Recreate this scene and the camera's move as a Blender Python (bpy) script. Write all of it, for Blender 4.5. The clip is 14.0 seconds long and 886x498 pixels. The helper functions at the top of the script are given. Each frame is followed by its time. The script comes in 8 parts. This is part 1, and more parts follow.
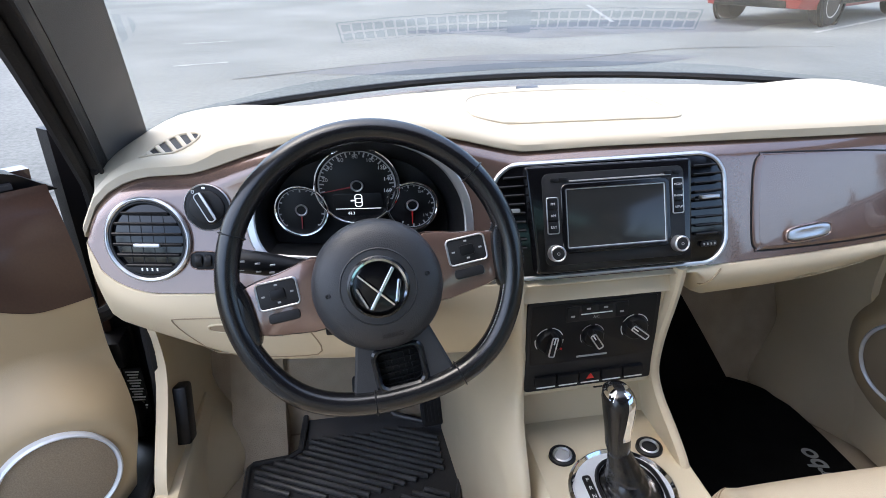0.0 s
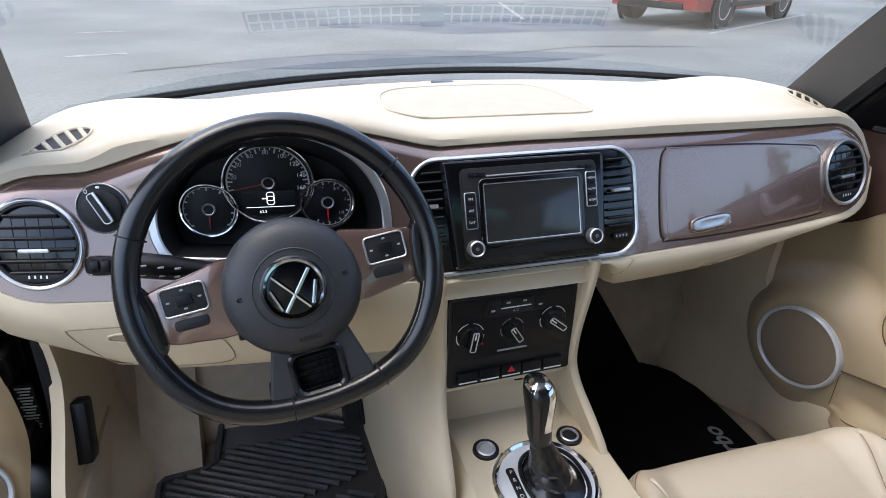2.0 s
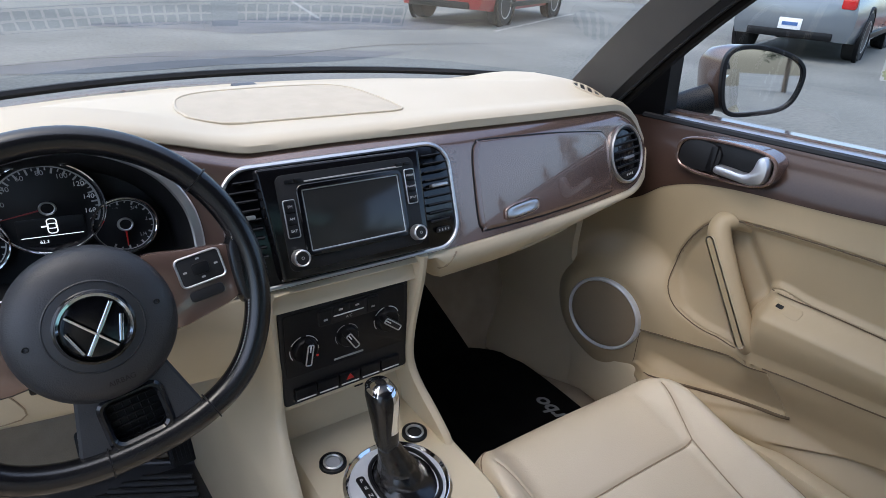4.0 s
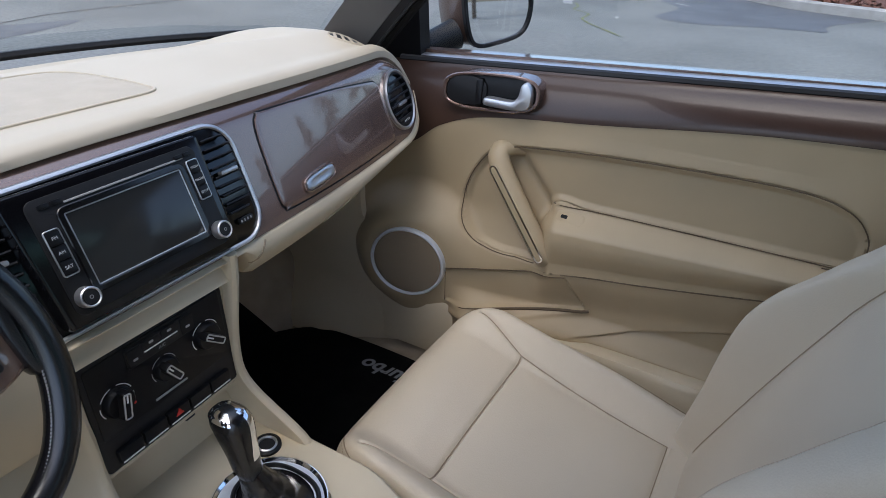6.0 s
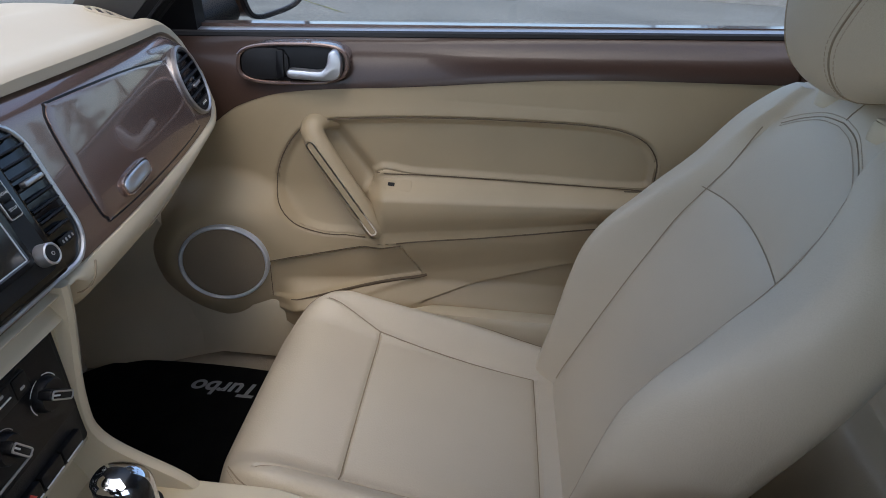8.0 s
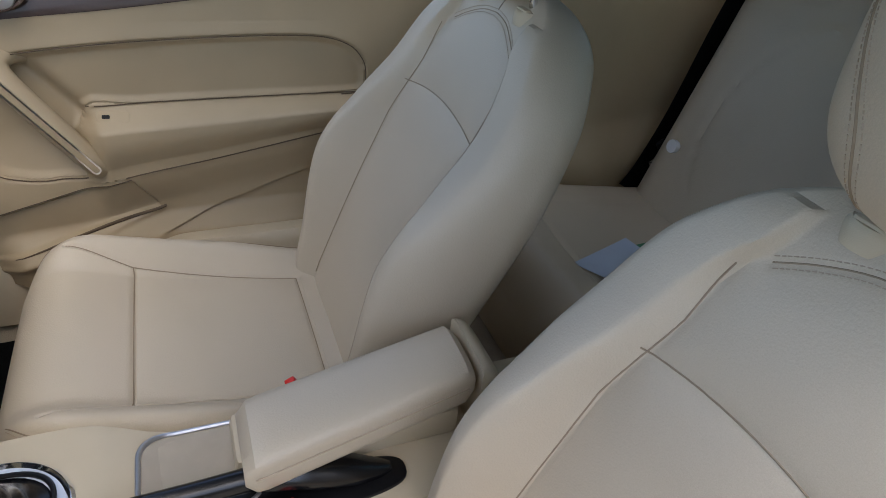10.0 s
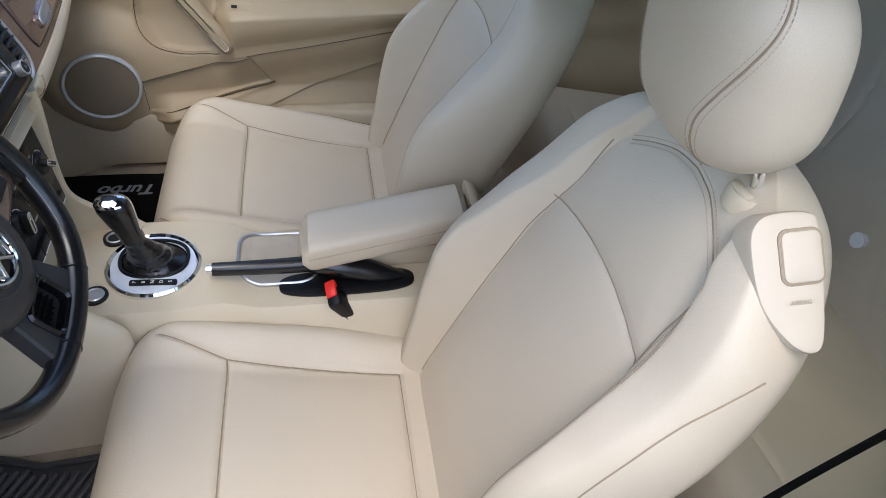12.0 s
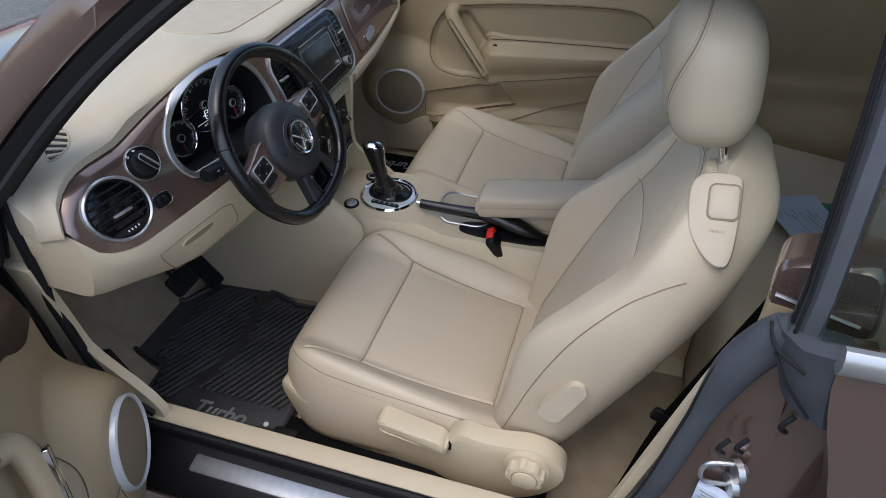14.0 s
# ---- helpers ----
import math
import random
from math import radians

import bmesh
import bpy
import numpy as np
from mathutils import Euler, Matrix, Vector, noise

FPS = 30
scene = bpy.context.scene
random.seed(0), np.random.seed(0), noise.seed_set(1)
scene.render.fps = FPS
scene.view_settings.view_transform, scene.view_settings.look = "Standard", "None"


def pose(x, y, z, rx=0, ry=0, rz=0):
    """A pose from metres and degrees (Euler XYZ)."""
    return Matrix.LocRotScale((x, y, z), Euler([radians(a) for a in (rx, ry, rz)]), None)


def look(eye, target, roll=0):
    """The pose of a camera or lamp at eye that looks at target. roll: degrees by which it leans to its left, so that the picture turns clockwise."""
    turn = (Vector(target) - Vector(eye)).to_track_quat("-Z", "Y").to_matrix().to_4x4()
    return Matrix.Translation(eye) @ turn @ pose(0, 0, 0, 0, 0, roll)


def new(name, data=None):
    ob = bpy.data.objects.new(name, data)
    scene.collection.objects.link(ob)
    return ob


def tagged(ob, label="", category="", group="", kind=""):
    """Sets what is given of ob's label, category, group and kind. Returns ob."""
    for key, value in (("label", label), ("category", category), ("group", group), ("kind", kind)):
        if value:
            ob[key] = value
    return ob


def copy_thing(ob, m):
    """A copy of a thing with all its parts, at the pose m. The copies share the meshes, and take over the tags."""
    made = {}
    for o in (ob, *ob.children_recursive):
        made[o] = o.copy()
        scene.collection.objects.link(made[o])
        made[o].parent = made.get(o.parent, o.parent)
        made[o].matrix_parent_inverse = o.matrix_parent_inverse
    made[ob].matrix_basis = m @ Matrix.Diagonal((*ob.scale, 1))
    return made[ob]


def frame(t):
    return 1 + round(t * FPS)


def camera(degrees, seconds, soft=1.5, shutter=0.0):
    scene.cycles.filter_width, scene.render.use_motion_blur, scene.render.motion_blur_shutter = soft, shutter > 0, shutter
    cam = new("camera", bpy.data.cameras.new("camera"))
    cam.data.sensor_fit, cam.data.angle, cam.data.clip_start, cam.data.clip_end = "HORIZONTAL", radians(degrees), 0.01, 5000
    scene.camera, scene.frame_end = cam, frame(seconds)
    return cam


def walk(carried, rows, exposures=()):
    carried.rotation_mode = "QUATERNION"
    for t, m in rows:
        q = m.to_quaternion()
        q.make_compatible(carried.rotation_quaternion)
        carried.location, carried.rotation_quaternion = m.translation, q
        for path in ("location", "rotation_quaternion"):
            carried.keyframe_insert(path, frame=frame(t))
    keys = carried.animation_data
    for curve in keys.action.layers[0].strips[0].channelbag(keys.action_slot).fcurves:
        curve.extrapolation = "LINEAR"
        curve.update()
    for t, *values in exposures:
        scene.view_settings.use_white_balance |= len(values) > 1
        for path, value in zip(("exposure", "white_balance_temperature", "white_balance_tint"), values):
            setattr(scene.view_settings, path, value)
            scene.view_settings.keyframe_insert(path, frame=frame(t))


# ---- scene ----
cam = camera(70.5, 14.0, soft=0.85)
PATH = [
    (0, (-0.366, -0.761, 1.254), (-0.088, 1.016, 0.38), -0.7),
    (0.5, (-0.365, -0.757, 1.253), (-0.042, 1.013, 0.378), -0.2),
    (1, (-0.364, -0.754, 1.251), (0.015, 1.003, 0.374), 0.3),
    (1.5, (-0.363, -0.751, 1.25), (0.086, 0.987, 0.368), 0.9),
    (2, (-0.362, -0.747, 1.249), (0.165, 0.967, 0.364), 1.5),
    (2.5, (-0.361, -0.743, 1.247), (0.293, 0.927, 0.363), 2.8),
    (3, (-0.359, -0.734, 1.245), (0.456, 0.866, 0.363), 3.9),
    (5.3, (-0.371, -0.693, 1.258), (0.939, 0.513, 0.348), 0.6),
    (5.5, (-0.371, -0.676, 1.261), (0.993, 0.453, 0.331), 0.4),
    (6, (-0.384, -0.611, 1.239), (1.138, 0.248, 0.267), 1.3),
    (6.5, (-0.399, -0.567, 1.221), (1.194, 0.113, 0.221), 2.3),
    (7, (-0.416, -0.526, 1.204), (1.242, -0.025, 0.204), 3.2),
    (7.5, (-0.409, -0.471, 1.2), (1.3, -0.172, 0.204), 3.3),
    (8, (-0.406, -0.44, 1.197), (1.327, -0.333, 0.204), 3.0),
    (8.5, (-0.407, -0.43, 1.203), (1.325, -0.558, 0.211), 2.6),
    (9, (-0.416, -0.419, 1.21), (1.269, -0.858, 0.227), 3.5),
    (9.2, (-0.43, -0.416, 1.214), (1.221, -0.971, 0.231), 3.6),
    (11.3, (-0.722, -0.393, 1.285), (0.586, -1.053, -0.077), 8.2),
    (11.5, (-0.748, -0.411, 1.318), (0.57, -0.995, -0.068), 7.3),
    (12, (-0.856, -0.46, 1.378), (0.536, -0.808, -0.016), 6.2),
    (12.5, (-1.018, -0.518, 1.427), (0.409, -0.541, 0.027), 5.8),
    (13, (-1.143, -0.587, 1.467), (0.273, -0.451, 0.061), 4.9),
    (13.5, (-1.239, -0.666, 1.5), (0.18, -0.379, 0.12), 1.8),
    (14, (-1.319, -0.745, 1.516), (0.141, -0.245, 0.245), -2.2),
]
walk(cam, [(t, look(e, a, r)) for t, e, a, r in PATH],
     [(0, 2.15, 6200, 10), (3, 1.70, 6200, 10), (5.5, 1.38, 5950, 10), (7, 1.26, 6000, 10), (9, 1.19, 6200, 10), (11.5, 1.58, 6050, 10), (12, 1.62, 5950, 10), (12.6, 1.05, 6050, 10), (13.5, 1.05, 6100, 10), (14, 0.92, 6150, 9)])

# ---- light ----
world = bpy.data.worlds.new("sky")
scene.world = world
world.use_nodes = True
wn = world.node_tree.nodes
sky = wn.new("ShaderNodeTexSky")
sky.sky_type, sky.sun_disc = "NISHITA", False
sky.sun_elevation, sky.sun_rotation = radians(68), radians(-78)
sky.air_density, sky.dust_density, sky.ozone_density = 1.0, 3.0, 1.0
wn["Background"].inputs["Strength"].default_value = 0.15
world.node_tree.links.new(sky.outputs["Color"], wn["Background"].inputs["Color"])
sun = new("sun", bpy.data.lights.new("sun", "SUN"))
sun.data.energy, sun.data.angle, sun.data.color = 0.46, radians(120), (1.0, 0.96, 0.90)
sun.matrix_basis = look((-2.0, 0.4, 5), (0, 0, 0))


# ---- materials ----
def mat(name, color, rough=0.5, metal=0.0, coat=0.0, bump=0.0, bump_scale=200.0, vary=0.0, vary_scale=6.0, second=None, spec=0.5, coords="Object", detail=4.0):
    m = bpy.data.materials.new(name)
    m.use_nodes = True
    nt, b = m.node_tree, m.node_tree.nodes["Principled BSDF"]
    b.inputs["Base Color"].default_value = (*color, 1)
    b.inputs["Roughness"].default_value = rough
    b.inputs["Metallic"].default_value = metal
    b.inputs["Coat Weight"].default_value = coat
    b.inputs["Coat Roughness"].default_value = 0.04
    b.inputs["Coat IOR"].default_value = 1.6
    b.inputs["Specular IOR Level"].default_value = spec
    tc = nt.nodes.new("ShaderNodeTexCoord")
    if vary or second:
        n1 = nt.nodes.new("ShaderNodeTexNoise")
        n1.inputs["Scale"].default_value, n1.inputs["Detail"].default_value = vary_scale, 5
        nt.links.new(tc.outputs[coords], n1.inputs["Vector"])
        ramp = nt.nodes.new("ShaderNodeValToRGB")
        other = second or tuple(c * (1 - vary) for c in color)
        ramp.color_ramp.elements[0].position, ramp.color_ramp.elements[1].position = 0.35, 0.68
        ramp.color_ramp.elements[0].color, ramp.color_ramp.elements[1].color = (*other, 1), (*color, 1)
        nt.links.new(n1.outputs["Fac"], ramp.inputs["Fac"])
        nt.links.new(ramp.outputs["Color"], b.inputs["Base Color"])
        rr = nt.nodes.new("ShaderNodeMapRange")
        rr.inputs["To Min"].default_value, rr.inputs["To Max"].default_value = min(1, rough * 1.15), rough * 0.85
        nt.links.new(n1.outputs["Fac"], rr.inputs["Value"])
        nt.links.new(rr.outputs["Result"], b.inputs["Roughness"])
    if bump:
        n2 = nt.nodes.new("ShaderNodeTexNoise")
        n2.inputs["Scale"].default_value, n2.inputs["Detail"].default_value = bump_scale, detail
        nt.links.new(tc.outputs[coords], n2.inputs["Vector"])
        bp = nt.nodes.new("ShaderNodeBump")
        bp.inputs["Strength"].default_value, bp.inputs["Distance"].default_value = bump, 0.002
        nt.links.new(n2.outputs["Fac"], bp.inputs["Height"])
        nt.links.new(bp.outputs["Normal"], b.inputs["Normal"])
    return m


CREAM = mat("cream_plastic", (0.565, 0.48, 0.335), 0.5, bump=0.12, bump_scale=900, vary=0.05, vary_scale=9)
CREAM_TOP = mat("cream_soft_plastic", (0.50, 0.43, 0.32), 0.55, bump=0.15, bump_scale=900, vary=0.04, vary_scale=7)
# CREAM again, darker and yellower: shade on doors and rear put into it
SHADED_CREAM = mat("shaded_cream_plastic", (0.40, 0.312, 0.19), 0.5, bump=0.12, bump_scale=900, vary=0.06, vary_scale=8)
CREAM_GRILLE = mat("cream_speaker_cloth", (0.45, 0.39, 0.30), 0.8, bump=0.4, bump_scale=1500, vary=0.06, vary_scale=30)
LEATHER = mat("beige_leather", (0.535, 0.455, 0.335), 0.42, bump=0.22, bump_scale=420, vary=0.06, vary_scale=5)
THREAD = mat("tan_thread", (0.42, 0.34, 0.25), 0.8)
SEAM = mat("seam_thread_brown", (0.29, 0.225, 0.15), 0.85)
# same lacquer as BROWN; the trims' shade is put into the colour
SHADED_BROWN = mat("shaded_brown_lacquer", (0.055, 0.031, 0.022), 0.3, spec=0.35, coat=0.12, vary=0.12, vary_scale=300)
BROWN = mat("brown_metallic_lacquer", (0.20, 0.132, 0.108), 0.25, metal=0.6, coat=1.0, vary=0.03, vary_scale=400)
BROWN_BODY = mat("brown_car_paint", (0.15, 0.095, 0.075), 0.3, metal=0.5, coat=1.0, vary=0.1, vary_scale=400)
BLACK = mat("black_plastic", (0.006, 0.006, 0.007), 0.40, spec=0.25, bump=0.1, bump_scale=900, vary=0.15, vary_scale=20)
BLACK_SOFT = mat("black_soft_plastic", (0.012, 0.012, 0.013), 0.5, spec=0.3, bump=0.2, bump_scale=700, vary=0.15, vary_scale=12)
GLOSS_BLACK = mat("piano_black", (0.004, 0.004, 0.005), 0.14, coat=0.0, spec=0.5)
BLACK_LEATHER = mat("black_wheel_leather", (0.006, 0.006, 0.007), 0.25, spec=0.6, bump=0.06, bump_scale=500, vary=0.2, vary_scale=14)
RUBBER = mat("black_rubber", (0.010, 0.010, 0.011), 0.62, spec=0.3, bump=0.25, bump_scale=350, vary=0.3, vary_scale=9)
SEAL = mat("dark_grey_rubber_seal", (0.060, 0.066, 0.078), 0.6, bump=0.3, bump_scale=120, vary=0.25, vary_scale=15)
PILLAR = mat("grey_pillar_trim", (0.105, 0.10, 0.098), 0.75, bump=0.25, bump_scale=700, vary=0.08, vary_scale=10)
CARPET = mat("beige_carpet", (0.40, 0.33, 0.24), 0.95, bump=0.7, bump_scale=500, vary=0.2, vary_scale=14)
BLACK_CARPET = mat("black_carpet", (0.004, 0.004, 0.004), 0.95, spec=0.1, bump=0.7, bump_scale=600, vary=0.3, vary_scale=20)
SILVER = mat("satin_silver", (0.55, 0.55, 0.56), 0.36, metal=0.9, vary=0.05, vary_scale=60)
CHROME = mat("chrome", (0.82, 0.83, 0.85), 0.07, metal=1.0)
# low metal and a pale base: reflected sky put into the silver's colour
SILVER_PLATE = mat("satin_plate_sky_sheen", (0.66, 0.68, 0.71), 0.30, metal=0.25, coat=0.4, vary=0.06, vary_scale=90)
DOOR_GRILLE = mat("brown_speaker_mesh", (0.29, 0.225, 0.15), 0.8, bump=0.5, bump_scale=1600, vary=0.2, vary_scale=500)
STEEL = mat("brushed_steel", (0.55, 0.56, 0.58), 0.35, metal=0.9, vary=0.15, vary_scale=80)
SCREEN = mat("grey_screen", (0.022, 0.023, 0.023), 0.16, spec=0.5)
AIRBAG_SKIN = mat("grained_black_vinyl", (0.026, 0.027, 0.030), 0.44, spec=0.5, bump=0.25, bump_scale=650, vary=0.1, vary_scale=12)
WHITE_MARK = mat("white_print", (0.75, 0.75, 0.74), 0.5)
GREY_MARK = mat("grey_print", (0.32, 0.32, 0.32), 0.5)
RED_MARK = mat("red_print", (0.62, 0.02, 0.015), 0.4)
RED = mat("red_button_plastic", (0.75, 0.03, 0.02), 0.35)
ASPHALT = mat("worn_asphalt", (0.160, 0.163, 0.146), 0.85, bump=0.6, bump_scale=60, second=(0.105, 0.108, 0.098), vary_scale=0.5, coords="Object")
def speckle(m, scale, lo, hi, detail=8):
    """Fine light and dark grain multiplied into a material's colour."""
    nt, b = m.node_tree, m.node_tree.nodes["Principled BSDF"]
    src = b.inputs["Base Color"].links[0].from_socket
    tc, n, r = nt.nodes.new("ShaderNodeTexCoord"), nt.nodes.new("ShaderNodeTexNoise"), nt.nodes.new("ShaderNodeMapRange")
    n.inputs["Scale"].default_value, n.inputs["Detail"].default_value, n.inputs["Roughness"].default_value = scale, detail, 0.75
    r.inputs["From Min"].default_value, r.inputs["From Max"].default_value = 0.3, 0.7
    r.inputs["To Min"].default_value, r.inputs["To Max"].default_value = lo, hi
    mx = nt.nodes.new("ShaderNodeMix")
    mx.data_type, mx.blend_type = "RGBA", "MULTIPLY"
    mx.inputs["Factor"].default_value = 1.0
    nt.links.new(tc.outputs["Object"], n.inputs["Vector"])
    nt.links.new(n.outputs["Fac"], r.inputs["Value"])
    nt.links.new(src, mx.inputs[6])
    nt.links.new(r.outputs["Result"], mx.inputs[7])
    nt.links.new(mx.outputs[2], b.inputs["Base Color"])


speckle(ASPHALT, 22, 0.62, 1.38)
speckle(LEATHER, 900, 0.93, 1.07, 3)
PAINT_LINE = mat("worn_road_paint", (0.30, 0.30, 0.27), 0.8, bump=0.3, bump_scale=90, second=(0.20, 0.20, 0.19), vary_scale=9)
BARK = mat("bark_mulch", (0.16, 0.065, 0.04), 0.95, bump=1.0, bump_scale=40, second=(0.07, 0.03, 0.02), vary_scale=20)
CONCRETE = mat("concrete_kerb", (0.32, 0.31, 0.29), 0.9, bump=0.4, bump_scale=80, vary=0.25, vary_scale=5)
CAR_RED = mat("dark_red_car_paint", (0.32, 0.015, 0.012), 0.3, coat=1.0, vary=0.05, vary_scale=50)
CAR_GREY = mat("grey_car_paint", (0.16, 0.18, 0.20), 0.3, metal=0.4, coat=1.0)
TYRE = mat("tyre_rubber", (0.02, 0.02, 0.02), 0.8, bump=0.3, bump_scale=150, vary=0.2, vary_scale=10)
ALLOY = mat("alloy_wheel", (0.5, 0.5, 0.5), 0.35, metal=0.8)
PAPER = mat("pale_blue_paper", (0.50, 0.57, 0.68), 0.8, vary=0.05, vary_scale=15)
GREEN_PAPER = mat("green_card", (0.06, 0.22, 0.12), 0.7)
LAMP_RED = mat("red_lamp_lens", (0.5, 0.01, 0.01), 0.15, coat=1.0)
MAT_RUBBER = mat("floor_mat_rubber", (0.046, 0.046, 0.049), 0.40, spec=0.5, bump=0.25, bump_scale=350, vary=0.3, vary_scale=9)
LIT = bpy.data.materials.new("lit_display_white")
LIT.use_nodes = True
LIT.node_tree.nodes["Principled BSDF"].inputs["Emission Color"].default_value = (0.9, 0.95, 1.0, 1)
LIT.node_tree.nodes["Principled BSDF"].inputs["Emission Strength"].default_value = 0.35
MIRROR = mat("mirror_glass", (0.9, 0.9, 0.9), 0.02, metal=1.0)


def glass(name, tint, rough=0.0):
    m = bpy.data.materials.new(name)
    m.use_nodes = True
    nt = m.node_tree
    nt.nodes.clear()
    out = nt.nodes.new("ShaderNodeOutputMaterial")
    mix = nt.nodes.new("ShaderNodeMixShader")
    tr = nt.nodes.new("ShaderNodeBsdfTransparent")
    gl = nt.nodes.new("ShaderNodeBsdfGlossy")
    lw = nt.nodes.new("ShaderNodeLayerWeight")
    lw.inputs["Blend"].default_value = 0.5
    pw = nt.nodes.new("ShaderNodeMath")
    pw.operation, pw.inputs[1].default_value = "POWER", 4.0
    fr = nt.nodes.new("ShaderNodeMapRange")
    fr.inputs["To Min"].default_value, fr.inputs["To Max"].default_value = 0.05, 0.9
    nt.links.new(lw.outputs["Facing"], pw.inputs[0])
    nt.links.new(pw.outputs["Value"], fr.inputs["Value"])
    tr.inputs["Color"].default_value = (*tint, 1)
    gl.inputs["Roughness"].default_value = rough
    nt.links.new(fr.outputs["Result"], mix.inputs["Fac"])
    nt.links.new(tr.outputs["BSDF"], mix.inputs[1])
    nt.links.new(gl.outputs["BSDF"], mix.inputs[2])
    nt.links.new(mix.outputs["Shader"], out.inputs["Surface"])
    return m


GLASS = glass("clear_glass", (0.93, 0.96, 0.95))
TINTED = glass("green_tinted_glass", (0.55, 0.66, 0.60))


# ---- building helpers ----
def thing(name, label, category, base=(0, 0, 0), group="", kind=""):
    root = new(name)
    root.matrix_basis = Matrix.Translation(base)
    root.empty_display_size = 0.05
    return tagged(root, label, category, group, kind)


def part(name, bm, material, parent=None, label="", flat=False):
    me = bpy.data.meshes.new(name)
    bmesh.ops.recalc_face_normals(bm, faces=bm.faces)
    bm.to_mesh(me)
    bm.free()
    me.materials.append(material)
    if not flat:
        me.shade_smooth()
        me.set_sharp_from_angle(angle=radians(38))
    ob = new(name, me)
    if parent is not None:
        ob.parent = parent
        if parent.data is None:
            ob.matrix_parent_inverse = parent.matrix_basis.inverted()
    return tagged(ob, label) if label else ob


def solo(name, bm, material, label, category, group="", kind="", flat=False):
    return tagged(part(name, bm, material, None, "", flat), label, category, group, kind)


def frame_of(o, ux, uy):
    """Maps (u, v, w) to o + u ux + v uy + w (ux x uy)."""
    o, ux, uy = Vector(o), Vector(ux).normalized(), Vector(uy).normalized()
    uz = ux.cross(uy).normalized()
    uy = uz.cross(ux)
    return lambda u, v, w=0.0: o + ux * u + uy * v + uz * w


def rrect(w, h, r, n=5, cx=0.0, cy=0.0):
    r = min(r, w / 2 - 1e-4, h / 2 - 1e-4)
    pts = []
    for sx, sy, a0 in ((1, 1, 0), (-1, 1, 90), (-1, -1, 180), (1, -1, 270)):
        for k in range(n + 1):
            a = radians(a0 + 90 * k / n)
            pts.append((cx + sx * (w / 2 - r) + r * math.cos(a), cy + sy * (h / 2 - r) + r * math.sin(a)))
    return pts


def oval(a, b, n=40, cx=0.0, cy=0.0, p=2.0):
    out = []
    for k in range(n):
        t = 2 * math.pi * k / n
        c, s = math.cos(t), math.sin(t)
        out.append((cx + a * math.copysign(abs(c) ** (2 / p), c), cy + b * math.copysign(abs(s) ** (2 / p), s)))
    return out


def smooth_poly(pts, n=6, closed=True):
    """A Catmull-Rom line through 2D or 3D points."""
    P = [Vector(p) for p in pts]
    out, m = [], len(P)
    for i in range(m if closed else m - 1):
        p0, p1, p2, p3 = (P[(i + k) % m] if closed else P[min(max(i + k, 0), m - 1)] for k in (-1, 0, 1, 2))
        for k in range(n):
            t = k / n
            out.append(0.5 * (2 * p1 + (p2 - p0) * t + (2 * p0 - 5 * p1 + 4 * p2 - p3) * t * t + (3 * p1 - p0 - 3 * p2 + p3) * t ** 3))
    if not closed:
        out.append(P[-1])
    return [tuple(p) for p in out]


def loop_faces(bm, a, b, closed=True):
    n = len(a)
    for i in range(n if closed else n - 1):
        j = (i + 1) % n
        try:
            bm.faces.new((a[i], a[j], b[j], b[i]))
        except ValueError:
            pass


def loft(bm, loops, caps=True, closed=True):
    vs = [[bm.verts.new(p) for p in lp] for lp in loops]
    for a, b in zip(vs, vs[1:]):
        loop_faces(bm, a, b, closed)
    if caps:
        for lp in (vs[0], vs[-1]):
            try:
                bm.faces.new(lp)
            except ValueError:
                pass
    return vs


def inset_pts(pts, d):
    """Moves a counter-clockwise outline inwards by d."""
    n, out = len(pts), []
    for i in range(n):
        a, b, c = Vector(pts[i - 1]), Vector(pts[i]), Vector(pts[(i + 1) % n])
        t = (c - a)
        if t.length < 1e-9:
            out.append(tuple(b))
            continue
        t.normalize()
        out.append((b.x - t.y * d, b.y + t.x * d))
    return out


def slab(bm, pts, f, w0, w1, bev=0.0015, rings=1, dome=0.0):
    """A solid plate with outline pts in (u, v), from w0 to w1, with a rounded front edge."""
    c = sum((Vector(p) for p in pts), Vector((0, 0))) / len(pts)
    ins = inset_pts(pts, bev)
    mid = inset_pts(pts, bev * 0.3)
    sgn = 1 if w1 >= w0 else -1
    loops = [[bm.verts.new(f(u, v, w0)) for u, v in pts], [bm.verts.new(f(u, v, w1 - sgn * bev)) for u, v in pts],
             [bm.verts.new(f(u, v, w1 - sgn * bev * 0.3)) for u, v in mid], [bm.verts.new(f(u, v, w1)) for u, v in ins]]
    for k in range(1, rings):
        s = 1 - k / rings
        h = w1 + dome * (1 - s * s)
        loops.append([bm.verts.new(f(c.x + (u - c.x) * s, c.y + (v - c.y) * s, h)) for u, v in ins])
    for a, b in zip(loops, loops[1:]):
        loop_faces(bm, a, b)
    if rings > 1 or dome:
        tip = bm.verts.new(f(c.x, c.y, w1 + dome))
        last = loops[-1]
        for i in range(len(last)):
            bm.faces.new((last[i], last[(i + 1) % len(last)], tip))
    else:
        bm.faces.new(loops[-1])
    bm.faces.new(loops[0])
    return bm


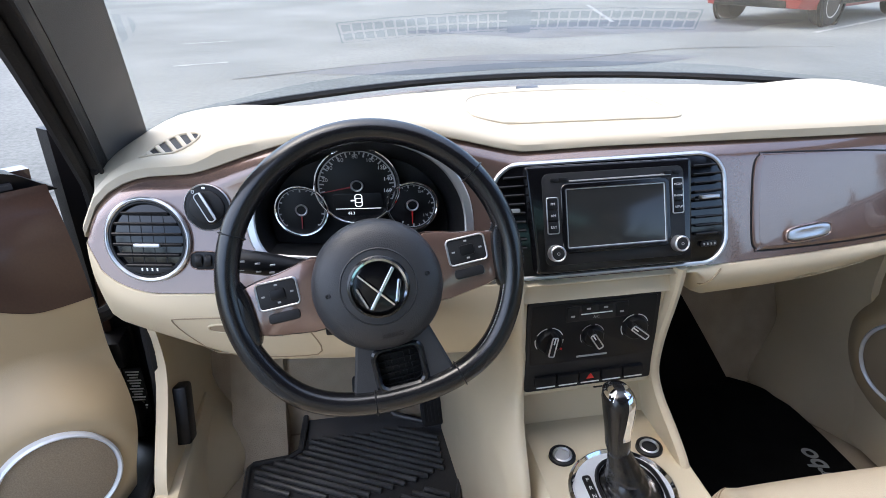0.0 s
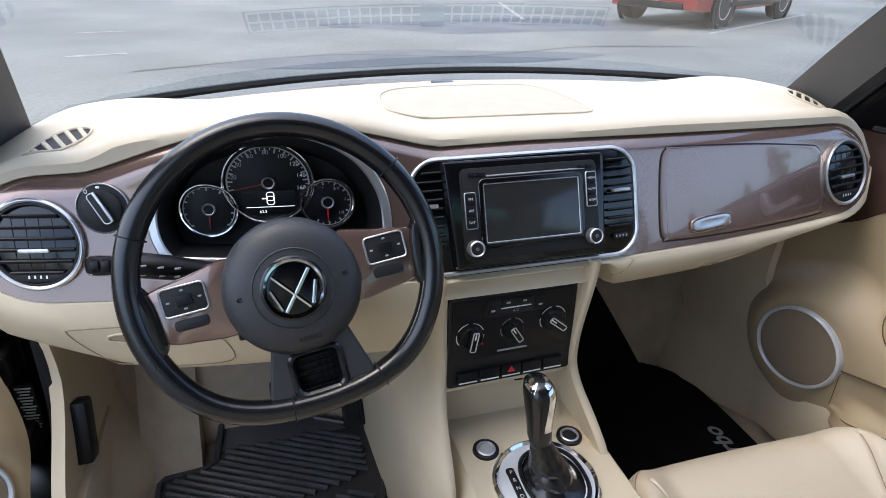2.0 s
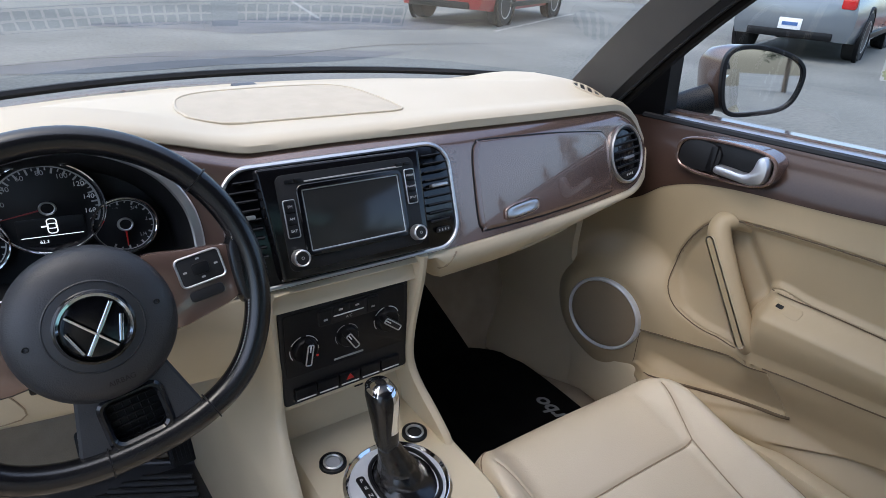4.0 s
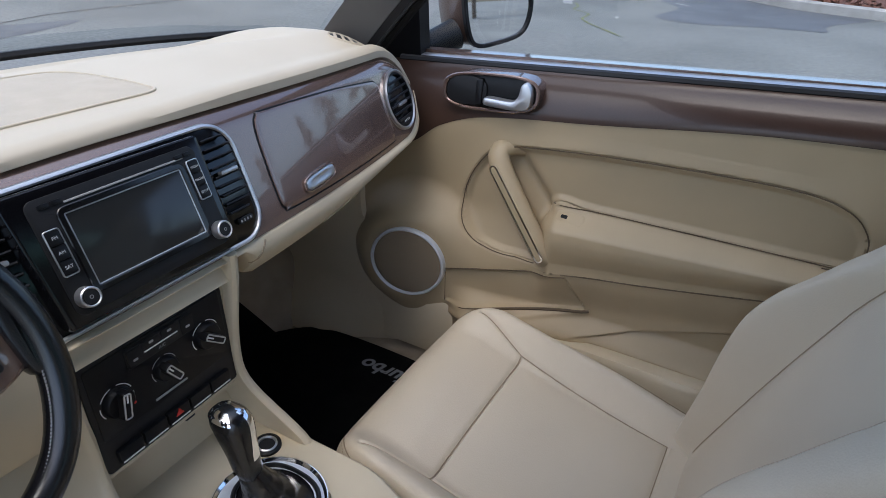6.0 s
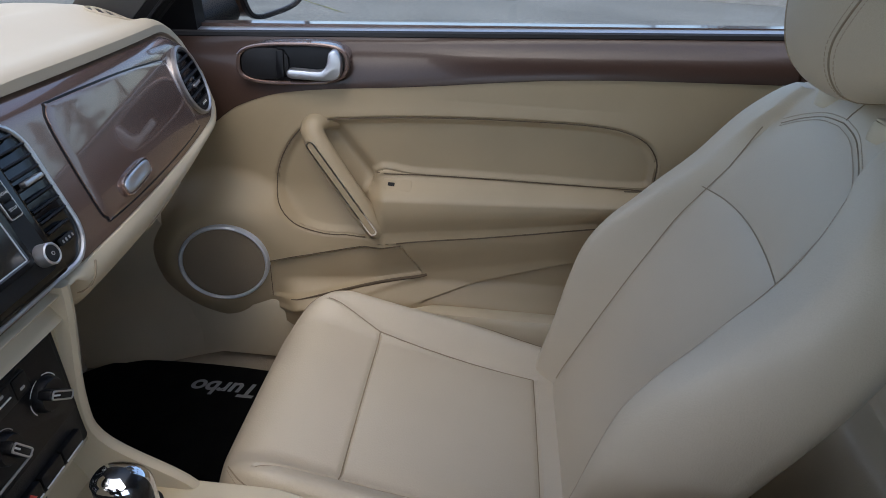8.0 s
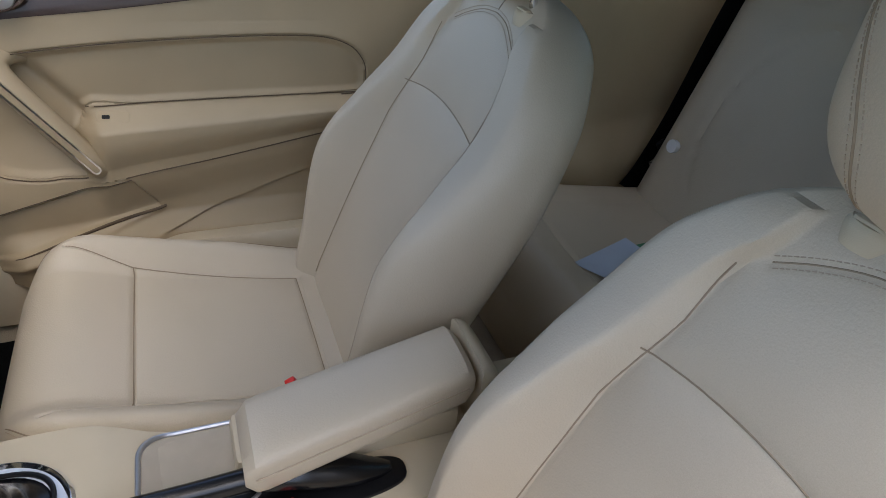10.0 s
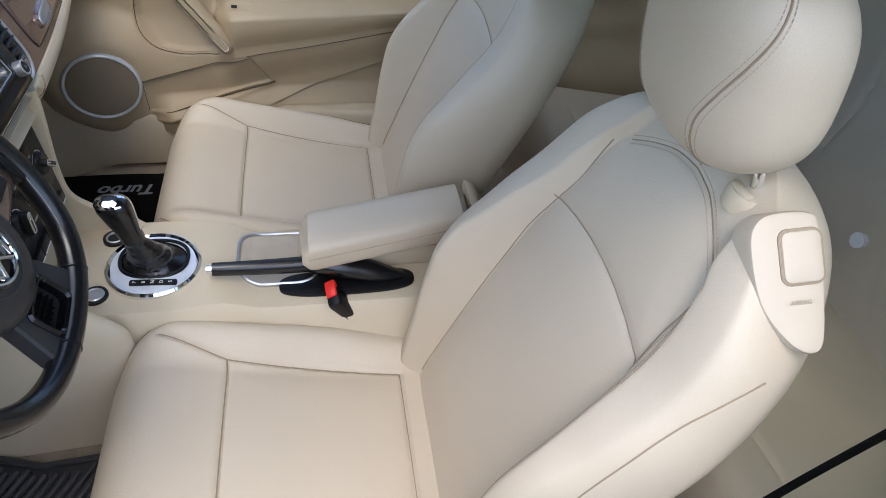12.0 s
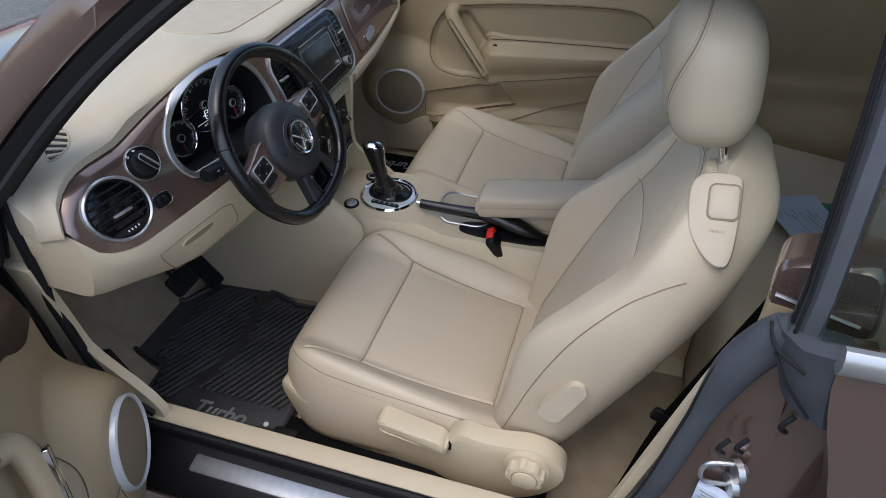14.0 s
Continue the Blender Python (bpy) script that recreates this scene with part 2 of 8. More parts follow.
def band(bm, outer, inner, f, w0, w1, bev=0.0012):
    """A flat ring between two outlines with equally many points."""
    sg = 1 if w1 >= w0 else -1
    o2, i2 = inset_pts(outer, bev), inset_pts(inner, -bev)
    rows = [[bm.verts.new(f(u, v, w)) for u, v in pts] for pts, w in
            ((inner, w0), (outer, w0), (outer, w1 - sg * bev), (o2, w1), (i2, w1), (inner, w1 - sg * bev))]
    for a, b in zip(rows, rows[1:] + rows[:1]):
        loop_faces(bm, a, b)
    return bm


def tube(bm, path, r, n=8, closed=False, squash=None):
    """A round bar along a path of 3D points; r may be a list."""
    P = [Vector(p) for p in path]
    m, loops, up = len(P), [], None
    for i, p in enumerate(P):
        t = (P[(i + 1) % m] - P[i - 1]) if closed else (P[min(i + 1, m - 1)] - P[max(i - 1, 0)])
        t.normalize()
        if up is None:
            up = Vector((0, 0, 1)) if abs(t.z) < 0.9 else Vector((1, 0, 0))
        side = t.cross(up).normalized()
        up = side.cross(t).normalized()
        rr = r[i] if isinstance(r, (list, tuple)) else r
        a, b = (rr, rr) if squash is None else (rr * squash[0], rr * squash[1])
        loops.append([p + side * (a * math.cos(2 * math.pi * k / n)) + up * (b * math.sin(2 * math.pi * k / n)) for k in range(n)])
    if closed:
        vs = loft(bm, loops, caps=False)
        loop_faces(bm, vs[-1], vs[0])
    else:
        loft(bm, loops)
    return bm


def lathe(bm, prof, f, n=32, cx=0.0, cy=0.0, lids=True):
    """Turns a profile of (radius, w) about the w axis of f."""
    loops = []
    for r, w in prof:
        loops.append([bm.verts.new(f(cx + r * math.cos(2 * math.pi * k / n), cy + r * math.sin(2 * math.pi * k / n), w)) for k in range(n)])
    for a, b in zip(loops, loops[1:]):
        loop_faces(bm, a, b)
    for lp, (r, w) in ((loops[0], prof[0]), (loops[-1], prof[-1])):
        if lids and r > 1e-5:
            bm.faces.new(lp)
    return bm


def box(bm, c, s, bev=0.004, m=None, seg=2):
    ret = bmesh.ops.create_cube(bm, size=1.0)
    vs = ret["verts"]
    for v in vs:
        v.co = Vector((v.co.x * s[0], v.co.y * s[1], v.co.z * s[2]))
    if bev:
        es = list({e for v in vs for e in v.link_edges})
        out = bmesh.ops.bevel(bm, geom=es, offset=bev, segments=seg, affect="EDGES", profile=0.5)
        vs = list({v for f in out["faces"] for v in f.verts} | {v for v in vs if v.is_valid})
    for v in vs:
        v.co = (m @ v.co if m else v.co) + Vector(c)
    return bm


def sheet(bm, f, nu, nv, thick=0.0, closed_u=False):
    """A surface f(i/nu, j/nv) with an optional second skin thick below it along z of its normal."""
    g = [[bm.verts.new(f(i / nu, j / nv)) for j in range(nv + 1)] for i in range(nu + 1)]
    fs = []
    for i in range(nu):
        for j in range(nv):
            fs.append(bm.faces.new((g[i][j], g[i + 1][j], g[i + 1][j + 1], g[i][j + 1])))
    if thick:
        bm.normal_update()
        nrm = [[g[i][j].normal.copy() for j in range(nv + 1)] for i in range(nu + 1)]
        h = [[bm.verts.new(g[i][j].co - nrm[i][j] * thick) for j in range(nv + 1)] for i in range(nu + 1)]
        for i in range(nu):
            for j in range(nv):
                bm.faces.new((h[i][j], h[i][j + 1], h[i + 1][j + 1], h[i + 1][j]))
        for i in range(nu):
            bm.faces.new((g[i][0], h[i][0], h[i + 1][0], g[i + 1][0]))
            bm.faces.new((g[i][nv], g[i + 1][nv], h[i + 1][nv], h[i][nv]))
        for j in range(nv):
            bm.faces.new((g[0][j], g[0][j + 1], h[0][j + 1], h[0][j]))
            bm.faces.new((g[nu][j], h[nu][j], h[nu][j + 1], g[nu][j + 1]))
    return bm


B = bmesh.new
lerp = lambda a, b, t: a + (b - a) * t


def step(a, b, x):
    t = min(1.0, max(0.0, (x - a) / (b - a)))
    return t * t * (3 - 2 * t)


def curve(pts):
    """A smooth function through (x, y) points, x rising."""
    xs = np.array([p[0] for p in pts])
    ys = np.array([p[1] for p in pts])
    def f(x):
        i = int(min(max(np.searchsorted(xs, x) - 1, 0), len(xs) - 2))
        t = min(1.0, max(0.0, (x - xs[i]) / (xs[i + 1] - xs[i])))
        m = [(ys[min(k + 1, len(ys) - 1)] - ys[max(k - 1, 0)]) / (xs[min(k + 1, len(xs) - 1)] - xs[max(k - 1, 0)]) for k in (i, i + 1)]
        h = xs[i + 1] - xs[i]
        return float((2 * t ** 3 - 3 * t * t + 1) * ys[i] + (t ** 3 - 2 * t * t + t) * h * m[0] + (-2 * t ** 3 + 3 * t * t) * ys[i + 1] + (t ** 3 - t * t) * h * m[1])
    return f


def text(name, s, f, u, v, size, material, parent, w=0.0006, align="CENTER", shear=0.0, flip=False, bold=0.0):
    """Raised lettering lying on the surface f."""
    cu = bpy.data.curves.new(name, "FONT")
    cu.body, cu.size, cu.align_x, cu.align_y, cu.shear = s, size, align, "CENTER", shear
    cu.offset = bold
    tmp = bpy.data.objects.new(name, cu)
    scene.collection.objects.link(tmp)
    dg = bpy.context.evaluated_depsgraph_get()
    me = bpy.data.meshes.new_from_object(tmp.evaluated_get(dg))
    bpy.data.objects.remove(tmp)
    for vert in me.vertices:
        vert.co = f(u + (-vert.co.x if flip else vert.co.x), v + vert.co.y, w)
    me.materials.clear()
    me.materials.append(material)
    ob = new(name, me)
    ob.parent = parent
    if parent.data is None:
        ob.matrix_parent_inverse = parent.matrix_basis.inverted()
    return ob


# ---- ground and the car's shell ----
ground = solo("ground", sheet(B(), lambda u, v: (lerp(-60, 60, u), lerp(-60, 60, v), 0.0), 4, 4), ASPHALT,
              "worn grey asphalt of a parking lot, damp in patches", "ground", kind="structure")


def FS(x, z, off=0.0):
    """The dashboard's curved face: a point at (x, z), off metres towards the seats."""
    return Vector((x, 0.005 + 0.16 * x * x + 0.386 * (z - 0.86) - off * 0.933, z + off * 0.36))


def face(cx=0.0, cz=0.0, lean=0.0):
    """(u, v, w) on the dashboard's face, round (cx, cz)."""
    return lambda u, v, w=0.0: FS(cx + u, cz + v * 0.933, w)


# floor pan, tunnel carpet and bulkhead
bm = B()
sheet(bm, lambda u, v: (lerp(-0.72, 0.72, u), lerp(-1.75, 0.42, v), 0.235), 12, 16, 0.02)
solo("floor", bm, CARPET, "beige carpeted floor of the car", "floor", kind="structure")
bm = B()
sheet(bm, lambda u, v: (lerp(-0.76, 0.76, u), 0.40 + 0.30 * v ** 1.3, 0.236 + 0.62 * v), 12, 10, 0.02)
solo("bulkhead", bm, CARPET, "carpeted footwell front wall rising under the dashboard", "bulkhead", kind="structure")


# soft top
bm = B()


def roof_pt(u, v):
    x = lerp(-1, 1, u)
    y = lerp(-0.22, -1.75, v)
    w = 0.60 - 0.05 * v
    z = 1.43 + 0.03 * math.sin(math.pi * min(1, v * 1.2)) - 0.06 * x * x - 0.25 * max(0, v - 0.6) ** 1.5
    return (x * w, y, z)


sheet(bm, roof_pt, 16, 20, 0.03)
solo("folding_roof", bm, BLACK_CARPET, "black fabric folding roof, closed", "car roof")
# roof back, out of view, added to keep light off the rear
bm = B()
sheet(bm, lambda u, v: (lerp(-0.62, 0.62, u), -1.775 - 0.25 * v, 1.36 - 0.42 * v), 8, 6, 0.01)
bmesh.ops.delete(bm, geom=[f for f in bm.faces if abs(f.calc_center_median().x) < 0.40 and 1.05 < f.calc_center_median().z < 1.30], context="FACES")
solo("folding_roof_back", bm, BLACK_CARPET, "black fabric back of the folding roof", "car roof")
bm = B()
sheet(bm, lambda u, v: (lerp(-0.48, 0.48, u), -1.79 - 0.19 * v, 1.335 - 0.32 * v), 8, 6, 0.006)
solo("rear_window", bm, TINTED, "tinted rear window in the fabric roof", "window")

# windscreen
WS = lambda x: 0.555 - 0.48 * x * x


def screen_pt(u, v):
    x = lerp(-1, 1, u)
    xb = x * 0.70
    return Vector((lerp(xb, x * 0.57, v), lerp(WS(xb) + 0.005, -0.22 - 0.05 * x * x + 0.05, v), lerp(1.002 - 0.01 * x * x - 0.050 * step(0.60, 0.78, abs(xb)) ** 1.3, 1.425 - 0.05 * x * x, v) + 0.03 * math.sin(math.pi * v)))


bm = B()
sheet(bm, screen_pt, 24, 14)
wind = solo("windscreen", bm, GLASS, "clear curved windscreen above the dashboard", "windscreen")
wind.visible_shadow = False
bm = B()
path = [screen_pt(k / 24, 0.0) + Vector((0, -0.006, -0.001)) for k in range(25)]
tube(bm, path, 0.0075, 6)
solo("windscreen_seal", bm, RUBBER, "black rubber seal along the foot of the windscreen", "seal")


bm = B()
sheet(bm, lambda u, v: (lerp(-0.74, 0.74, u), WS(lerp(-0.74, 0.74, u)) + lerp(-0.035, 0.16, v), 0.985 - 0.050 * step(0.60, 0.78, abs(lerp(-0.74, 0.74, u))) ** 1.3 - 0.05 * v), 30, 3, 0.01)
solo("cowl", bm, BLACK_SOFT, "black cowl panel at the foot of the windscreen", "cowl", kind="structure")


def pillar(side):
    root = thing("front_pillar", "grey-trimmed windscreen pillar with a dark door seal", "pillar", (side * 0.72, 0.3, 0.95), "windscreen pillars")
    inner, outer = [], []
    bm, bs, bb = B(), B(), B()
    loops, lo2, lo3 = [], [], []
    for k in range(-3, 15):
        v = max(0, k) / 14
        g = screen_pt(1.0 if side > 0 else 0.0, v) + Vector((side * 0.004, 0.012, -0.035)) * max(0, -k)
        w = 0.062 - 0.016 * v
        ins = Vector((-side * 0.012, -0.004, 0.0))
        a = g + ins
        # flat face towards the cabin, then the outer skin
        loops.append([a + Vector((0, 0, 0)), a + Vector((side * 0.020, -0.030, -0.016)), a + Vector((side * 0.042, -w * 1.15, -0.035)),
                      a + Vector((side * 0.060, -w, -0.02)), a + Vector((side * 0.05, -0.01, 0.0))])
        lo2.append([a + Vector((side * 0.043, -w * 1.15, -0.036)), a + Vector((side * 0.050, -w * 1.45, -0.042)), a + Vector((side * 0.072, -w * 1.4, -0.038)),
                    a + Vector((side * 0.085, -w * 1.0, -0.022)), a + Vector((side * 0.062, -w, -0.02))])
        lo3.append([a + Vector((side * 0.063, -w * 0.95, -0.018)), a + Vector((side * 0.086, -w * 0.9, -0.02)), a + Vector((side * 0.098, -0.02, -0.012)),
                    a + Vector((side * 0.092, 0.02, 0.002)), a + Vector((side * 0.070, 0.022, 0.004)), a + Vector((side * 0.060, 0.008, 0.002)), a + Vector((side * 0.060, -0.005, 0.0))])
    loft(bm, loops)
    loft(bs, lo2)
    loft(bb, lo3)
    part("inner_trim", bm, PILLAR, root)
    part("door_seal", bs, BLACK_SOFT, root)
    br = B()
    tube(br, [q[2] + Vector((side * 0.004, -0.006, 0)) for q in lo2], 0.011, 8)
    part("outer_seal", br, RUBBER, root, "black rubber seal bead")
    br = B()
    tube(br, [q[1] + Vector((-side * 0.002, -0.001, 0)) for q in lo2], 0.0035, 6)
    part("seal_lip", br, RUBBER, root)
    part("outer_skin", bb, BROWN_BODY, root)
    return root


pillar(-1)
pillar(1)

# ---- dashboard ----
dash = thing("dashboard", "cream dashboard with a glossy brown fascia across its width", "dashboard", (0, 0.2, 0.7))


def brow(x):
    """How much the driver's hood rises over the gauges."""
    t = (x + 0.352) / 0.235
    return max(0.0, 1 - t * t) ** 1.5 if abs(t) < 1 else 0.0


def drop(x):
    return step(0.60, 0.78, abs(x)) ** 1.3


def brown_top(x):
    z = 0.990 - 0.045 * abs(x) ** 1.5 + 0.05 * brow(x)
    a = abs(x)
    if a > 0.635:
        z = 0.887 + (z - 0.887) * math.sqrt(max(0.0, 1 - ((a - 0.635) / 0.100) ** 2))
    return z


def brown_low(x):
    z = 0.822 - 0.004 * abs(x)
    a = abs(x)
    if a > 0.635:
        z = 0.887 - (0.887 - z) * math.sqrt(max(0.0, 1 - ((a - 0.635) / 0.100) ** 2))
    return z


def hood(x, z):
    """The fascia leans out towards the driver round the gauges."""
    return 0.035 * brow(x) * step(0.90, 1.03, z)


DIP = lambda x, y: 0.020 * step(0.398 - 0.5 * x * x, 0.430 - 0.5 * x * x, y) * step(0.58, 0.42, abs(x))


def pad_profile(x):
    d, h = 0.058 * drop(x), 0.052 * brow(x)
    zt = brown_top(x)
    yf = FS(x, zt).y - hood(x, zt) + 0.016
    yw = WS(x) - 0.012
    top = 1.005 - d
    pts = [(yw, top - 0.06), (yw, top - 0.005 - DIP(x, yw))]
    for k in range(1, 22):
        t = k / 22
        y = lerp(yw, yf + 0.035, t)
        pts.append((y, top - DIP(x, y) + 0.004 * math.sin(math.pi * t) + h * step(0.55, 1.0, t) + min(0, zt + 0.016 - top) * step(0.5, 1, t)))
    f = min(top, zt + 0.02) + h * 0.6 if h else min(top, zt + 0.02)
    f = max(f, zt + 0.014)
    pts += [(yf + 0.018, f + 0.003), (yf + 0.006, f + 0.002), (yf - 0.002, f - 0.002), (yf - 0.006, f - 0.006), (yf - 0.007, zt + 0.002), (yf + 0.004, zt - 0.003), (yf + 0.06, zt - 0.02)]
    return pts


bm = B()
xs = [lerp(-0.74, 0.74, k / 74) for k in range(75)]
loft(bm, [[(x, y, z) for y, z in pad_profile(x)] for x in xs])
part("upper_pad", bm, CREAM_TOP, dash, "soft cream dashboard top")

# outline of the gauge cluster's opening on the fascia, in (x, z)
CLUSTER = smooth_poly([(-0.492, 0.868), (-0.507, 0.905), (-0.497, 0.952), (-0.462, 0.997), (-0.41, 1.022), (-0.352, 1.030), (-0.29, 1.020), (-0.240, 0.990), (-0.210, 0.945), (-0.203, 0.90), (-0.212, 0.872),
                       (-0.25, 0.862), (-0.352, 0.857), (-0.46, 0.861)][::-1], 6)


def inside(p, poly):
    n, hit = len(poly), False
    for i in range(n):
        (x1, y1), (x2, y2) = poly[i - 1], poly[i]
        if (y1 > p[1]) != (y2 > p[1]) and p[0] < (x2 - x1) * (p[1] - y1) / (y2 - y1) + x1:
            hit = not hit
    return hit


def FH(x, z, off=0.0):
    p = FS(x, z, off)
    p.y -= hood(x, z)
    # the panel rolls back towards its upper edge
    p.y += 0.016 * min(1.0, max(0.0, (z - brown_top(x) + 0.021) / 0.021)) ** 2
    return p


bm = B()
rows = []
for x in [lerp(-0.733, 0.733, k / 240) for k in range(241)]:
    zt, zl = brown_top(x), brown_low(x)
    row = [Vector((x, FH(x, zl).y + 0.03, zl))]
    for k in range(31):
        row.append(FH(x, lerp(zl, zt, k / 30)))
    row.append(Vector((x, row[-1].y + 0.03, zt)))
    rows.append(row)
vs = loft(bm, rows, closed=False, caps=False)
hole = [f for f in bm.faces if inside((f.calc_center_median().x, f.calc_center_median().z), CLUSTER)]
bmesh.ops.delete(bm, geom=hole, context="FACES")
part("fascia", bm, BROWN, dash, "glossy brown metallic fascia panel")


def low_edge(x):
    z = lerp(0.685, 0.752, step(-0.14, 0.02, x)) + 0.03 * step(0.3, 0.7, x) + 0.06 * step(0.5, 0.74, -x)
    return lerp(z, 0.798, step(-0.155, -0.125, x) * step(0.155, 0.125, x))


bm = B()
rows = []
for x in [lerp(-0.735, 0.735, k / 80) for k in range(81)]:
    zl, ze = brown_low(x), low_edge(x)
    ze = min(ze, zl - 0.02)
    y0 = FS(x, zl).y
    row = []
    for k in range(9):
        t = k / 8
        z = lerp(zl - 0.002, ze + 0.012, t)
        row.append(Vector((x, y0 - 0.002 - 0.010 * math.sin(math.pi * min(1, t * 2.2) / 2) + 0.03 * t * t, z)))
    yb = row[-1].y
    row += [Vector((x, yb + 0.010, ze + 0.003)), Vector((x, yb + 0.03, ze)), Vector((x, yb + 0.22, ze + 0.01)), Vector((x, yb + 0.22, zl))]
    row.insert(0, Vector((x, y0 + 0.02, zl + 0.004)))
    rows.append(row)
loft(bm, rows, closed=False)
part("lower_panel", bm, CREAM, dash, "cream lower dashboard panel")

# end caps of the dashboard beside the doors
for s in (-1, 1):
    bm = B()
    loops = []
    for k in range(7):
        t = k / 6
        x = s * lerp(0.70, 0.738, t)
        q = math.sqrt(max(0, 1 - t * t * 0.9))
        loops.append([(x, 0.235 + 0.115 * math.cos(a) * q, 0.855 + 0.085 * q * math.sin(a)) for a in [2 * math.pi * j / 24 for j in range(24)]])
    loft(bm, loops)
    part("end_cap", bm, CREAM, dash)

# centre console
console = thing("centre_console", "cream centre console between the front seats", "console", (0, -0.4, 0.235))
bm = B()


def tunnel(y):
    """Half width and height of the console's deck at y."""
    z = 0.532 if y > -0.24 else lerp(0.532, 0.50, step(-0.24, -0.34, y))
    w = 0.122 if y > -0.2 else lerp(0.122, 0.105, step(-0.2, -0.3, y))
    return w, z


loops = []
for k in range(46):
    y = lerp(0.30, -0.98, k / 45)
    w, z = tunnel(y)
    fl = 0.145
    half = [(fl + 0.03, 0.236), (fl, 0.27), (w + 0.035, 0.40), (w + 0.012, z - 0.05), (w, z - 0.012), (w - 0.008, z - 0.002), (w - 0.02, z)]
    loops.append([(-a, y, b) for a, b in half] + [(a, y, b) for a, b in reversed(half)])
loft(bm, loops)
part("body", bm, CREAM, console)
# stack between dashboard and deck
for s in (-1, 1):
    bm = B()
    loops = []
    for k in range(25):
        t = k / 24
        z = lerp(0.826, 0.515, t)
        xo = lerp(0.124, 0.112, step(0, 0.55, t)) + 0.016 * step(0.55, 1, t) - 0.009
        xo = xo + (-0.005 if s > 0 else 0.034)
        xi = xo - 0.016
        yf = lerp(-0.016, -0.006, step(0, 0.5, t)) - 0.11 * step(0.55, 1.0, t) ** 1.6
        fl = (0.02 if s > 0 else 0.045) * step(0.1, 1.0, t)
        loops.append([(s * xi, yf + 0.006, z), (s * (xi + 0.002), yf - 0.004, z), (s * (xi + 0.007), yf - 0.007, z), (s * (xo - 0.004), yf - 0.006, z), (s * (xo + 0.001), yf - 0.001, z),
                      (s * (xo + fl * 0.25 + 0.004), yf + 0.03, z), (s * (xo + fl), 0.42, z), (s * xi, 0.42, z)])
    for z in (0.42, 0.30, 0.24):
        loops.append([(p[0] + s * 0.03 * (0.515 - z), p[1], z) for p in loops[24]])
    loft(bm, loops)
    part("console_flank", bm, CREAM, console)
bm = B()
sheet(bm, lambda u, v: (lerp(-0.140, 0.100, u), lerp(0.055, 0.02, step(0.45, 0.0, v)) - 0.0 * v, lerp(0.515, 0.83, v)), 6, 12, 0.02)
part("bin_wall", bm, CREAM, console, "cream open bin below the heater panel")
bm = B()
sheet(bm, lambda u, v: (lerp(-0.148, 0.108, u), lerp(-0.014, 0.01, v), 0.788 + 0.036 * v + 0.0 * u), 8, 4, 0.01)
part("stack_bridge", bm, CREAM, console)

# ---- steering wheel ----
WC, TILT, TURN = Vector((-0.345, -0.085, 0.897)), radians(24), radians(8.5)
wheel_f0 = frame_of(WC, (1, 0, 0), (0, math.sin(TILT), math.cos(TILT)))


def WF(u, v, w=0.0):
    return wheel_f0(u * math.cos(TURN) - v * math.sin(TURN), u * math.sin(TURN) + v * math.cos(TURN), w)


steer = thing("steering_wheel", "black leather steering wheel with brown metallic spokes, turned slightly", "steering wheel", WC)


def rim_uv(a, r=0.172):
    """Angle in degrees to the rim's line, flat at the bottom."""
    u, v = r * math.cos(radians(a)), r * math.sin(radians(a))
    e = max(0.0, -0.105 - v)
    v += e * e * 0.24 / 0.067
    return u, v


bm = B()
tube(bm, [WF(*rim_uv(k * 3)) for k in range(120)], 0.0158, 16, closed=True, squash=(1.05, 0.92))
part("rim", bm, BLACK_LEATHER, steer, "black leather rim, worn smooth")
bm = B()
WH = lambda u, v, w=0.0: WF(u + 0.001, v - 0.0155, w)
lathe(bm, [(0.0001, 0.026), (0.03, 0.0255), (0.050, 0.0235), (0.064, 0.0195), (0.0735, 0.0135), (0.0785, 0.006), (0.0808, -0.004), (0.0815, -0.022), (0.072, -0.055)], WH, 72)
part("airbag_cover", bm, AIRBAG_SKIN, steer, "black round airbag cover")

# ---- seats ----

# front wings beside the bonnet
for s, nm in ((-1, "left"), (1, "right")):
    bm = B()
    sheet(bm, lambda u, v, s=s: (s * (0.828 + 0.05 * math.sin(math.pi * u) * math.sin(math.pi * v) - 0.03 * v * v), lerp(0.285, 1.6, u), lerp(0.25, 0.82 - 0.12 * u, v)), 14, 10, 0.012)
    solo("front_wing_" + nm, bm, BROWN_BODY, "brown painted front wing", "body panel", kind="structure")
def seam_line(d, w=0.0022, h=0.0035):
    return -h * math.exp(-(d / w) ** 2)


def seg_dist(x, y, a, b):
    ax, ay, bx, by = *a, *b
    dx, dy = bx - ax, by - ay
    t = max(0.0, min(1.0, ((x - ax) * dx + (y - ay) * dy) / (dx * dx + dy * dy)))
    return math.hypot(x - ax - t * dx, y - ay - t * dy)


def line_dist(x, y, pts):
    return min(seg_dist(x, y, a, b) for a, b in zip(pts, pts[1:]))


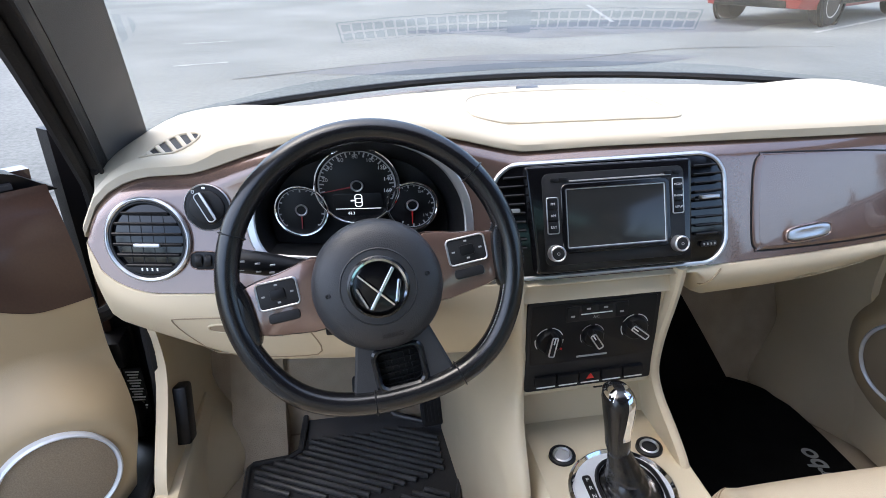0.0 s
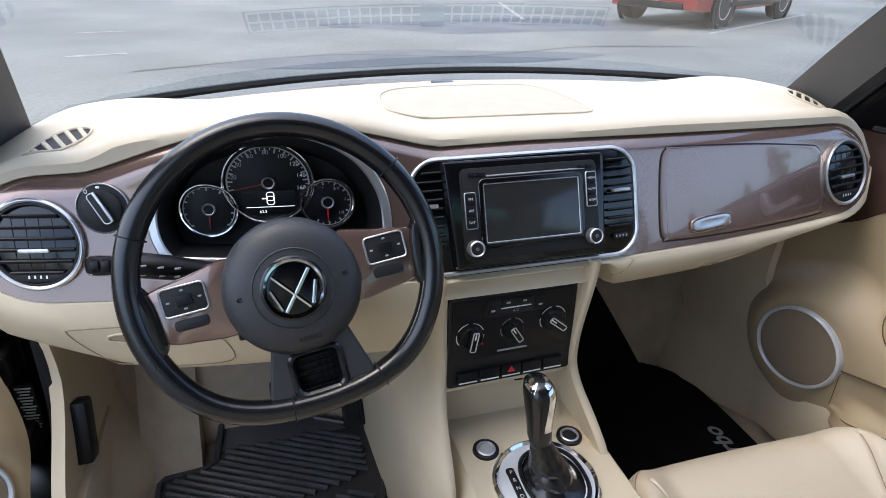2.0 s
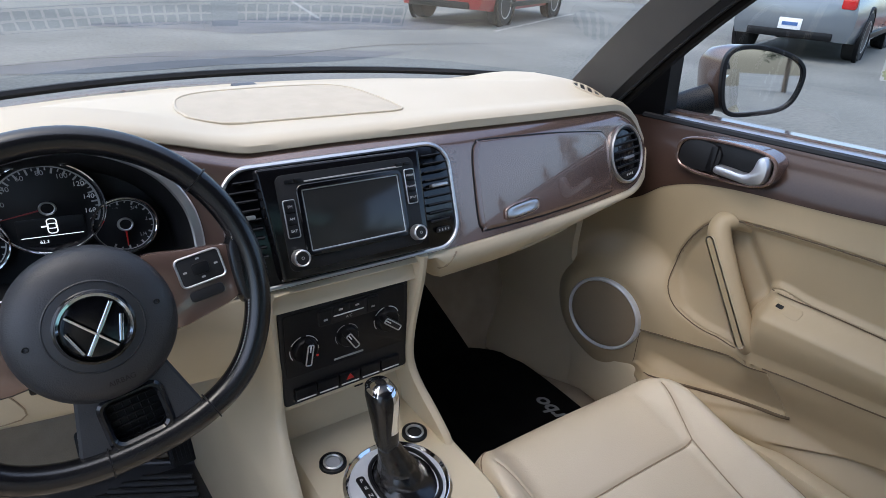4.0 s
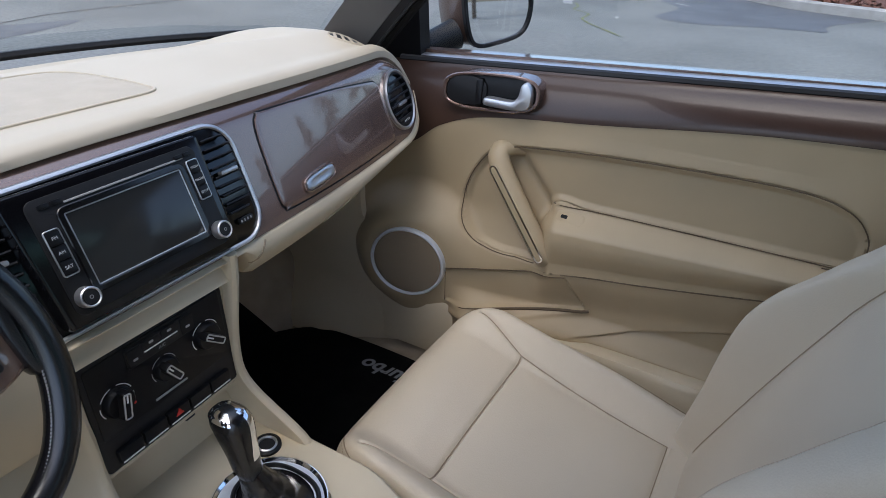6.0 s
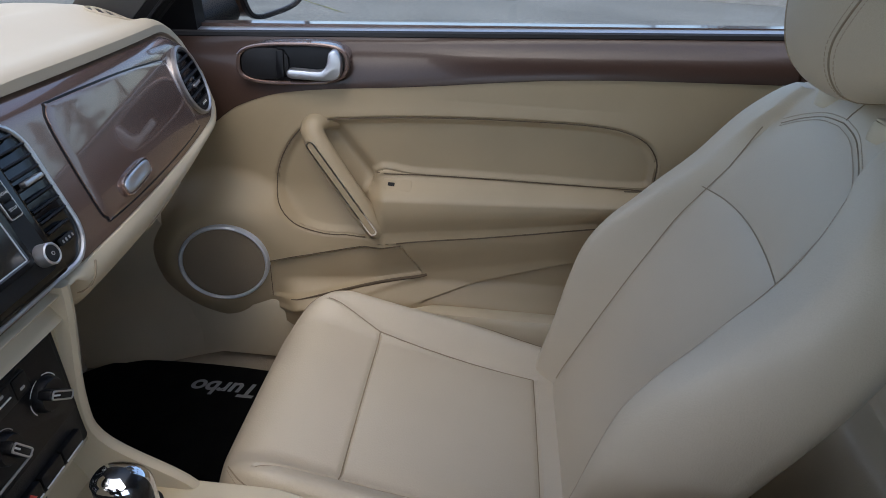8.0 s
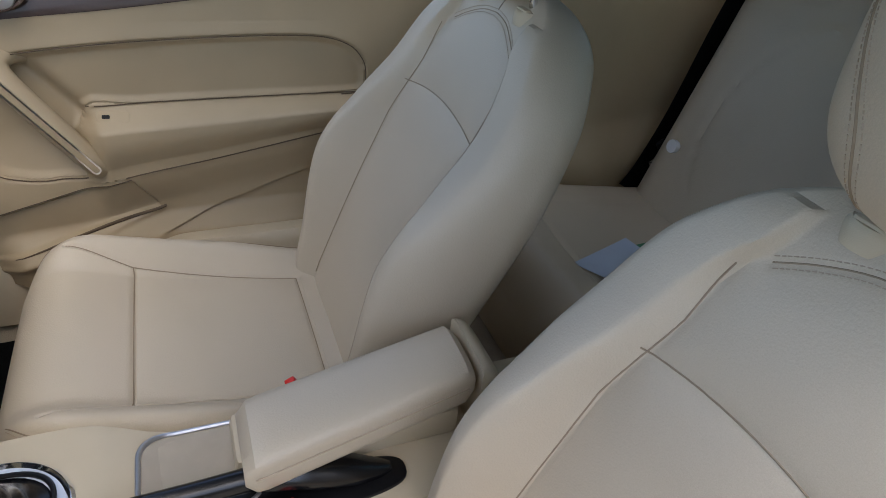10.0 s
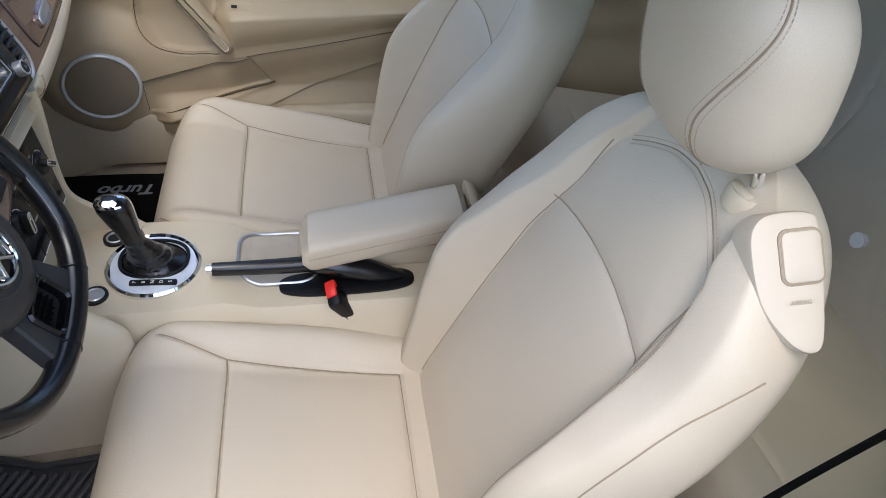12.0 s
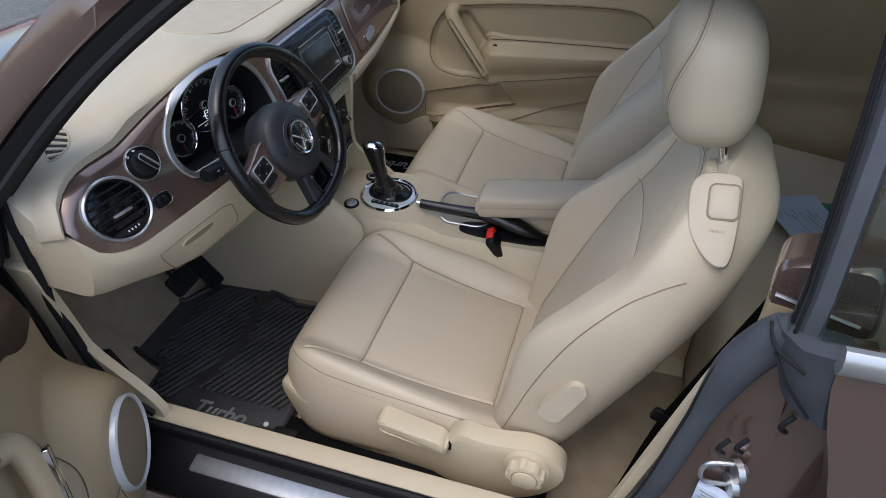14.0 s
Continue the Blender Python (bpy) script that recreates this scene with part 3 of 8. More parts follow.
def build_seat(name, label, m, lift=0.0):
    """A front seat about the middle of its width; x to its right, y ahead."""
    root = thing(name, label, "car seat", (0, 0, 0), "front seats")
    # cushion
    SE = [[(-0.205, -0.165), (-0.175, -0.270), (-0.156, -0.568)], [(0.205, -0.165), (0.175, -0.270), (0.156, -0.568)], [(-0.175, -0.270), (0.175, -0.270)], [(-0.156, -0.568), (0.156, -0.568)]]

    def cush_top(x, y):
        t = (y + 0.62) / 0.49
        z = lerp(0.393, 0.502, t) - 0.016 * math.sin(math.pi * t)
        bol = step(0.150, 0.245, abs(x))
        z += (0.062 - 0.024 * step(0.5, 0.0, t)) * bol - 0.004 * (x / 0.16) ** 2 * (1 - bol)
        d = min(line_dist(x, y, s) for s in SE)
        return z + seam_line(d, 0.003, 0.006) + 0.004 * (1 - math.exp(-(d / 0.03) ** 2))

    LOW = 0.31

    def plan(y):
        """Half width of the cushion at y, its front corners well rounded."""
        t = max(0.0, (y + 0.235) / 0.1585)
        return 0.272 - 0.132 * (1 - max(0.0, 1 - t ** 2.3) ** 0.5) - 0.012 * step(-0.45, -0.65, y)

    def cush_z(x, y):
        nose = max(0.0, 1 - max(0.0, (y + 0.215) / 0.1385) ** 2.4) ** 0.5
        u = min(1.0, abs(x) / plan(y))
        edge = math.sqrt(max(0.0, 1 - max(0.0, (u - 0.66) / 0.34) ** 2.5))
        return LOW + (cush_top(x, y) - LOW) * edge * (0.30 + 0.70 * nose)

    def cush(u, v):
        """Point on the cushion: u across from -1 to 1, v from the nose to the back."""
        y = lerp(-0.0768, -0.66, v ** 1.5)
        x = plan(y) * u
        return Vector((x, y, cush_z(x, y)))

    bm = B()
    nx, ny = 180, 150
    loops = []
    for j in range(ny + 1):
        loop = [cush(math.copysign(abs(-1 + 2 * i / nx) ** 0.9, -1 + 2 * i / nx), j / ny) for i in range(nx + 1)]
        hw, y = loop[-1].x, loop[0].y
        loop += [(hw * 0.98, y, LOW - 0.03), (hw * 0.9, y, LOW - 0.05), (-hw * 0.9, y, LOW - 0.05), (-hw * 0.98, y, LOW - 0.03)]
        loops.append(loop)
    loft(bm, loops)
    cushion = part("cushion", bm, LEATHER, root, "beige leather seat cushion with stitched seams")
    # backrest: s runs up the back, x across, w out of its face
    ax0, ang = Vector((0, -0.605, 0.385)), radians(24)
    up, out = Vector((0, -math.sin(ang), math.cos(ang))), Vector((0, math.cos(ang), math.sin(ang)))
    HW = [(-0.06, 0.222), (0.05, 0.238), (0.15, 0.246), (0.25, 0.252), (0.35, 0.257), (0.42, 0.257), (0.48, 0.250), (0.54, 0.237), (0.575, 0.224), (0.61, 0.201), (0.65, 0.166), (0.675, 0.133), (0.692, 0.098), (0.702, 0.066), (0.707, 0.03), (0.709, 0.012)]
    CREST = [(-0.06, 0.018), (0.0, 0.034), (0.1, 0.056), (0.2, 0.082), (0.27, 0.094), (0.33, 0.087), (0.38, 0.070), (0.43, 0.054), (0.46, 0.043), (0.50, 0.032), (0.54, 0.027), (0.60, 0.022), (0.65, 0.014), (0.71, 0.0)]
    SX = [(-0.06, 0.168), (0.0, 0.174), (0.1, 0.183), (0.2, 0.190), (0.27, 0.192), (0.33, 0.190), (0.38, 0.182), (0.46, 0.168), (0.50, 0.160), (0.54, 0.151), (0.585, 0.134), (0.62, 0.115), (0.71, 0.10)]
    SIDE = [(0.0, 0.030), (0.10, 0.050), (0.20, 0.070), (0.29, 0.079), (0.36, 0.076), (0.43, 0.058), (0.49, 0.030), (0.52, 0.008), (0.545, -0.014), (0.565, -0.040)]

    def table(tab, q):
        """Smooth value from a short table."""
        k = 0
        while k < len(tab) - 2 and q > tab[k + 1][0]:
            k += 1
        g = []
        for j in (k, k + 1):
            p, r = tab[max(0, j - 1)], tab[min(len(tab) - 1, j + 1)]
            g.append((r[1] - p[1]) / (r[0] - p[0]))
        h = tab[k + 1][0] - tab[k][0]
        t = max(0.0, min(1.0, (q - tab[k][0]) / h))
        return (2 * t ** 3 - 3 * t * t + 1) * tab[k][1] + (t ** 3 - 2 * t * t + t) * h * g[0] + (3 * t * t - 2 * t ** 3) * tab[k + 1][1] + (t ** 3 - t * t) * h * g[1]

    half = [(-table(SX, s_), s_) for s_ in [0.585 * k / 26 for k in range(27)]] + smooth_poly([(-0.110, 0.603), (-0.078, 0.623), (-0.040, 0.640), (0, 0.646)], 4, False)
    rim = half + [(-x, s_) for x, s_ in reversed(half[27:-1])]

    def crease_x(s_):
        return min(0.156, table(SX, s_) - 0.022 + 0.021 * step(0.50, 0.60, s_))

    crease = [(-crease_x(s_), s_) for s_ in [0.02 + 0.565 * k / 24 for k in range(25)]]
    cross = smooth_poly([(-0.150, 0.466), (-0.08, 0.480), (0, 0.486), (0.08, 0.480), (0.150, 0.466)], 4, False)
    SEAMS = [crease, [(-x, s_) for x, s_ in crease], cross]

    W0 = -0.045

    def front(x, s_):
        hw, sx, cx = table(HW, s_), table(SX, s_), crease_x(s_)
        f = 0.012 * math.sin(math.pi * min(1, max(0, s_ / 0.65))) + 0.002
        ax = abs(x)
        if s_ < 0.66:
            rise = step(cx - 0.006, sx + 0.006, ax)
            f = lerp(f, max(f, table(CREST, s_)), rise)
            if ax > sx:
                f -= (f - W0 - 0.034) * 0.38 * min(1, (ax - sx) / max(0.01, hw - sx)) ** 2.0
        if s_ > 0.62:
            f -= 0.010 * step(0.62, 0.71, s_)
        d = min(line_dist(x, s_, q) for q in SEAMS)
        e = line_dist(x, s_, rim)
        pillow = 0.004 * (1 - math.exp(-(min(d, e) / 0.03) ** 2))
        return f - 0.0030 * math.exp(-(d / 0.0050) ** 2) - 0.0022 * math.exp(-(e / 0.0045) ** 2) + pillow

    def rounding(u):
        return math.sqrt(max(0.0, 1 - max(0.0, (abs(u) - 0.86) / 0.14) ** 2.4))

    bm = B()
    loops = []
    n2, ns = 150, 150
    for j in range(ns + 1):
        q = j / ns
        s_ = lerp(-0.06, 0.709, q + 0.10 * q * (1 - q) * (2 * q - 0.4))
        cap = math.sqrt(max(0.0, 1 - max(0.0, (s_ - 0.630) / 0.0792) ** 2.6))
        hw = table(HW, s_)
        loop = []
        for i in range(n2 + 1):
            u = -1 + 2 * i / n2
            u = math.copysign(abs(u) ** 0.9, u)
            x = hw * u
            w = W0 + (front(x, s_) - W0) * rounding(u) * (0.10 + 0.90 * cap)
            loop.append(ax0 + up * s_ + out * w + Vector((x, 0, 0)))
        for u in (0.995, 0.97, 0.92, 0.84, 0.7, 0.4, 0, -0.4, -0.7, -0.84, -0.92, -0.97, -0.995):
            e = math.sqrt(max(0.0, 1 - max(0.0, (abs(u) - 0.70) / 0.30) ** 2))
            w = W0 - 0.072 * e * (0.10 + 0.90 * cap)
            loop.append(ax0 + up * s_ + out * w + Vector((hw * u, 0, 0)))
        loops.append(loop)
    loft(bm, loops)
    back = part("backrest", bm, LEATHER, root, "beige leather backrest with stitched side bolsters")

    def on_back(x, s_, w=0.0):
        hw = table(HW, s_)
        cap = math.sqrt(max(0.0, 1 - max(0.0, (s_ - 0.630) / 0.0792) ** 2.6))
        return ax0 + up * s_ + out * (W0 + (front(x, s_) - W0) * rounding(min(1, abs(x) / hw)) * (0.10 + 0.90 * cap) + w) + Vector((x, 0, 0))

    def on_side(sd, s_, w, off=0.0):
        hw = table(HW, s_)
        lo, hi = 0.70, 1.0
        for _ in range(30):
            mid = (lo + hi) / 2
            lo, hi = (mid, hi) if W0 + (front(hw * mid, s_) - W0) * rounding(mid) > w else (lo, mid)
        return ax0 + up * s_ + out * (w + off * 0.4) + Vector((sd * (hw * lo + off), 0, 0))

    def on_cush(x, y, w=0.0):
        return Vector((x, y, cush_z(x, y) + w))

    def strip(name, pts, r, parent, lab=""):
        bm = B()
        tube(bm, pts, r, 5)
        part(name, bm, SEAM, parent, lab)

    def stitches(fn, run, parent, step_len=0.0046):
        """Short threads along a run of surface coordinates."""
        bm = B()
        for (xa, sa), (xb, sb) in zip(run, run[1:]):
            L = math.hypot(xb - xa, sb - sa)
            n_ = max(1, round(L / step_len))
            for k in range(n_):
                t0, t1 = (k + 0.12) / n_, (k + 0.78) / n_
                tube(bm, [fn(lerp(xa, xb, t0), lerp(sa, sb, t0)), fn(lerp(xa, xb, t1), lerp(sa, sb, t1))], 0.0006, 4)
        tagged(part("stitching", bm, THREAD, parent, "row of tan stitches"), kind="stuff")

    def beside(run, off):
        res = []
        for k, (x, y) in enumerate(run):
            (xa, ya), (xb, yb) = run[max(0, k - 1)], run[min(len(run) - 1, k + 1)]
            L = math.hypot(xb - xa, yb - ya)
            res.append((x - (yb - ya) / L * off, y + (xb - xa) / L * off))
        return res

    for q in SEAMS:
        strip("back_seam", [on_back(x, s_, 0.0006) for x, s_ in q], 0.0010, back, "stitched seam")
    strip("rim_seam", [on_back(x, s_, 0.0003) for x, s_ in rim], 0.0009, back, "seam along the bolster")
    for off in (0.0055, -0.0055):
        stitches(lambda x, s_: on_back(x, s_, 0.0003), beside(rim, off), back)
    for q in SE:
        n_ = 24
        fine = [(lerp(a[0], b[0], k / n_), lerp(a[1], b[1], k / n_)) for a, b in zip(q, q[1:]) for k in range(n_ + 1)]
        strip("cushion_seam", [on_cush(x, y, 0.0016) for x, y in fine], 0.0011, cushion, "stitched seam")
    # seam round the cushion's edge, with stitches
    for sd in (-1, 1):
        line = smooth_poly([(sd * 0.86, 0.93), (sd * 0.885, 0.7), (sd * 0.895, 0.52), (sd * 0.895, 0.36), (sd * 0.87, 0.25), (sd * 0.80, 0.17)], 8, False)
        nrm = Vector((sd * 0.6, 0.15, 0.5)) * 0.0012
        strip("edge_seam", [cush(u, v) + nrm for u, v in line], 0.0010, cushion)
        stitches(lambda u, v: cush(u, v) + nrm, [(u + sd * 0.022, v) for u, v in line], cushion, 0.018)
    # side seam of the backrest
    for sd in (-1,):
        run = [on_side(sd, s_, 0.62 * table(SIDE, s_) - 0.006, 0.0004) for s_ in [0.02 + 0.545 * k / 40 for k in range(41)]]
        strip("side_seam", run, 0.0011, back)
    # small seam from the top rim to the back, between the posts
    strip("top_seam", [on_back(0.0, s_, 0.0004) for s_ in [0.650 + 0.045 * k / 8 for k in range(9)]], 0.0009, back)
    # headrest
    hr = part("headrest", B(), LEATHER, root, "beige leather headrest")
    hc = Vector((0, -0.841, 1.122 + lift))

    def head(a, v):
        sc = (1 - abs(v) ** 3.0) ** (1 / 2.3)
        hw = 0.124 * (0.90 + 0.05 * (1 - v))
        c, sn = math.cos(a), math.sin(a)
        x = hw * sc * math.copysign(abs(c) ** 0.76, c)
        d = (0.062 if sn > 0 else 0.078) * sc * math.copysign(abs(sn) ** 0.82, sn)
        return hc + Vector((x, d + 0.012 * v - 0.012 * (x / 0.13) ** 2, v * 0.108))

    bm = B()
    loft(bm, [[head(2 * math.pi * k / 64, v) for k in range(64)] for v in [math.sin(math.pi / 2 * (-1 + 2 * j / 44)) for j in range(45)]])
    bm.to_mesh(hr.data)
    bm.free()
    hr.data.shade_smooth()
    for sd in (-1, 1):
        line = smooth_poly([(0.94, 0.99), (0.86, 0.6), (0.77, 0.25), (0.69, -0.1), (0.645, -0.4), (0.655, -0.68), (0.72, -0.86), (0.86, -0.93), (1.05, -0.945), (1.25, -0.93)], 5, False)

        def hpt(a, v, k=1.004):
            p = head(a * math.pi, v)
            p = hc + (p - hc) * k
            return Vector((p.x if sd < 0 else -p.x, p.y, p.z))

        strip("headrest_seam", [hpt(a, v, 1.0) for a, v in line], 0.0013, hr, "stitched headrest seam")
        bm = B()
        for (a0_, v0), (a1, v1) in zip(line, line[1:]):
            for off in (0.022, -0.022):
                n_ = max(1, round((hpt(a0_, v0) - hpt(a1, v1)).length / 0.0046))
                for k in range(n_):
                    p0, p1 = (hpt(lerp(a0_, a1, t) + off, lerp(v0, v1, t), 1.002) for t in ((k + 0.12) / n_, (k + 0.78) / n_))
                    tube(bm, [p0, p1], 0.0006, 4)
        tagged(part("stitching", bm, THREAD, hr, "row of tan stitches"), kind="stuff")
    for s in (-1, 1):
        bm = B()
        tube(bm, [(s * 0.069, -0.895, 0.985), (s * 0.069, -0.862, 1.12)], 0.0065, 10)
        part("post", bm, CHROME, root, "chrome headrest post")
        gf = frame_of((s * 0.069, -0.889, 0.987), (1, 0, 0), (0, 0.93, 0.05))
        bm = B()
        lathe(bm, [(0.025, -0.012), (0.025, 0.004), (0.022, 0.009), (0.008, 0.0105)], gf, 28)
        gd = part("guide", bm, CREAM, root)
        part("guide_button", slab(B(), rrect(0.030, 0.012, 0.005, 4, 0, 0.013), gf, 0.004, 0.012, 0.002), CREAM, gd)
    # base
    bm = B()
    box(bm, (0, -0.40, 0.29), (0.42, 0.46, 0.06), 0.01)
    part("base", bm, BLACK, root)
    root.matrix_basis = m
    return root


drv = build_seat("front_seat", "beige leather front seat with plastic side levers and headrest", Matrix.Translation((-0.350, 0, 0)))
pas = copy_thing(drv, Matrix.Translation((0.368, 0, 0)))
tagged(pas, "beige leather front seat with headrest beside the closed door")
for ob in [o for o in pas.children_recursive if o.name.startswith("side_seam")]:
    bpy.data.objects.remove(ob)
for ob in pas.children:
    if ob.name.startswith("headrest"):
        ob.location.z -= 0.006


# ---- doors ----
brown_edge = curve([(-1.0, 0.922), (-0.6, 0.905), (-0.3, 0.873), (-0.05, 0.846), (0.05, 0.812), (0.11, 0.768), (0.16, 0.745), (0.3, 0.735)])
belt_z = lambda y: 0.949 - 0.054 * y
arm_top = curve([(-1.0, 0.70), (-0.72, 0.698), (-0.5, 0.697), (-0.31, 0.695), (-0.23, 0.692), (-0.17, 0.685)])
arm_low = curve([(-1.0, 0.682), (-0.67, 0.621), (-0.43, 0.577), (-0.28, 0.556), (-0.2, 0.543)])
crease = curve([(-1.0, 0.63), (-0.625, 0.514), (-0.49, 0.467), (-0.346, 0.419), (-0.195, 0.385)])
# outline of the upper pad, run on round the pull as a half circle
PAD_UP = smooth_poly([(-0.225, 0.692), (-0.31, 0.695), (-0.505, 0.697), (-0.72, 0.698), (-0.768, 0.706), (-0.775, 0.74), (-0.766, 0.772), (-0.733, 0.804), (-0.66, 0.822), (-0.5, 0.823), (-0.30, 0.815), (-0.141, 0.800), (-0.084, 0.783),
                      (-0.042, 0.733), (-0.019, 0.673), (-0.022, 0.621), (-0.056, 0.579), (-0.108, 0.561), (-0.160, 0.558), (-0.215, 0.566)], 4)[:-4]
PAD_POLY = PAD_UP + [(-0.20, 0.60), (-0.21, 0.66)]
pocket_low = lambda y: lerp(0.409, 0.4665, (-0.004 - y) / 0.333)
pocket_lip = lambda y: lerp(0.383, 0.4645, (-0.004 - y) / 0.335)


def panel_depth(y, z):
    """How far the trim stands in from the door's middle plane."""
    d = 0.040 + 0.006 * step(0.93, 0.80, z)
    # the foot of the panel swells towards the loudspeaker
    swell = step(-0.40, 0.03, y) * step(0.66, 0.50, z)
    d += 0.050 * swell
    r = math.hypot(y - 0.085, z - 0.498)
    d = lerp(d, 0.122 - 0.22 * (0.083 - y), step(0.19, 0.098, r))
    # upper pad set back behind its outline
    if -0.80 < y < 0.01 and 0.53 < z < 0.85:
        g = line_dist(y, z, PAD_UP)
        if inside((y, z), PAD_POLY):
            d -= 0.010 * step(0.0, 0.016, g)
        else:
            d += 0.003 * math.exp(-(g / 0.02) ** 2)
        d -= 0.004 * math.exp(-(g / 0.0024) ** 2)
    # hollow behind the pull
    d -= 0.022 * math.exp(-(seg_dist(y, z, (-0.140, 0.765), (-0.212, 0.672)) / 0.020) ** 2)
    # arm rest: a sloping top and a full front down to its lower gap
    at, al = arm_top(y), arm_low(y)
    if al < z < at + 0.004:
        run = step(-0.19, -0.25, y)
        q = (at + 0.002 - z) / (at - al)
        d += 0.044 * run * step(0.0, 0.30, q) * (1 - 0.30 * step(0.4, 1.0, q))
        d += 0.008 * run * math.sin(math.pi * min(1.0, q * 1.2)) * step(0.0, 0.3, q)
    elif z <= al:
        d += 0.027 * step(al - 0.10, al, z) * step(-0.19, -0.25, y)
    # lower crease, with the foot set back below it
    cz = crease(y)
    d -= 0.012 * step(cz + 0.002, cz - 0.006, z) * step(-0.30, -0.36, y)
    d += 0.040 * step(0.455, 0.40, z) * step(0.0, -0.07, y)
    # map pocket: a flat recess with a raised lip; its slot is only dark colour
    if -0.34 < y < 0.0:
        lo, lip = pocket_low(y), pocket_lip(y)
        ends = step(0.0, -0.010, y) * step(-0.338, -0.315, y)
        top_ = lerp(0.497, 0.548, (-0.004 - y) / 0.277) if y > -0.281 else lerp(0.548, 0.468, (-0.281 - y) / 0.045)
        d -= 0.008 * step(lo - 0.002, lo + 0.004, z) * step(top_, top_ - 0.007, z) * ends
        d += 0.006 * math.exp(-((z - lip + 0.002) / 0.008) ** 2) * ends
    return d


GAP_AND_SLOT_SHADE = mat("dark_tan_gap_and_slot_shade", (0.12, 0.085, 0.052), 0.9)


def build_door(name, label, side, hinge=None, swing=0.0):
    """side 1: the passenger's, closed; -1: the driver's, swung open about its hinge."""
    X0 = 0.805
    rot = Matrix.Rotation(radians(swing), 3, "Z") if swing else None

    def P(y, z, d=0.0):
        p = Vector((side * (X0 - d), y, z))
        if rot:
            h = Vector(hinge)
            q = rot @ Vector((p.x - h.x, p.y - h.y, 0))
            p = Vector((h.x + q.x, h.y + q.y, p.z))
        return p

    root = thing(name, label, "car door", P(-0.4, 0.35))
    bm = B()
    Y0, Y1 = (0.335 if side > 0 else 0.228), -0.985

    def f(u, v):
        y = lerp(Y0 if side > 0 else 0.190 + 0.045 * step(0.10, 0.55, v), Y1, u)
        lo = 0.352 + 0.09 * step(0.08, 0.28, y)
        z = lerp(lo, brown_edge(y), v)
        return P(y, z, panel_depth(y, z))

    sheet(bm, f, 320, 230, 0.0)
    part("trim_panel", bm, SHADED_CREAM, root, "moulded cream door trim with arm rest")
    bm = B()

    def g(u, v):
        y = lerp(0.24 if side > 0 else 0.233, Y1, u)
        z = lerp(brown_edge(y) + 0.001, belt_z(y) - 0.012, v)
        return P(y, z, lerp(panel_depth(y, brown_edge(y)) + 0.002, -0.005, v ** 0.8) + 0.014 * math.sin(math.pi * min(1, v * 1.1)) ** 0.7)

    sheet(bm, g, 60, 14, 0.0)
    part("upper_trim", bm, SHADED_BROWN, root, "glossy brown upper door trim, darkened for shade")
    # lining behind, so that the leaf is solid
    bm = B()
    outl = [(Y0 - 0.01, 0.45), (0.05, 0.36), (Y1 + 0.003, 0.36), (Y1 + 0.003, 0.97), (0.21, 0.91)]
    outl = [(y, z) for y, z in outl]
    loops = [[P(y, z, d) for y, z in outl] for d in (-0.008, -0.03, -0.055)]
    loft(bm, loops)
    part("inner_shell", bm, BLACK, root)
    bm = B()
    loops = []
    for k in range(9):
        t = k / 8
        z = lerp(0.30, 0.955, t)
        dd = -0.06 - 0.04 * math.sin(math.pi * (0.15 + 0.75 * t))
        loops.append([P(y, z - 0.05 * (y) * t, dd) for y in (Y0, -0.2, -0.6, -0.99)] + [P(y, z - 0.05 * y * t, dd + 0.03) for y in (-0.99, -0.6, -0.2, Y0)])
    loft(bm, loops)
    part("outer_skin", bm, BROWN_BODY, root, "brown painted door skin")
    # panel gaps, and the shade in the map pocket's slot
    GAP = GAP_AND_SLOT_SHADE
    def gap(pts, r=0.0018):
        bm = B()
        tube(bm, [P(y, z, max(panel_depth(y, z), panel_depth(y, z + 0.0025), panel_depth(y, z - 0.0025)) + 0.0002) for y, z in pts], r, 6)
        part("panel_gap", bm, GAP, root)

    gap(PAD_UP[12:], 0.0012)
    gap([(lerp(-0.225, -0.78, k / 30), arm_top(lerp(-0.225, -0.78, k / 30)) + 0.002) for k in range(31)], 0.0012)
    gap([(lerp(-0.272, -0.98, k / 30), arm_low(lerp(-0.272, -0.98, k / 30))) for k in range(31)], 0.0014)
    gap([(lerp(-0.004, -0.281, k / 20), lerp(0.497, 0.548, k / 20)) for k in range(21)], 0.0011)
    gap([(-0.004, lerp(0.497, 0.409, k / 8)) for k in range(9)], 0.0009)
    # slot shade as a tapering dark bar; no opening is cut here
    gap([(lerp(-0.05, -0.335, k / 20), pocket_low(lerp(-0.05, -0.335, k / 20)) - 0.002) for k in range(21)], [0.0006 + 0.0028 * math.sin(math.pi * min(1, (k + 1) / 14) / 2) for k in range(21)])
    # window belt
    # silver strip stands in for sky reflected in the brown door top
    bm = B()
    yb = 0.19 if side > 0 else 0.02
    sheet(bm, lambda u, v: P(lerp(yb, Y1, u), belt_z(lerp(yb, Y1, u)) - 0.010 + 0.010 * math.sin(math.pi * (0.25 + 0.6 * v)), lerp(-0.022, -0.066, v)), 16, 6, 0.003)
    part("belt_strip", bm, SILVER, root, "silver strip for the sky mirrored in the door top")
    bm = B()
    tube(bm, [P(y, belt_z(y) - 0.012, -0.022) for y in np.linspace(0.19, -0.985, 14)], 0.009, 8)
    part("window_seal", bm, BLACK_SOFT, root)
    # loudspeaker
    nrm_d = 0.128
    fs = lambda u, v, w=0.0: P(0.083 - u, 0.499 + v, nrm_d + w - 0.22 * u)
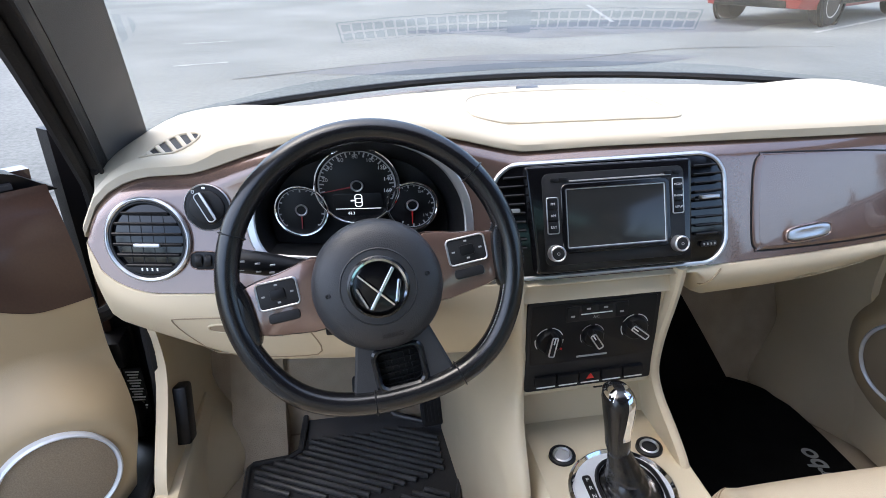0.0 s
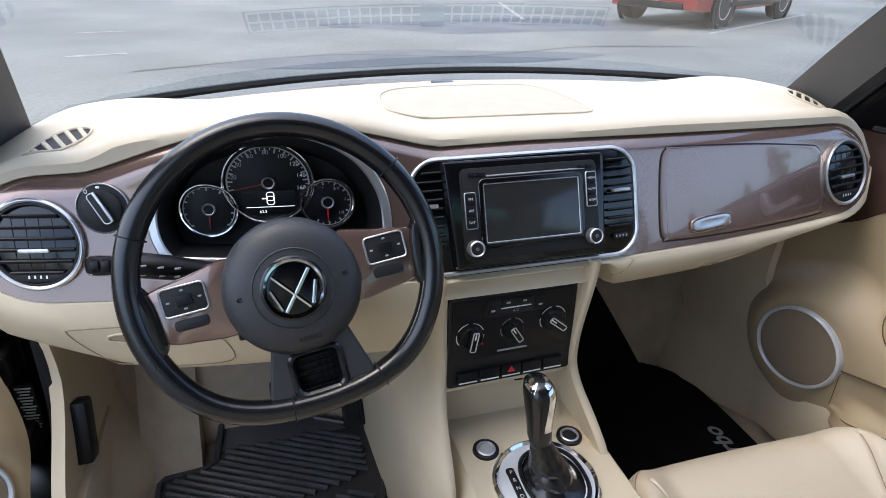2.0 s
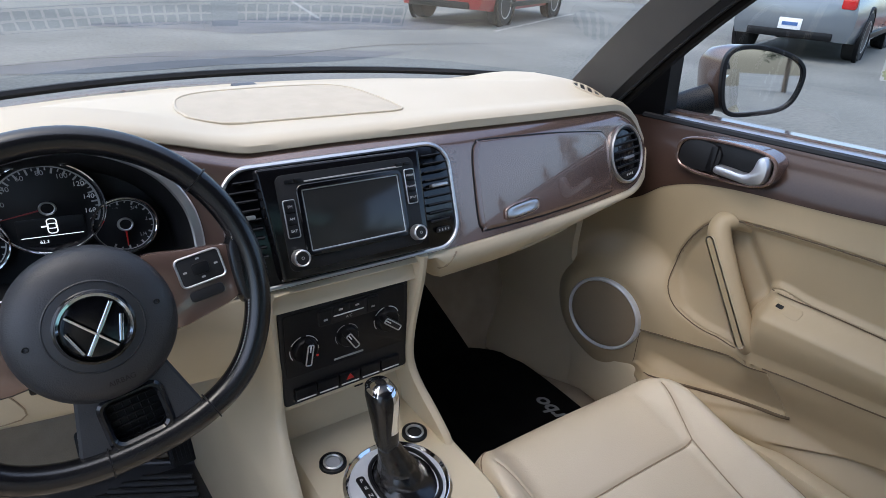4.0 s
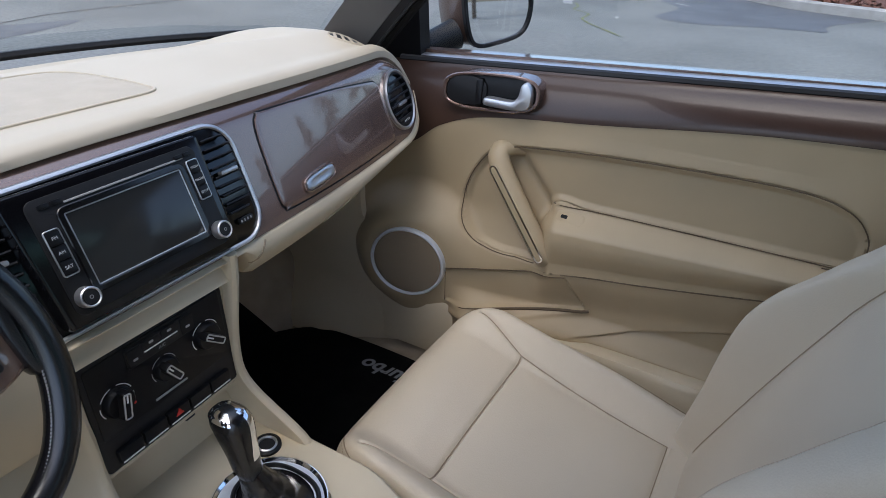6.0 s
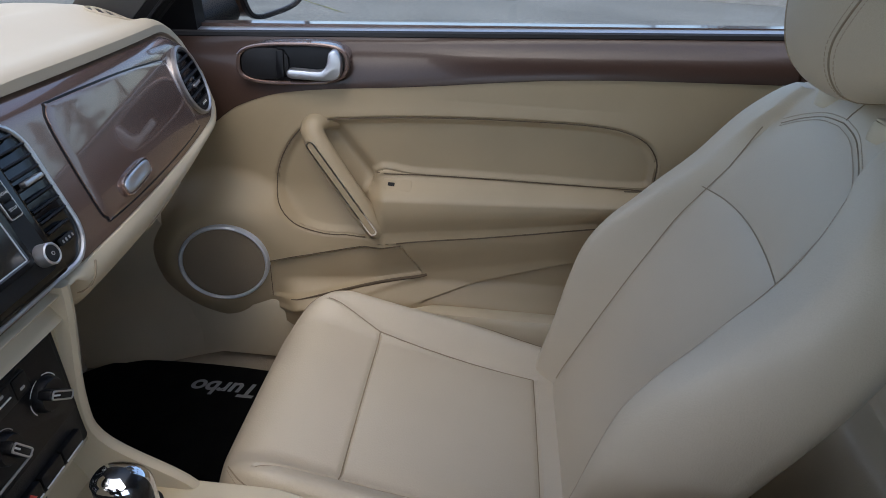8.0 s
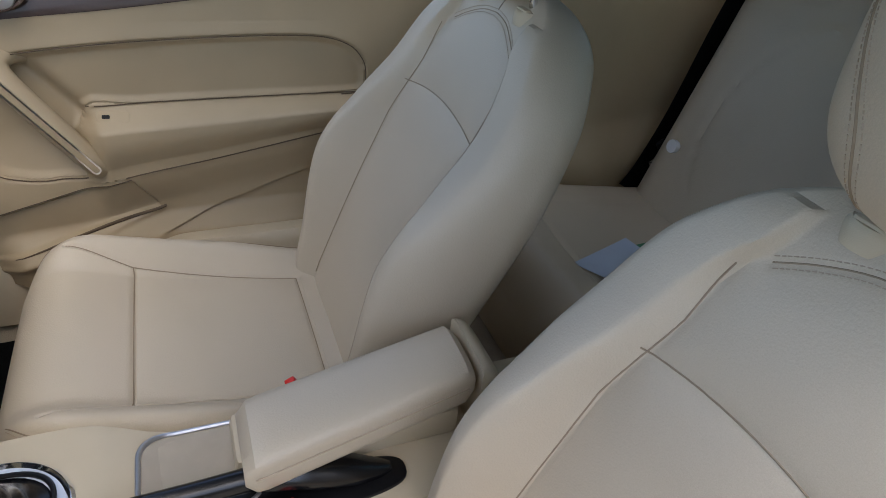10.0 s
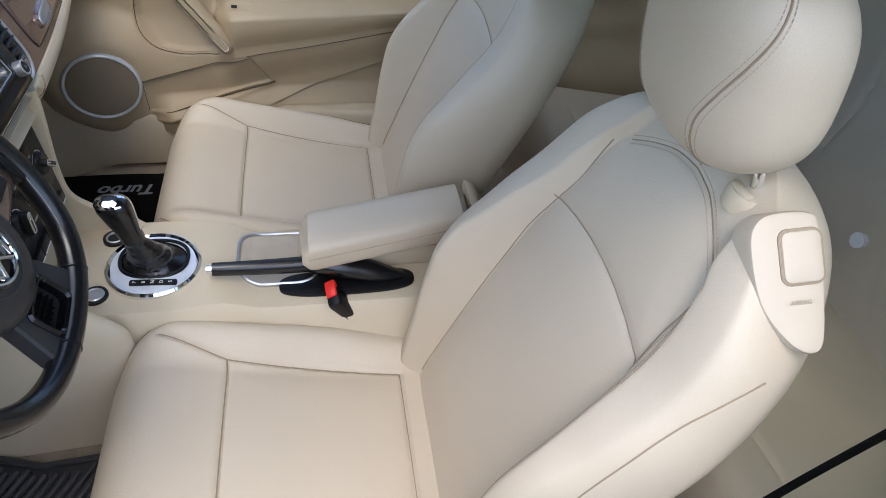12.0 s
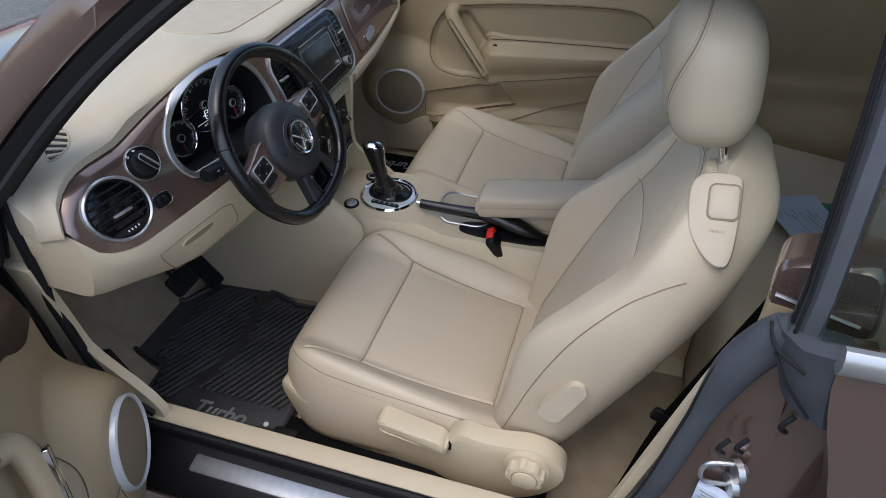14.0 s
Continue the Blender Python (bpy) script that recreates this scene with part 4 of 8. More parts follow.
    spk = part("speaker_ring", band(B(), oval(0.0885, 0.0885, 56), oval(0.0815, 0.0815, 56), fs, -0.07, 0.007, 0.003), SILVER_PLATE, root, "silver ring round the door speaker")
    part("speaker_grille", slab(B(), oval(0.081, 0.081, 56), fs, -0.012, 0.002, 0.001, 4, 0.004), DOOR_GRILLE, spk, "tan perforated speaker grille")
    # latch
    fl = lambda u, v, w=0.0: P(-0.068 - u, 0.903 + v + 0.06 * u, 0.046 + w - 0.12 * v)
    lat = part("latch_surround", band(B(), oval(0.108, 0.038, 48, p=3.2), oval(0.100, 0.0315, 48, p=3.2), fl, -0.03, 0.008, 0.002), BROWN, root)
    part("latch_cup", slab(B(), oval(0.0995, 0.031, 48, p=3.2), fl, -0.03, 0.0, 0.001), BLACK, lat, "black recess of the inner door handle")
    part("switch_plate", slab(B(), oval(0.046, 0.029, 40, -0.052, 0, p=2.6), fl, 0.0, 0.006, 0.002), BLACK_SOFT, lat)
    part("lock_switch", slab(B(), rrect(0.015, 0.05, 0.004, 4, -0.022, 0.0), fl, 0.0, 0.010, 0.002), BLACK, lat, "black lock switch")
    bm = B()
    pts = smooth_poly([(-0.004, -0.022), (0.03, -0.026), (0.075, -0.028), (0.094, -0.018), (0.096, 0.008), (0.086, 0.026), (0.073, 0.022), (0.068, 0.0), (0.055, -0.010), (0.02, -0.008), (-0.004, -0.008)], 4)
    slab(bm, pts, fl, 0.004, 0.022, 0.005)
    part("inner_handle", bm, SILVER, lat, "satin silver door handle")
    # pull
    bm = B()
    pth = [P(-0.135, 0.792, 0.005), P(-0.108, 0.792, 0.035), P(-0.103, 0.772, 0.060), P(-0.143, 0.708, 0.072), P(-0.190, 0.640, 0.078), P(-0.226, 0.586, 0.076), P(-0.246, 0.556, 0.050)]
    pth = smooth_poly(pth, 5, closed=False)
    tube(bm, pth, [lerp(0.027, 0.0215, min(1, k / 10)) for k in range(len(pth))], 14, squash=(1.1, 0.85))
    pull = part("pull_handle", bm, SHADED_CREAM, root, "cream slanted pull handle")
    ca_, cb_ = P(-0.100, 0.764, 0.0835), P(-0.231, 0.580, 0.0960)
    fp = frame_of((ca_ + cb_) / 2, cb_ - ca_, P(-0.150, 0.64, 0.09) - P(-0.200, 0.69, 0.09))
    L_ = (cb_ - ca_).length
    part("chrome_inlay", band(B(), rrect(L_, 0.018, 0.0088, 6), rrect(L_ - 0.007, 0.011, 0.0053, 6), fp, -0.006 * side, 0.002 * side, 0.001), CHROME, pull, "chrome outlined slot in the pull")
    part("inlay_groove", slab(B(), rrect(L_ - 0.006, 0.012, 0.0055, 6), fp, -0.006 * side, -0.0012 * side, 0.0004), SHADED_CREAM, pull)
    # window switch on the arm rest's ledge
    fw = lambda u, v, w=0.0: P(-0.258 - u, arm_top(-0.258) - 0.014 + v, panel_depth(-0.258 - u, arm_top(-0.258) - 0.014 + v) + w)
    wo = rrect(0.060, 0.014, 0.006, 4, 0.012, 0.0)
    part("switch_plate", slab(B(), wo, fw, -0.003, 0.0015, 0.001), SHADED_CREAM, root)
    part("window_switch", slab(B(), rrect(0.014, 0.0045, 0.0015), fw, -0.002, 0.003, 0.0008), BLACK, root, "small window switch")
    # screws and reflector low in the panel are hidden; glass
    bm = B()

    def gl(u, v):
        y = lerp(0.17 - 0.42 * v ** 1.2, -0.99, u)
        return P(y, lerp(belt_z(y), 1.385 - 0.03 * (u - 0.5) ** 2, v), lerp(-0.045, 0.165, v ** 1.4))

    if side > 0:
        sheet(bm, gl, 12, 8)
        gls = part("window_glass", bm, GLASS, root, "raised side window glass")
        gls.visible_shadow = False
    # mirror triangle
    bm = B()
    tri = [(0.36, 0.90), (0.140, 0.935), (0.135, 1.11), (0.20, 1.075)]
    if side < 0:
        tri = [(0.255, 0.905), (0.03, 0.935), (0.03, 0.985), (0.13, 0.972), (0.20, 0.945)]
    loft(bm, [[P(y, z, d + 0.12 * (z - 0.95)) for y, z in tri] for d in (-0.02, -0.06)])
    part("mirror_triangle", bm, BLACK, root, "black triangle trim in the window corner")
    return root, P


door_p, PP = build_door("passenger_door", "closed car door with cream trim and brown upper strip", 1)
door_d, PD = build_door("driver_door", "car door swung open, cream trim with silver-ringed speaker", -1, (-0.80, 0.27, 0), -47)

# ---- outside mirror ----
mir = thing("wing_mirror", "brown wing mirror with black rim outside the window", "car mirror", (0.98, 0.2, 0.95))
MC = Vector((1.028, 0.058, 1.012))
fm = frame_of(MC, (0.853, -0.52, -0.05), (0.03, 0.06, 1))
outm = smooth_poly([(-0.088, 0.048), (-0.060, 0.068), (0.0, 0.070), (0.06, 0.056), (0.086, 0.030), (0.082, -0.02), (0.058, -0.048), (0.0, -0.064), (-0.05, -0.070), (-0.072, -0.052), (-0.086, 0.0)][::-1], 5)[::-1]
bm = B()
loops = []
for w, s in ((0.012, 1.0), (0.0, 1.05), (-0.03, 1.07), (-0.065, 1.0), (-0.10, 0.78), (-0.12, 0.35)):
    loops.append([fm(u * s + 0.3 * min(0, w), v * s, w) for u, v in outm])
loft(bm, loops)
part("housing", bm, BROWN_BODY, mir, "brown painted mirror shell")
part("rim", band(B(), inset_pts(outm, -0.002), inset_pts(outm, 0.008), fm, 0.004, 0.018, 0.002), BLACK, mir)
part("glass", slab(B(), inset_pts(outm, 0.007), fm, 0.010, 0.0125, 0.0003), MIRROR, mir, "mirror glass showing the car's flank")
bm = B()
tube(bm, [(0.86, 0.19, 0.945), (0.91, 0.165, 0.945), (0.965, 0.13, 0.965)], [0.034, 0.032, 0.036], 12)
part("arm", bm, BLACK, mir)

# ---- sides of the body ----
for s, nm in ((-1, "left"), (1, "right")):
    sill = thing("door_sill_" + nm, "black door sill with cream inner edge and steel scuff plate", "door sill", (s * 0.76, -0.3, 0.25), kind="structure")
    bm = B()
    loft(bm, [[(s * a, y, z) for a, z in ((0.69, 0.25), (0.695, 0.385), (0.703, 0.398), (0.735, 0.403), (0.745, 0.398), (0.745, 0.25))] for y in np.linspace(0.38, -0.99, 12)])
    part("inner_edge", bm, CREAM, sill, "cream plastic sill edge")
    bm = B()
    loft(bm, [[(s * a, y, z) for a, z in ((0.745, 0.24), (0.745, 0.392), (0.758, 0.398), (0.768, 0.386), (0.84, 0.372), (0.865, 0.35), (0.87, 0.24))] for y in np.linspace(0.40, -1.02, 12)])
    part("sill_cover", bm, BLACK, sill, "black plastic sill cover")
    bm = B()
    tube(bm, [(s * 0.757, y, 0.402) for y in np.linspace(0.36, -0.90, 20)], 0.008, 8)
    part("sill_seal", bm, RUBBER, sill)
    fsp = lambda u, v, w=0.0, s=s: Vector((s * (0.803 + v), -0.30 - u, 0.3788 + w - 0.16 * v))
    plate = part("scuff_plate", slab(B(), rrect(0.58, 0.036, 0.005), fsp, -0.002, 0.0025, 0.001), STEEL, sill, "brushed steel scuff plate")
    bm = B()
    loft(bm, [[(s * a, y, z) for a, z in ((0.80, 0.17), (0.868, 0.20), (0.885, 0.27), (0.87, 0.345), (0.80, 0.33))] for y in np.linspace(0.40, -1.02, 6)])
    part("rocker", bm, BROWN_BODY, sill, "brown painted rocker panel")
    # kick panel beside the footwell
    bm = B()

    def kick(u, v, s=s):
        z = lerp(0.236, 0.80, v)
        y = lerp(lerp(0.095, 0.228, step(0.40, 0.60, z)), 0.62, u)
        return (s * (0.735 - 0.10 * step(0.30, 0.0, v) * step(0.0, 0.5, u) - 0.02 * math.sin(math.pi * v) - 0.02 * u), y + 0.09 * (1 - v) * 0, z)

    sheet(bm, kick, 14, 18, 0.02)
    solo("kick_panel", bm, CREAM, "cream kick panel beside the footwell", "kick panel", "kick panels")

# front door post with hinges seen past the open door
post = thing("door_post", "black inner door frame with hinges, wiring and a label", "door frame", (-0.78, 0.3, 0.4))
bm = B()
sheet(bm, lambda u, v: (lerp(-0.735, -0.85, u), 0.30 + 0.05 * math.sin(3 * u), lerp(0.36, 1.0, v)), 6, 12, 0.03)
part("jamb", bm, BLACK, post)
bm = B()
tube(bm, [(-0.738, y, z) for y, z in ((0.20, 1.0), (0.22, 0.9), (0.24, 0.7), (0.23, 0.55), (0.20, 0.45), (0.12, 0.41))], 0.0105, 8)
part("seal", bm, RUBBER, post)
flb = frame_of((-0.797, 0.284, 0.494), (-1, 0.12, 0), (-0.08, 0, 1))
lab = part("label", slab(B(), rrect(0.032, 0.104, 0.002), lambda u, v, w=0: flb(u, v, -w), 0.0, 0.004, 0.0005), BLACK_SOFT, post, "dark sticker with rows of print")
for k in range(14):
    part("print_bar", slab(B(), rrect(0.026 - 0.005 * (k % 3), 0.0032, 0.0005, 1, 0, 0.044 - 0.0066 * k), lambda u, v, w=0: flb(u, v, -w), 0.003, 0.0046, 0.0002), WHITE_MARK, lab)
for z in (0.60, 0.44):
    bm = B()
    box(bm, (-0.815, 0.27, z), (0.05, 0.06, 0.055), 0.006)
    tube(bm, [(-0.83, 0.245, z - 0.04), (-0.83, 0.245, z + 0.04)], 0.009, 10)
    part("hinge", bm, BLACK, post)
bm = B()
tube(bm, smooth_poly([(-0.77, 0.285, 0.70), (-0.80, 0.24, 0.69), (-0.83, 0.22, 0.70), (-0.85, 0.24, 0.71)], 5, False), 0.013, 8)
part("cable_boot", bm, RUBBER, post, "ribbed black cable sleeve")

# rear of the door opening on the driver's side
bp = thing("lock_pillar", "dark painted lock pillar with thick grey rubber seal and striker", "door frame", (-0.78, -0.95, 0.4))
edge = curve([(0.36, -0.79), (0.498, -0.822), (0.726, -0.871), (0.85, -0.898), (0.921, -0.915), (1.0, -0.93)])
bm = B()
loft(bm, [[(-0.700, edge(z) - 0.012, z), (-0.706, edge(z) + 0.001, z), (-0.722, edge(z) + 0.002, z), (-0.726, edge(z) - 0.012, z), (-0.712, edge(z) - 0.03, z)] for z in np.linspace(0.34, 0.922, 14)])
part("inner_trim", bm, CREAM, bp, "narrow cream trim edge")
bm = B()
pts = [(-0.732, -0.80, 0.38), (-0.738, -0.838, 0.50), (-0.748, -0.868, 0.60), (-0.750, -0.893, 0.774), (-0.750, -0.905, 0.858), (-0.750, -0.917, 0.917), (-0.750, -0.934, 0.960), (-0.752, -0.948, 0.985), (-0.760, -0.962, 1.0)]
spine = smooth_poly(pts, 5, False)
tube(bm, spine, [0.017 + 0.010 * step(0.80, 0.95, p[2]) for p in spine], 12, squash=(1.0, 0.8))
seal = part("seal", bm, SEAL, bp, "thick blue-grey rubber door seal")
bm = B()
tube(bm, [Vector(p) + Vector((-0.004, 0.016 + 0.007 * step(0.80, 0.95, p[2]), 0.0)) for p in spine], 0.0028, 6)
part("seal_groove", bm, RUBBER, seal)
# dark hollow jamb behind the seal, with a rounded outer flange
bm = B()
loops = []
for z in np.linspace(0.26, 0.985, 18):
    e = edge(z)
    o = -0.985 - 0.075 * step(1.0, 0.75, z)
    loops.append([(-0.735, e - 0.030, z), (-0.752, e - 0.070, z), (-0.768, o + 0.005, z), (-0.785, o - 0.004, z), (-0.800, o - 0.006, z), (-0.812, o - 0.015, z), (-0.814, o - 0.06, z), (-0.735, o - 0.06, z)])
loft(bm, loops)
part("jamb", bm, BROWN_BODY, bp, "dark brown painted door jamb")
bm = B()
sheet(bm, lambda u, v: (lerp(-0.742, -0.762, u), lerp(edge(lerp(0.42, 0.95, v)) - 0.028, lerp(edge(lerp(0.42, 0.95, v)) - 0.028, -0.985 - 0.06 * step(1.0, 0.75, lerp(0.42, 0.95, v)), 0.62), u) + 0.010 * math.sin(math.pi * u) + 0.004, lerp(0.42, 0.95, v)), 6, 16, 0.003)
part("jamb_cover", bm, BROWN_BODY, bp, "dark brown painted inner jamb")
# rubber boot folded over the top corner
bm = B()
loops = []
for k in range(15):
    t = k / 14
    zz = lerp(1.014, 0.905, t)
    h = math.sqrt(max(0.04, 1 - t ** 3))
    loops.append([(-0.752 - 0.006 * t, -0.945 - 0.030 * t + 0.012 * h, zz), (-0.772, -0.955 - 0.022 * t + 0.016 * h, zz - 0.004), (-0.795, -0.972 - 0.020 * t + 0.014 * h, zz - 0.006 + 0.008 * math.sin(9 * t)), (-0.812, -0.990 - 0.016 * t + 0.006 * h, zz + 0.006),
                  (-0.806, -1.012 - 0.01 * t, zz + 0.006), (-0.765, -1.005, zz)])
loft(bm, loops)
boot = part("corner_boot", bm, SEAL, bp, "grey rubber corner boot below the roof frame")
for p0, p1, p2 in (((-0.757, -0.930, 1.008), (-0.778, -0.937, 0.990), (-0.806, -0.965, 0.985)), ((-0.780, -0.938, 0.985), (-0.800, -0.955, 0.96), (-0.812, -0.985, 0.925))):
    bm = B()
    tube(bm, smooth_poly([p0, p1, p2], 6, False), 0.0022, 6)
    part("fold", bm, RUBBER, boot)
part("boot_button", lathe(B(), [(0.0, 0.006), (0.006, 0.005), (0.008, 0.0), (0.008, -0.008)], frame_of((-0.748, -0.938, 1.003), (-0.7, 0.2, 0), (0, 0.4, 1)), 14), SEAL, boot)
bm = B()
tube(bm, smooth_poly([(-0.768, -0.955, 0.752), (-0.772, -0.925, 0.747), (-0.774, -0.918, 0.728), (-0.774, -0.926, 0.708), (-0.768, -0.96, 0.704)], 5, False), 0.0034, 8)
stk = part("striker", bm, STEEL, bp, "bright steel door striker")
for z in (0.745, 0.712):
    part("bolt", lathe(B(), [(0.0, 0.010), (0.008, 0.010), (0.010, 0.004), (0.017, 0.003), (0.017, -0.006)], frame_of((-0.772, -0.962, z), (0.9, 0.3, 0), (0, 0.1, 1)), 18), STEEL, stk)
for y, z in ((-0.935, 0.79), (-0.955, 0.80), (-0.99, 0.86)):
    bm = B()
    tube(bm, smooth_poly([(-0.772, y, z - 0.015), (-0.778, y + 0.01, z), (-0.774, y, z + 0.018)], 4, False), 0.0035, 6)
    part("clip", bm, BLACK_SOFT, bp)
fw2 = frame_of((-0.772, -0.945, 0.668), (-0.35, -0.94, 0), (0, 0.1, 1))
lab2 = part("label", slab(B(), rrect(0.045, 0.05, 0.002), fw2, -0.004, 0.008, 0.0005), PAPER, bp, "pale paper sticker with bars of print")
for k in range(5):
    part("print_bar", slab(B(), rrect(0.034 - 0.006 * (k % 2), 0.003, 0.0005, 1, 0, 0.016 - 0.008 * k), fw2, 0.007, 0.0088, 0.0002), GREY_MARK, lab2)

# roof frame and rear quarter window
qw = thing("quarter_window", "tinted rear quarter window in a dark frame", "window", (-0.80, -1.3, 1.0))
bm = B()
loft(bm, [[(-0.742 + d, -0.950 - e, z), (-0.756 + d, -0.950 - e, z), (-0.768 + d, -0.958 - e, z), (-0.772 + d, -0.972 - e, z), (-0.758 + d, -0.980 - e, z), (-0.738 + d, -0.970 - e, z)] for d, e, z in ((-0.006, 0.0, 0.985), (0.0, 0.0, 1.06), (0.045, 0.002, 1.22), (0.11, 0.004, 1.40))])
post_ = part("frame_post", bm, SEAL, qw, "grey rubber-clad window frame post")
for off in (-0.0145, -0.0275):
    bm = B()
    tube(bm, [(-0.742 + off + d, -0.9485 + 0.18 * (off + 0.0145), z) for d, z in ((-0.006, 0.985), (0.0, 1.06), (0.045, 1.22), (0.11, 1.40))], 0.0022, 6)
    part("post_groove", bm, RUBBER, post_)
bm = B()
sheet(bm, lambda u, v: (lerp(-0.785, -0.645, v ** 1.3) + 0.03 * u, lerp(-0.972, -1.62, u) - 0.02 * v, lerp(1.018, 1.39, v) - 0.10 * u * v), 8, 6)
g = part("pane", bm, TINTED, qw, "green-tinted glass pane")
bm = B()
tube(bm, [(-0.818 - 0.02 * step(-0.98, -1.5, y), y, 1.028 - 0.015 * (y + 1.02)) for y in np.linspace(-0.982, -2.0, 12)], 0.014, 10, squash=(0.8, 1.3))
part("belt_strip", bm, SILVER, qw, "bright metal strip below the glass")
for s, nm in ((-1, "left"), (1, "right")):
    bm = B()

    def quarter(u, v, s=s):
        y = lerp(-0.985, -2.0, u)
        z = lerp(1.018, 0.28, v)
        bulge = 0.14 * step(0.0, 0.6, u) * step(0.15, 0.8, v)
        y -= 0.06 * step(0.0, 0.35, v) * (1 - u)
        return (s * (0.815 + 0.025 * math.sin(math.pi * v) + 0.03 * u + bulge - 0.012 * step(0.20, 0.23, v) * step(0.30, 0.23, v)), y, z)

    sheet(bm, quarter, 20, 24, 0.0)
    solo("rear_quarter_" + nm, bm, BROWN_BODY, "brown painted rear quarter panel", "body panel", kind="structure")
    bm = B()

    def inner(u, v, s=s):
        y = lerp(-0.99, -1.98, u)
        z = lerp(0.25, 0.915, v)
        return (s * (0.75 - 0.06 * step(0.55, 0.35, v) * step(0.06, 0.25, u) - 0.02 * step(0.62, 0.58, v) * step(0.09, 0.12, u) * step(0.46, 0.43, u)), y, z)

    sheet(bm, inner, 24, 30, 0.02)
    solo("rear_side_trim", bm, SHADED_CREAM, "cream rear side trim with arm recess", "side trim", "rear side trims")
    bm = B()
    sheet(bm, lambda u, v, s=s: (s * (lerp(0.755, 0.79, v) - 0.012 * math.sin(math.pi * v)), lerp(-0.99, -1.50 - 0.02 * v, u), lerp(0.917, 1.000, v)), 12, 6, 0.01)
    solo("rear_upper_trim", bm, SHADED_BROWN, "glossy brown trim above the rear side panel, darkened for shade", "side trim", "rear upper trims")

# ---- rear bench ----
bench = thing("rear_bench", "beige leather rear bench with two seat hollows", "bench seat", (0, -1.3, 0.24))


def bench_top(x, y):
    t = (y + 1.55) / 0.55
    z = lerp(0.43, 0.52, t)
    z -= 0.035 * math.exp(-((abs(x) - 0.34) / 0.16) ** 2) * math.sin(math.pi * min(1, max(0, t)))
    d = min(abs(abs(x) - 0.12), abs(abs(x) - 0.56), abs(y + 1.12) if 0.12 < abs(x) < 0.56 else 9)
    return z + seam_line(d, 0.004, 0.006)


bm = B()
loops = []
for j in range(61):
    y = lerp(-0.985, -1.56, j / 60)
    nose = math.sqrt(max(0.0, 1 - max(0.0, (y + 1.06) / 0.076) ** 2))
    loop = []
    for i in range(121):
        x = lerp(-0.69, 0.69, i / 120)
        ed = math.sqrt(max(0, 1 - max(0, (abs(x) - 0.62) / 0.071) ** 2))
        loop.append((x, y, 0.30 + (bench_top(x, y) - 0.30) * (0.3 + 0.7 * nose) * (0.5 + 0.5 * ed)))
    loops.append([(-0.69, y, 0.245)] + loop + [(0.69, y, 0.245)])
loft(bm, loops)
part("cushion", bm, LEATHER, bench)
bm = B()
loops = []
for j in range(51):
    s = j / 50
    z = lerp(0.40, 1.02, s)
    cap = math.sqrt(max(0, 1 - max(0, (s - 0.88) / 0.121) ** 2))
    loop = []
    for i in range(121):
        x = lerp(-0.66, 0.66, i / 120)
        ed = math.sqrt(max(0, 1 - max(0, (abs(x) - 0.58) / 0.081) ** 2))
        f = -0.045 * math.exp(-((abs(x) - 0.33) / 0.15) ** 2) * math.sin(math.pi * min(1, s * 1.1)) ** 0.7 + 0.03
        r = math.hypot((abs(x) - 0.33) / 0.2, (s - 0.45) / 0.42)
        f += seam_line((r - 1) * 0.2, 0.004, 0.006) if r < 1.3 else 0
        yb = -1.60 - 0.30 * s * 0.62
        loop.append((x, yb + (0.10 + f) * cap * (0.3 + 0.7 * ed), z))
    loops.append([(-0.66, -1.62 - 0.186 * s, z)] + loop + [(0.66, -1.62 - 0.186 * s, z)])
loft(bm, loops)
part("backrest", bm, LEATHER, bench)
for x, y, z in ((0.13, -1.475, 0.60), (-0.13, -1.475, 0.60), (0.52, -1.47, 0.62), (-0.52, -1.47, 0.62)):
    part("anchor_button", lathe(B(), [(0.0, 0.008), (0.012, 0.007), (0.016, 0.0), (0.016, -0.01)], frame_of((x, y, z), (1, 0, 0), (0, -0.2, 1)), 16), WHITE_MARK, bench, "round cream anchor cover")
bm = B()
sheet(bm, lambda u, v: (lerp(-0.74, 0.74, u), lerp(-1.70, -2.05, v), lerp(1.02, 0.98, v)), 6, 4, 0.02)
solo("parcel_shelf", bm, BLACK_CARPET, "black carpeted shelf behind the rear seat", "shelf")
bm = B()
sheet(bm, lambda u, v: (lerp(-0.8, 0.8, u), -2.04, lerp(0.2, 1.0, v)), 4, 4, 0.03)
solo("rear_panel", bm, BROWN_BODY, "brown rear body panel", "body panel", kind="structure")
bm = B()
sheet(bm, lambda u, v: (lerp(-0.80, 0.80, u), lerp(0.62, 1.65, v), lerp(0.935, 0.66, v * v) - 0.10 * (2 * u - 1) ** 2), 16, 10, 0.01)
solo("bonnet", bm, BROWN_BODY, "brown bonnet in front of the windscreen", "bonnet")

# roof sides added to hold light off the rear seats
for s in (-1, 1):
    bm = B()
    sheet(bm, lambda u, v, s=s: (s * lerp(0.80, 0.60, v ** 1.2), lerp(-1.40 if s < 0 else -1.16, -1.80, u) + 0.10 * v * (1 - u), lerp(1.0, 1.40, v)), 6, 8, 0.02)
    solo("folding_roof_flank", bm, BLACK_CARPET, "black fabric side of the folding roof", "roof panel", "roof sides")

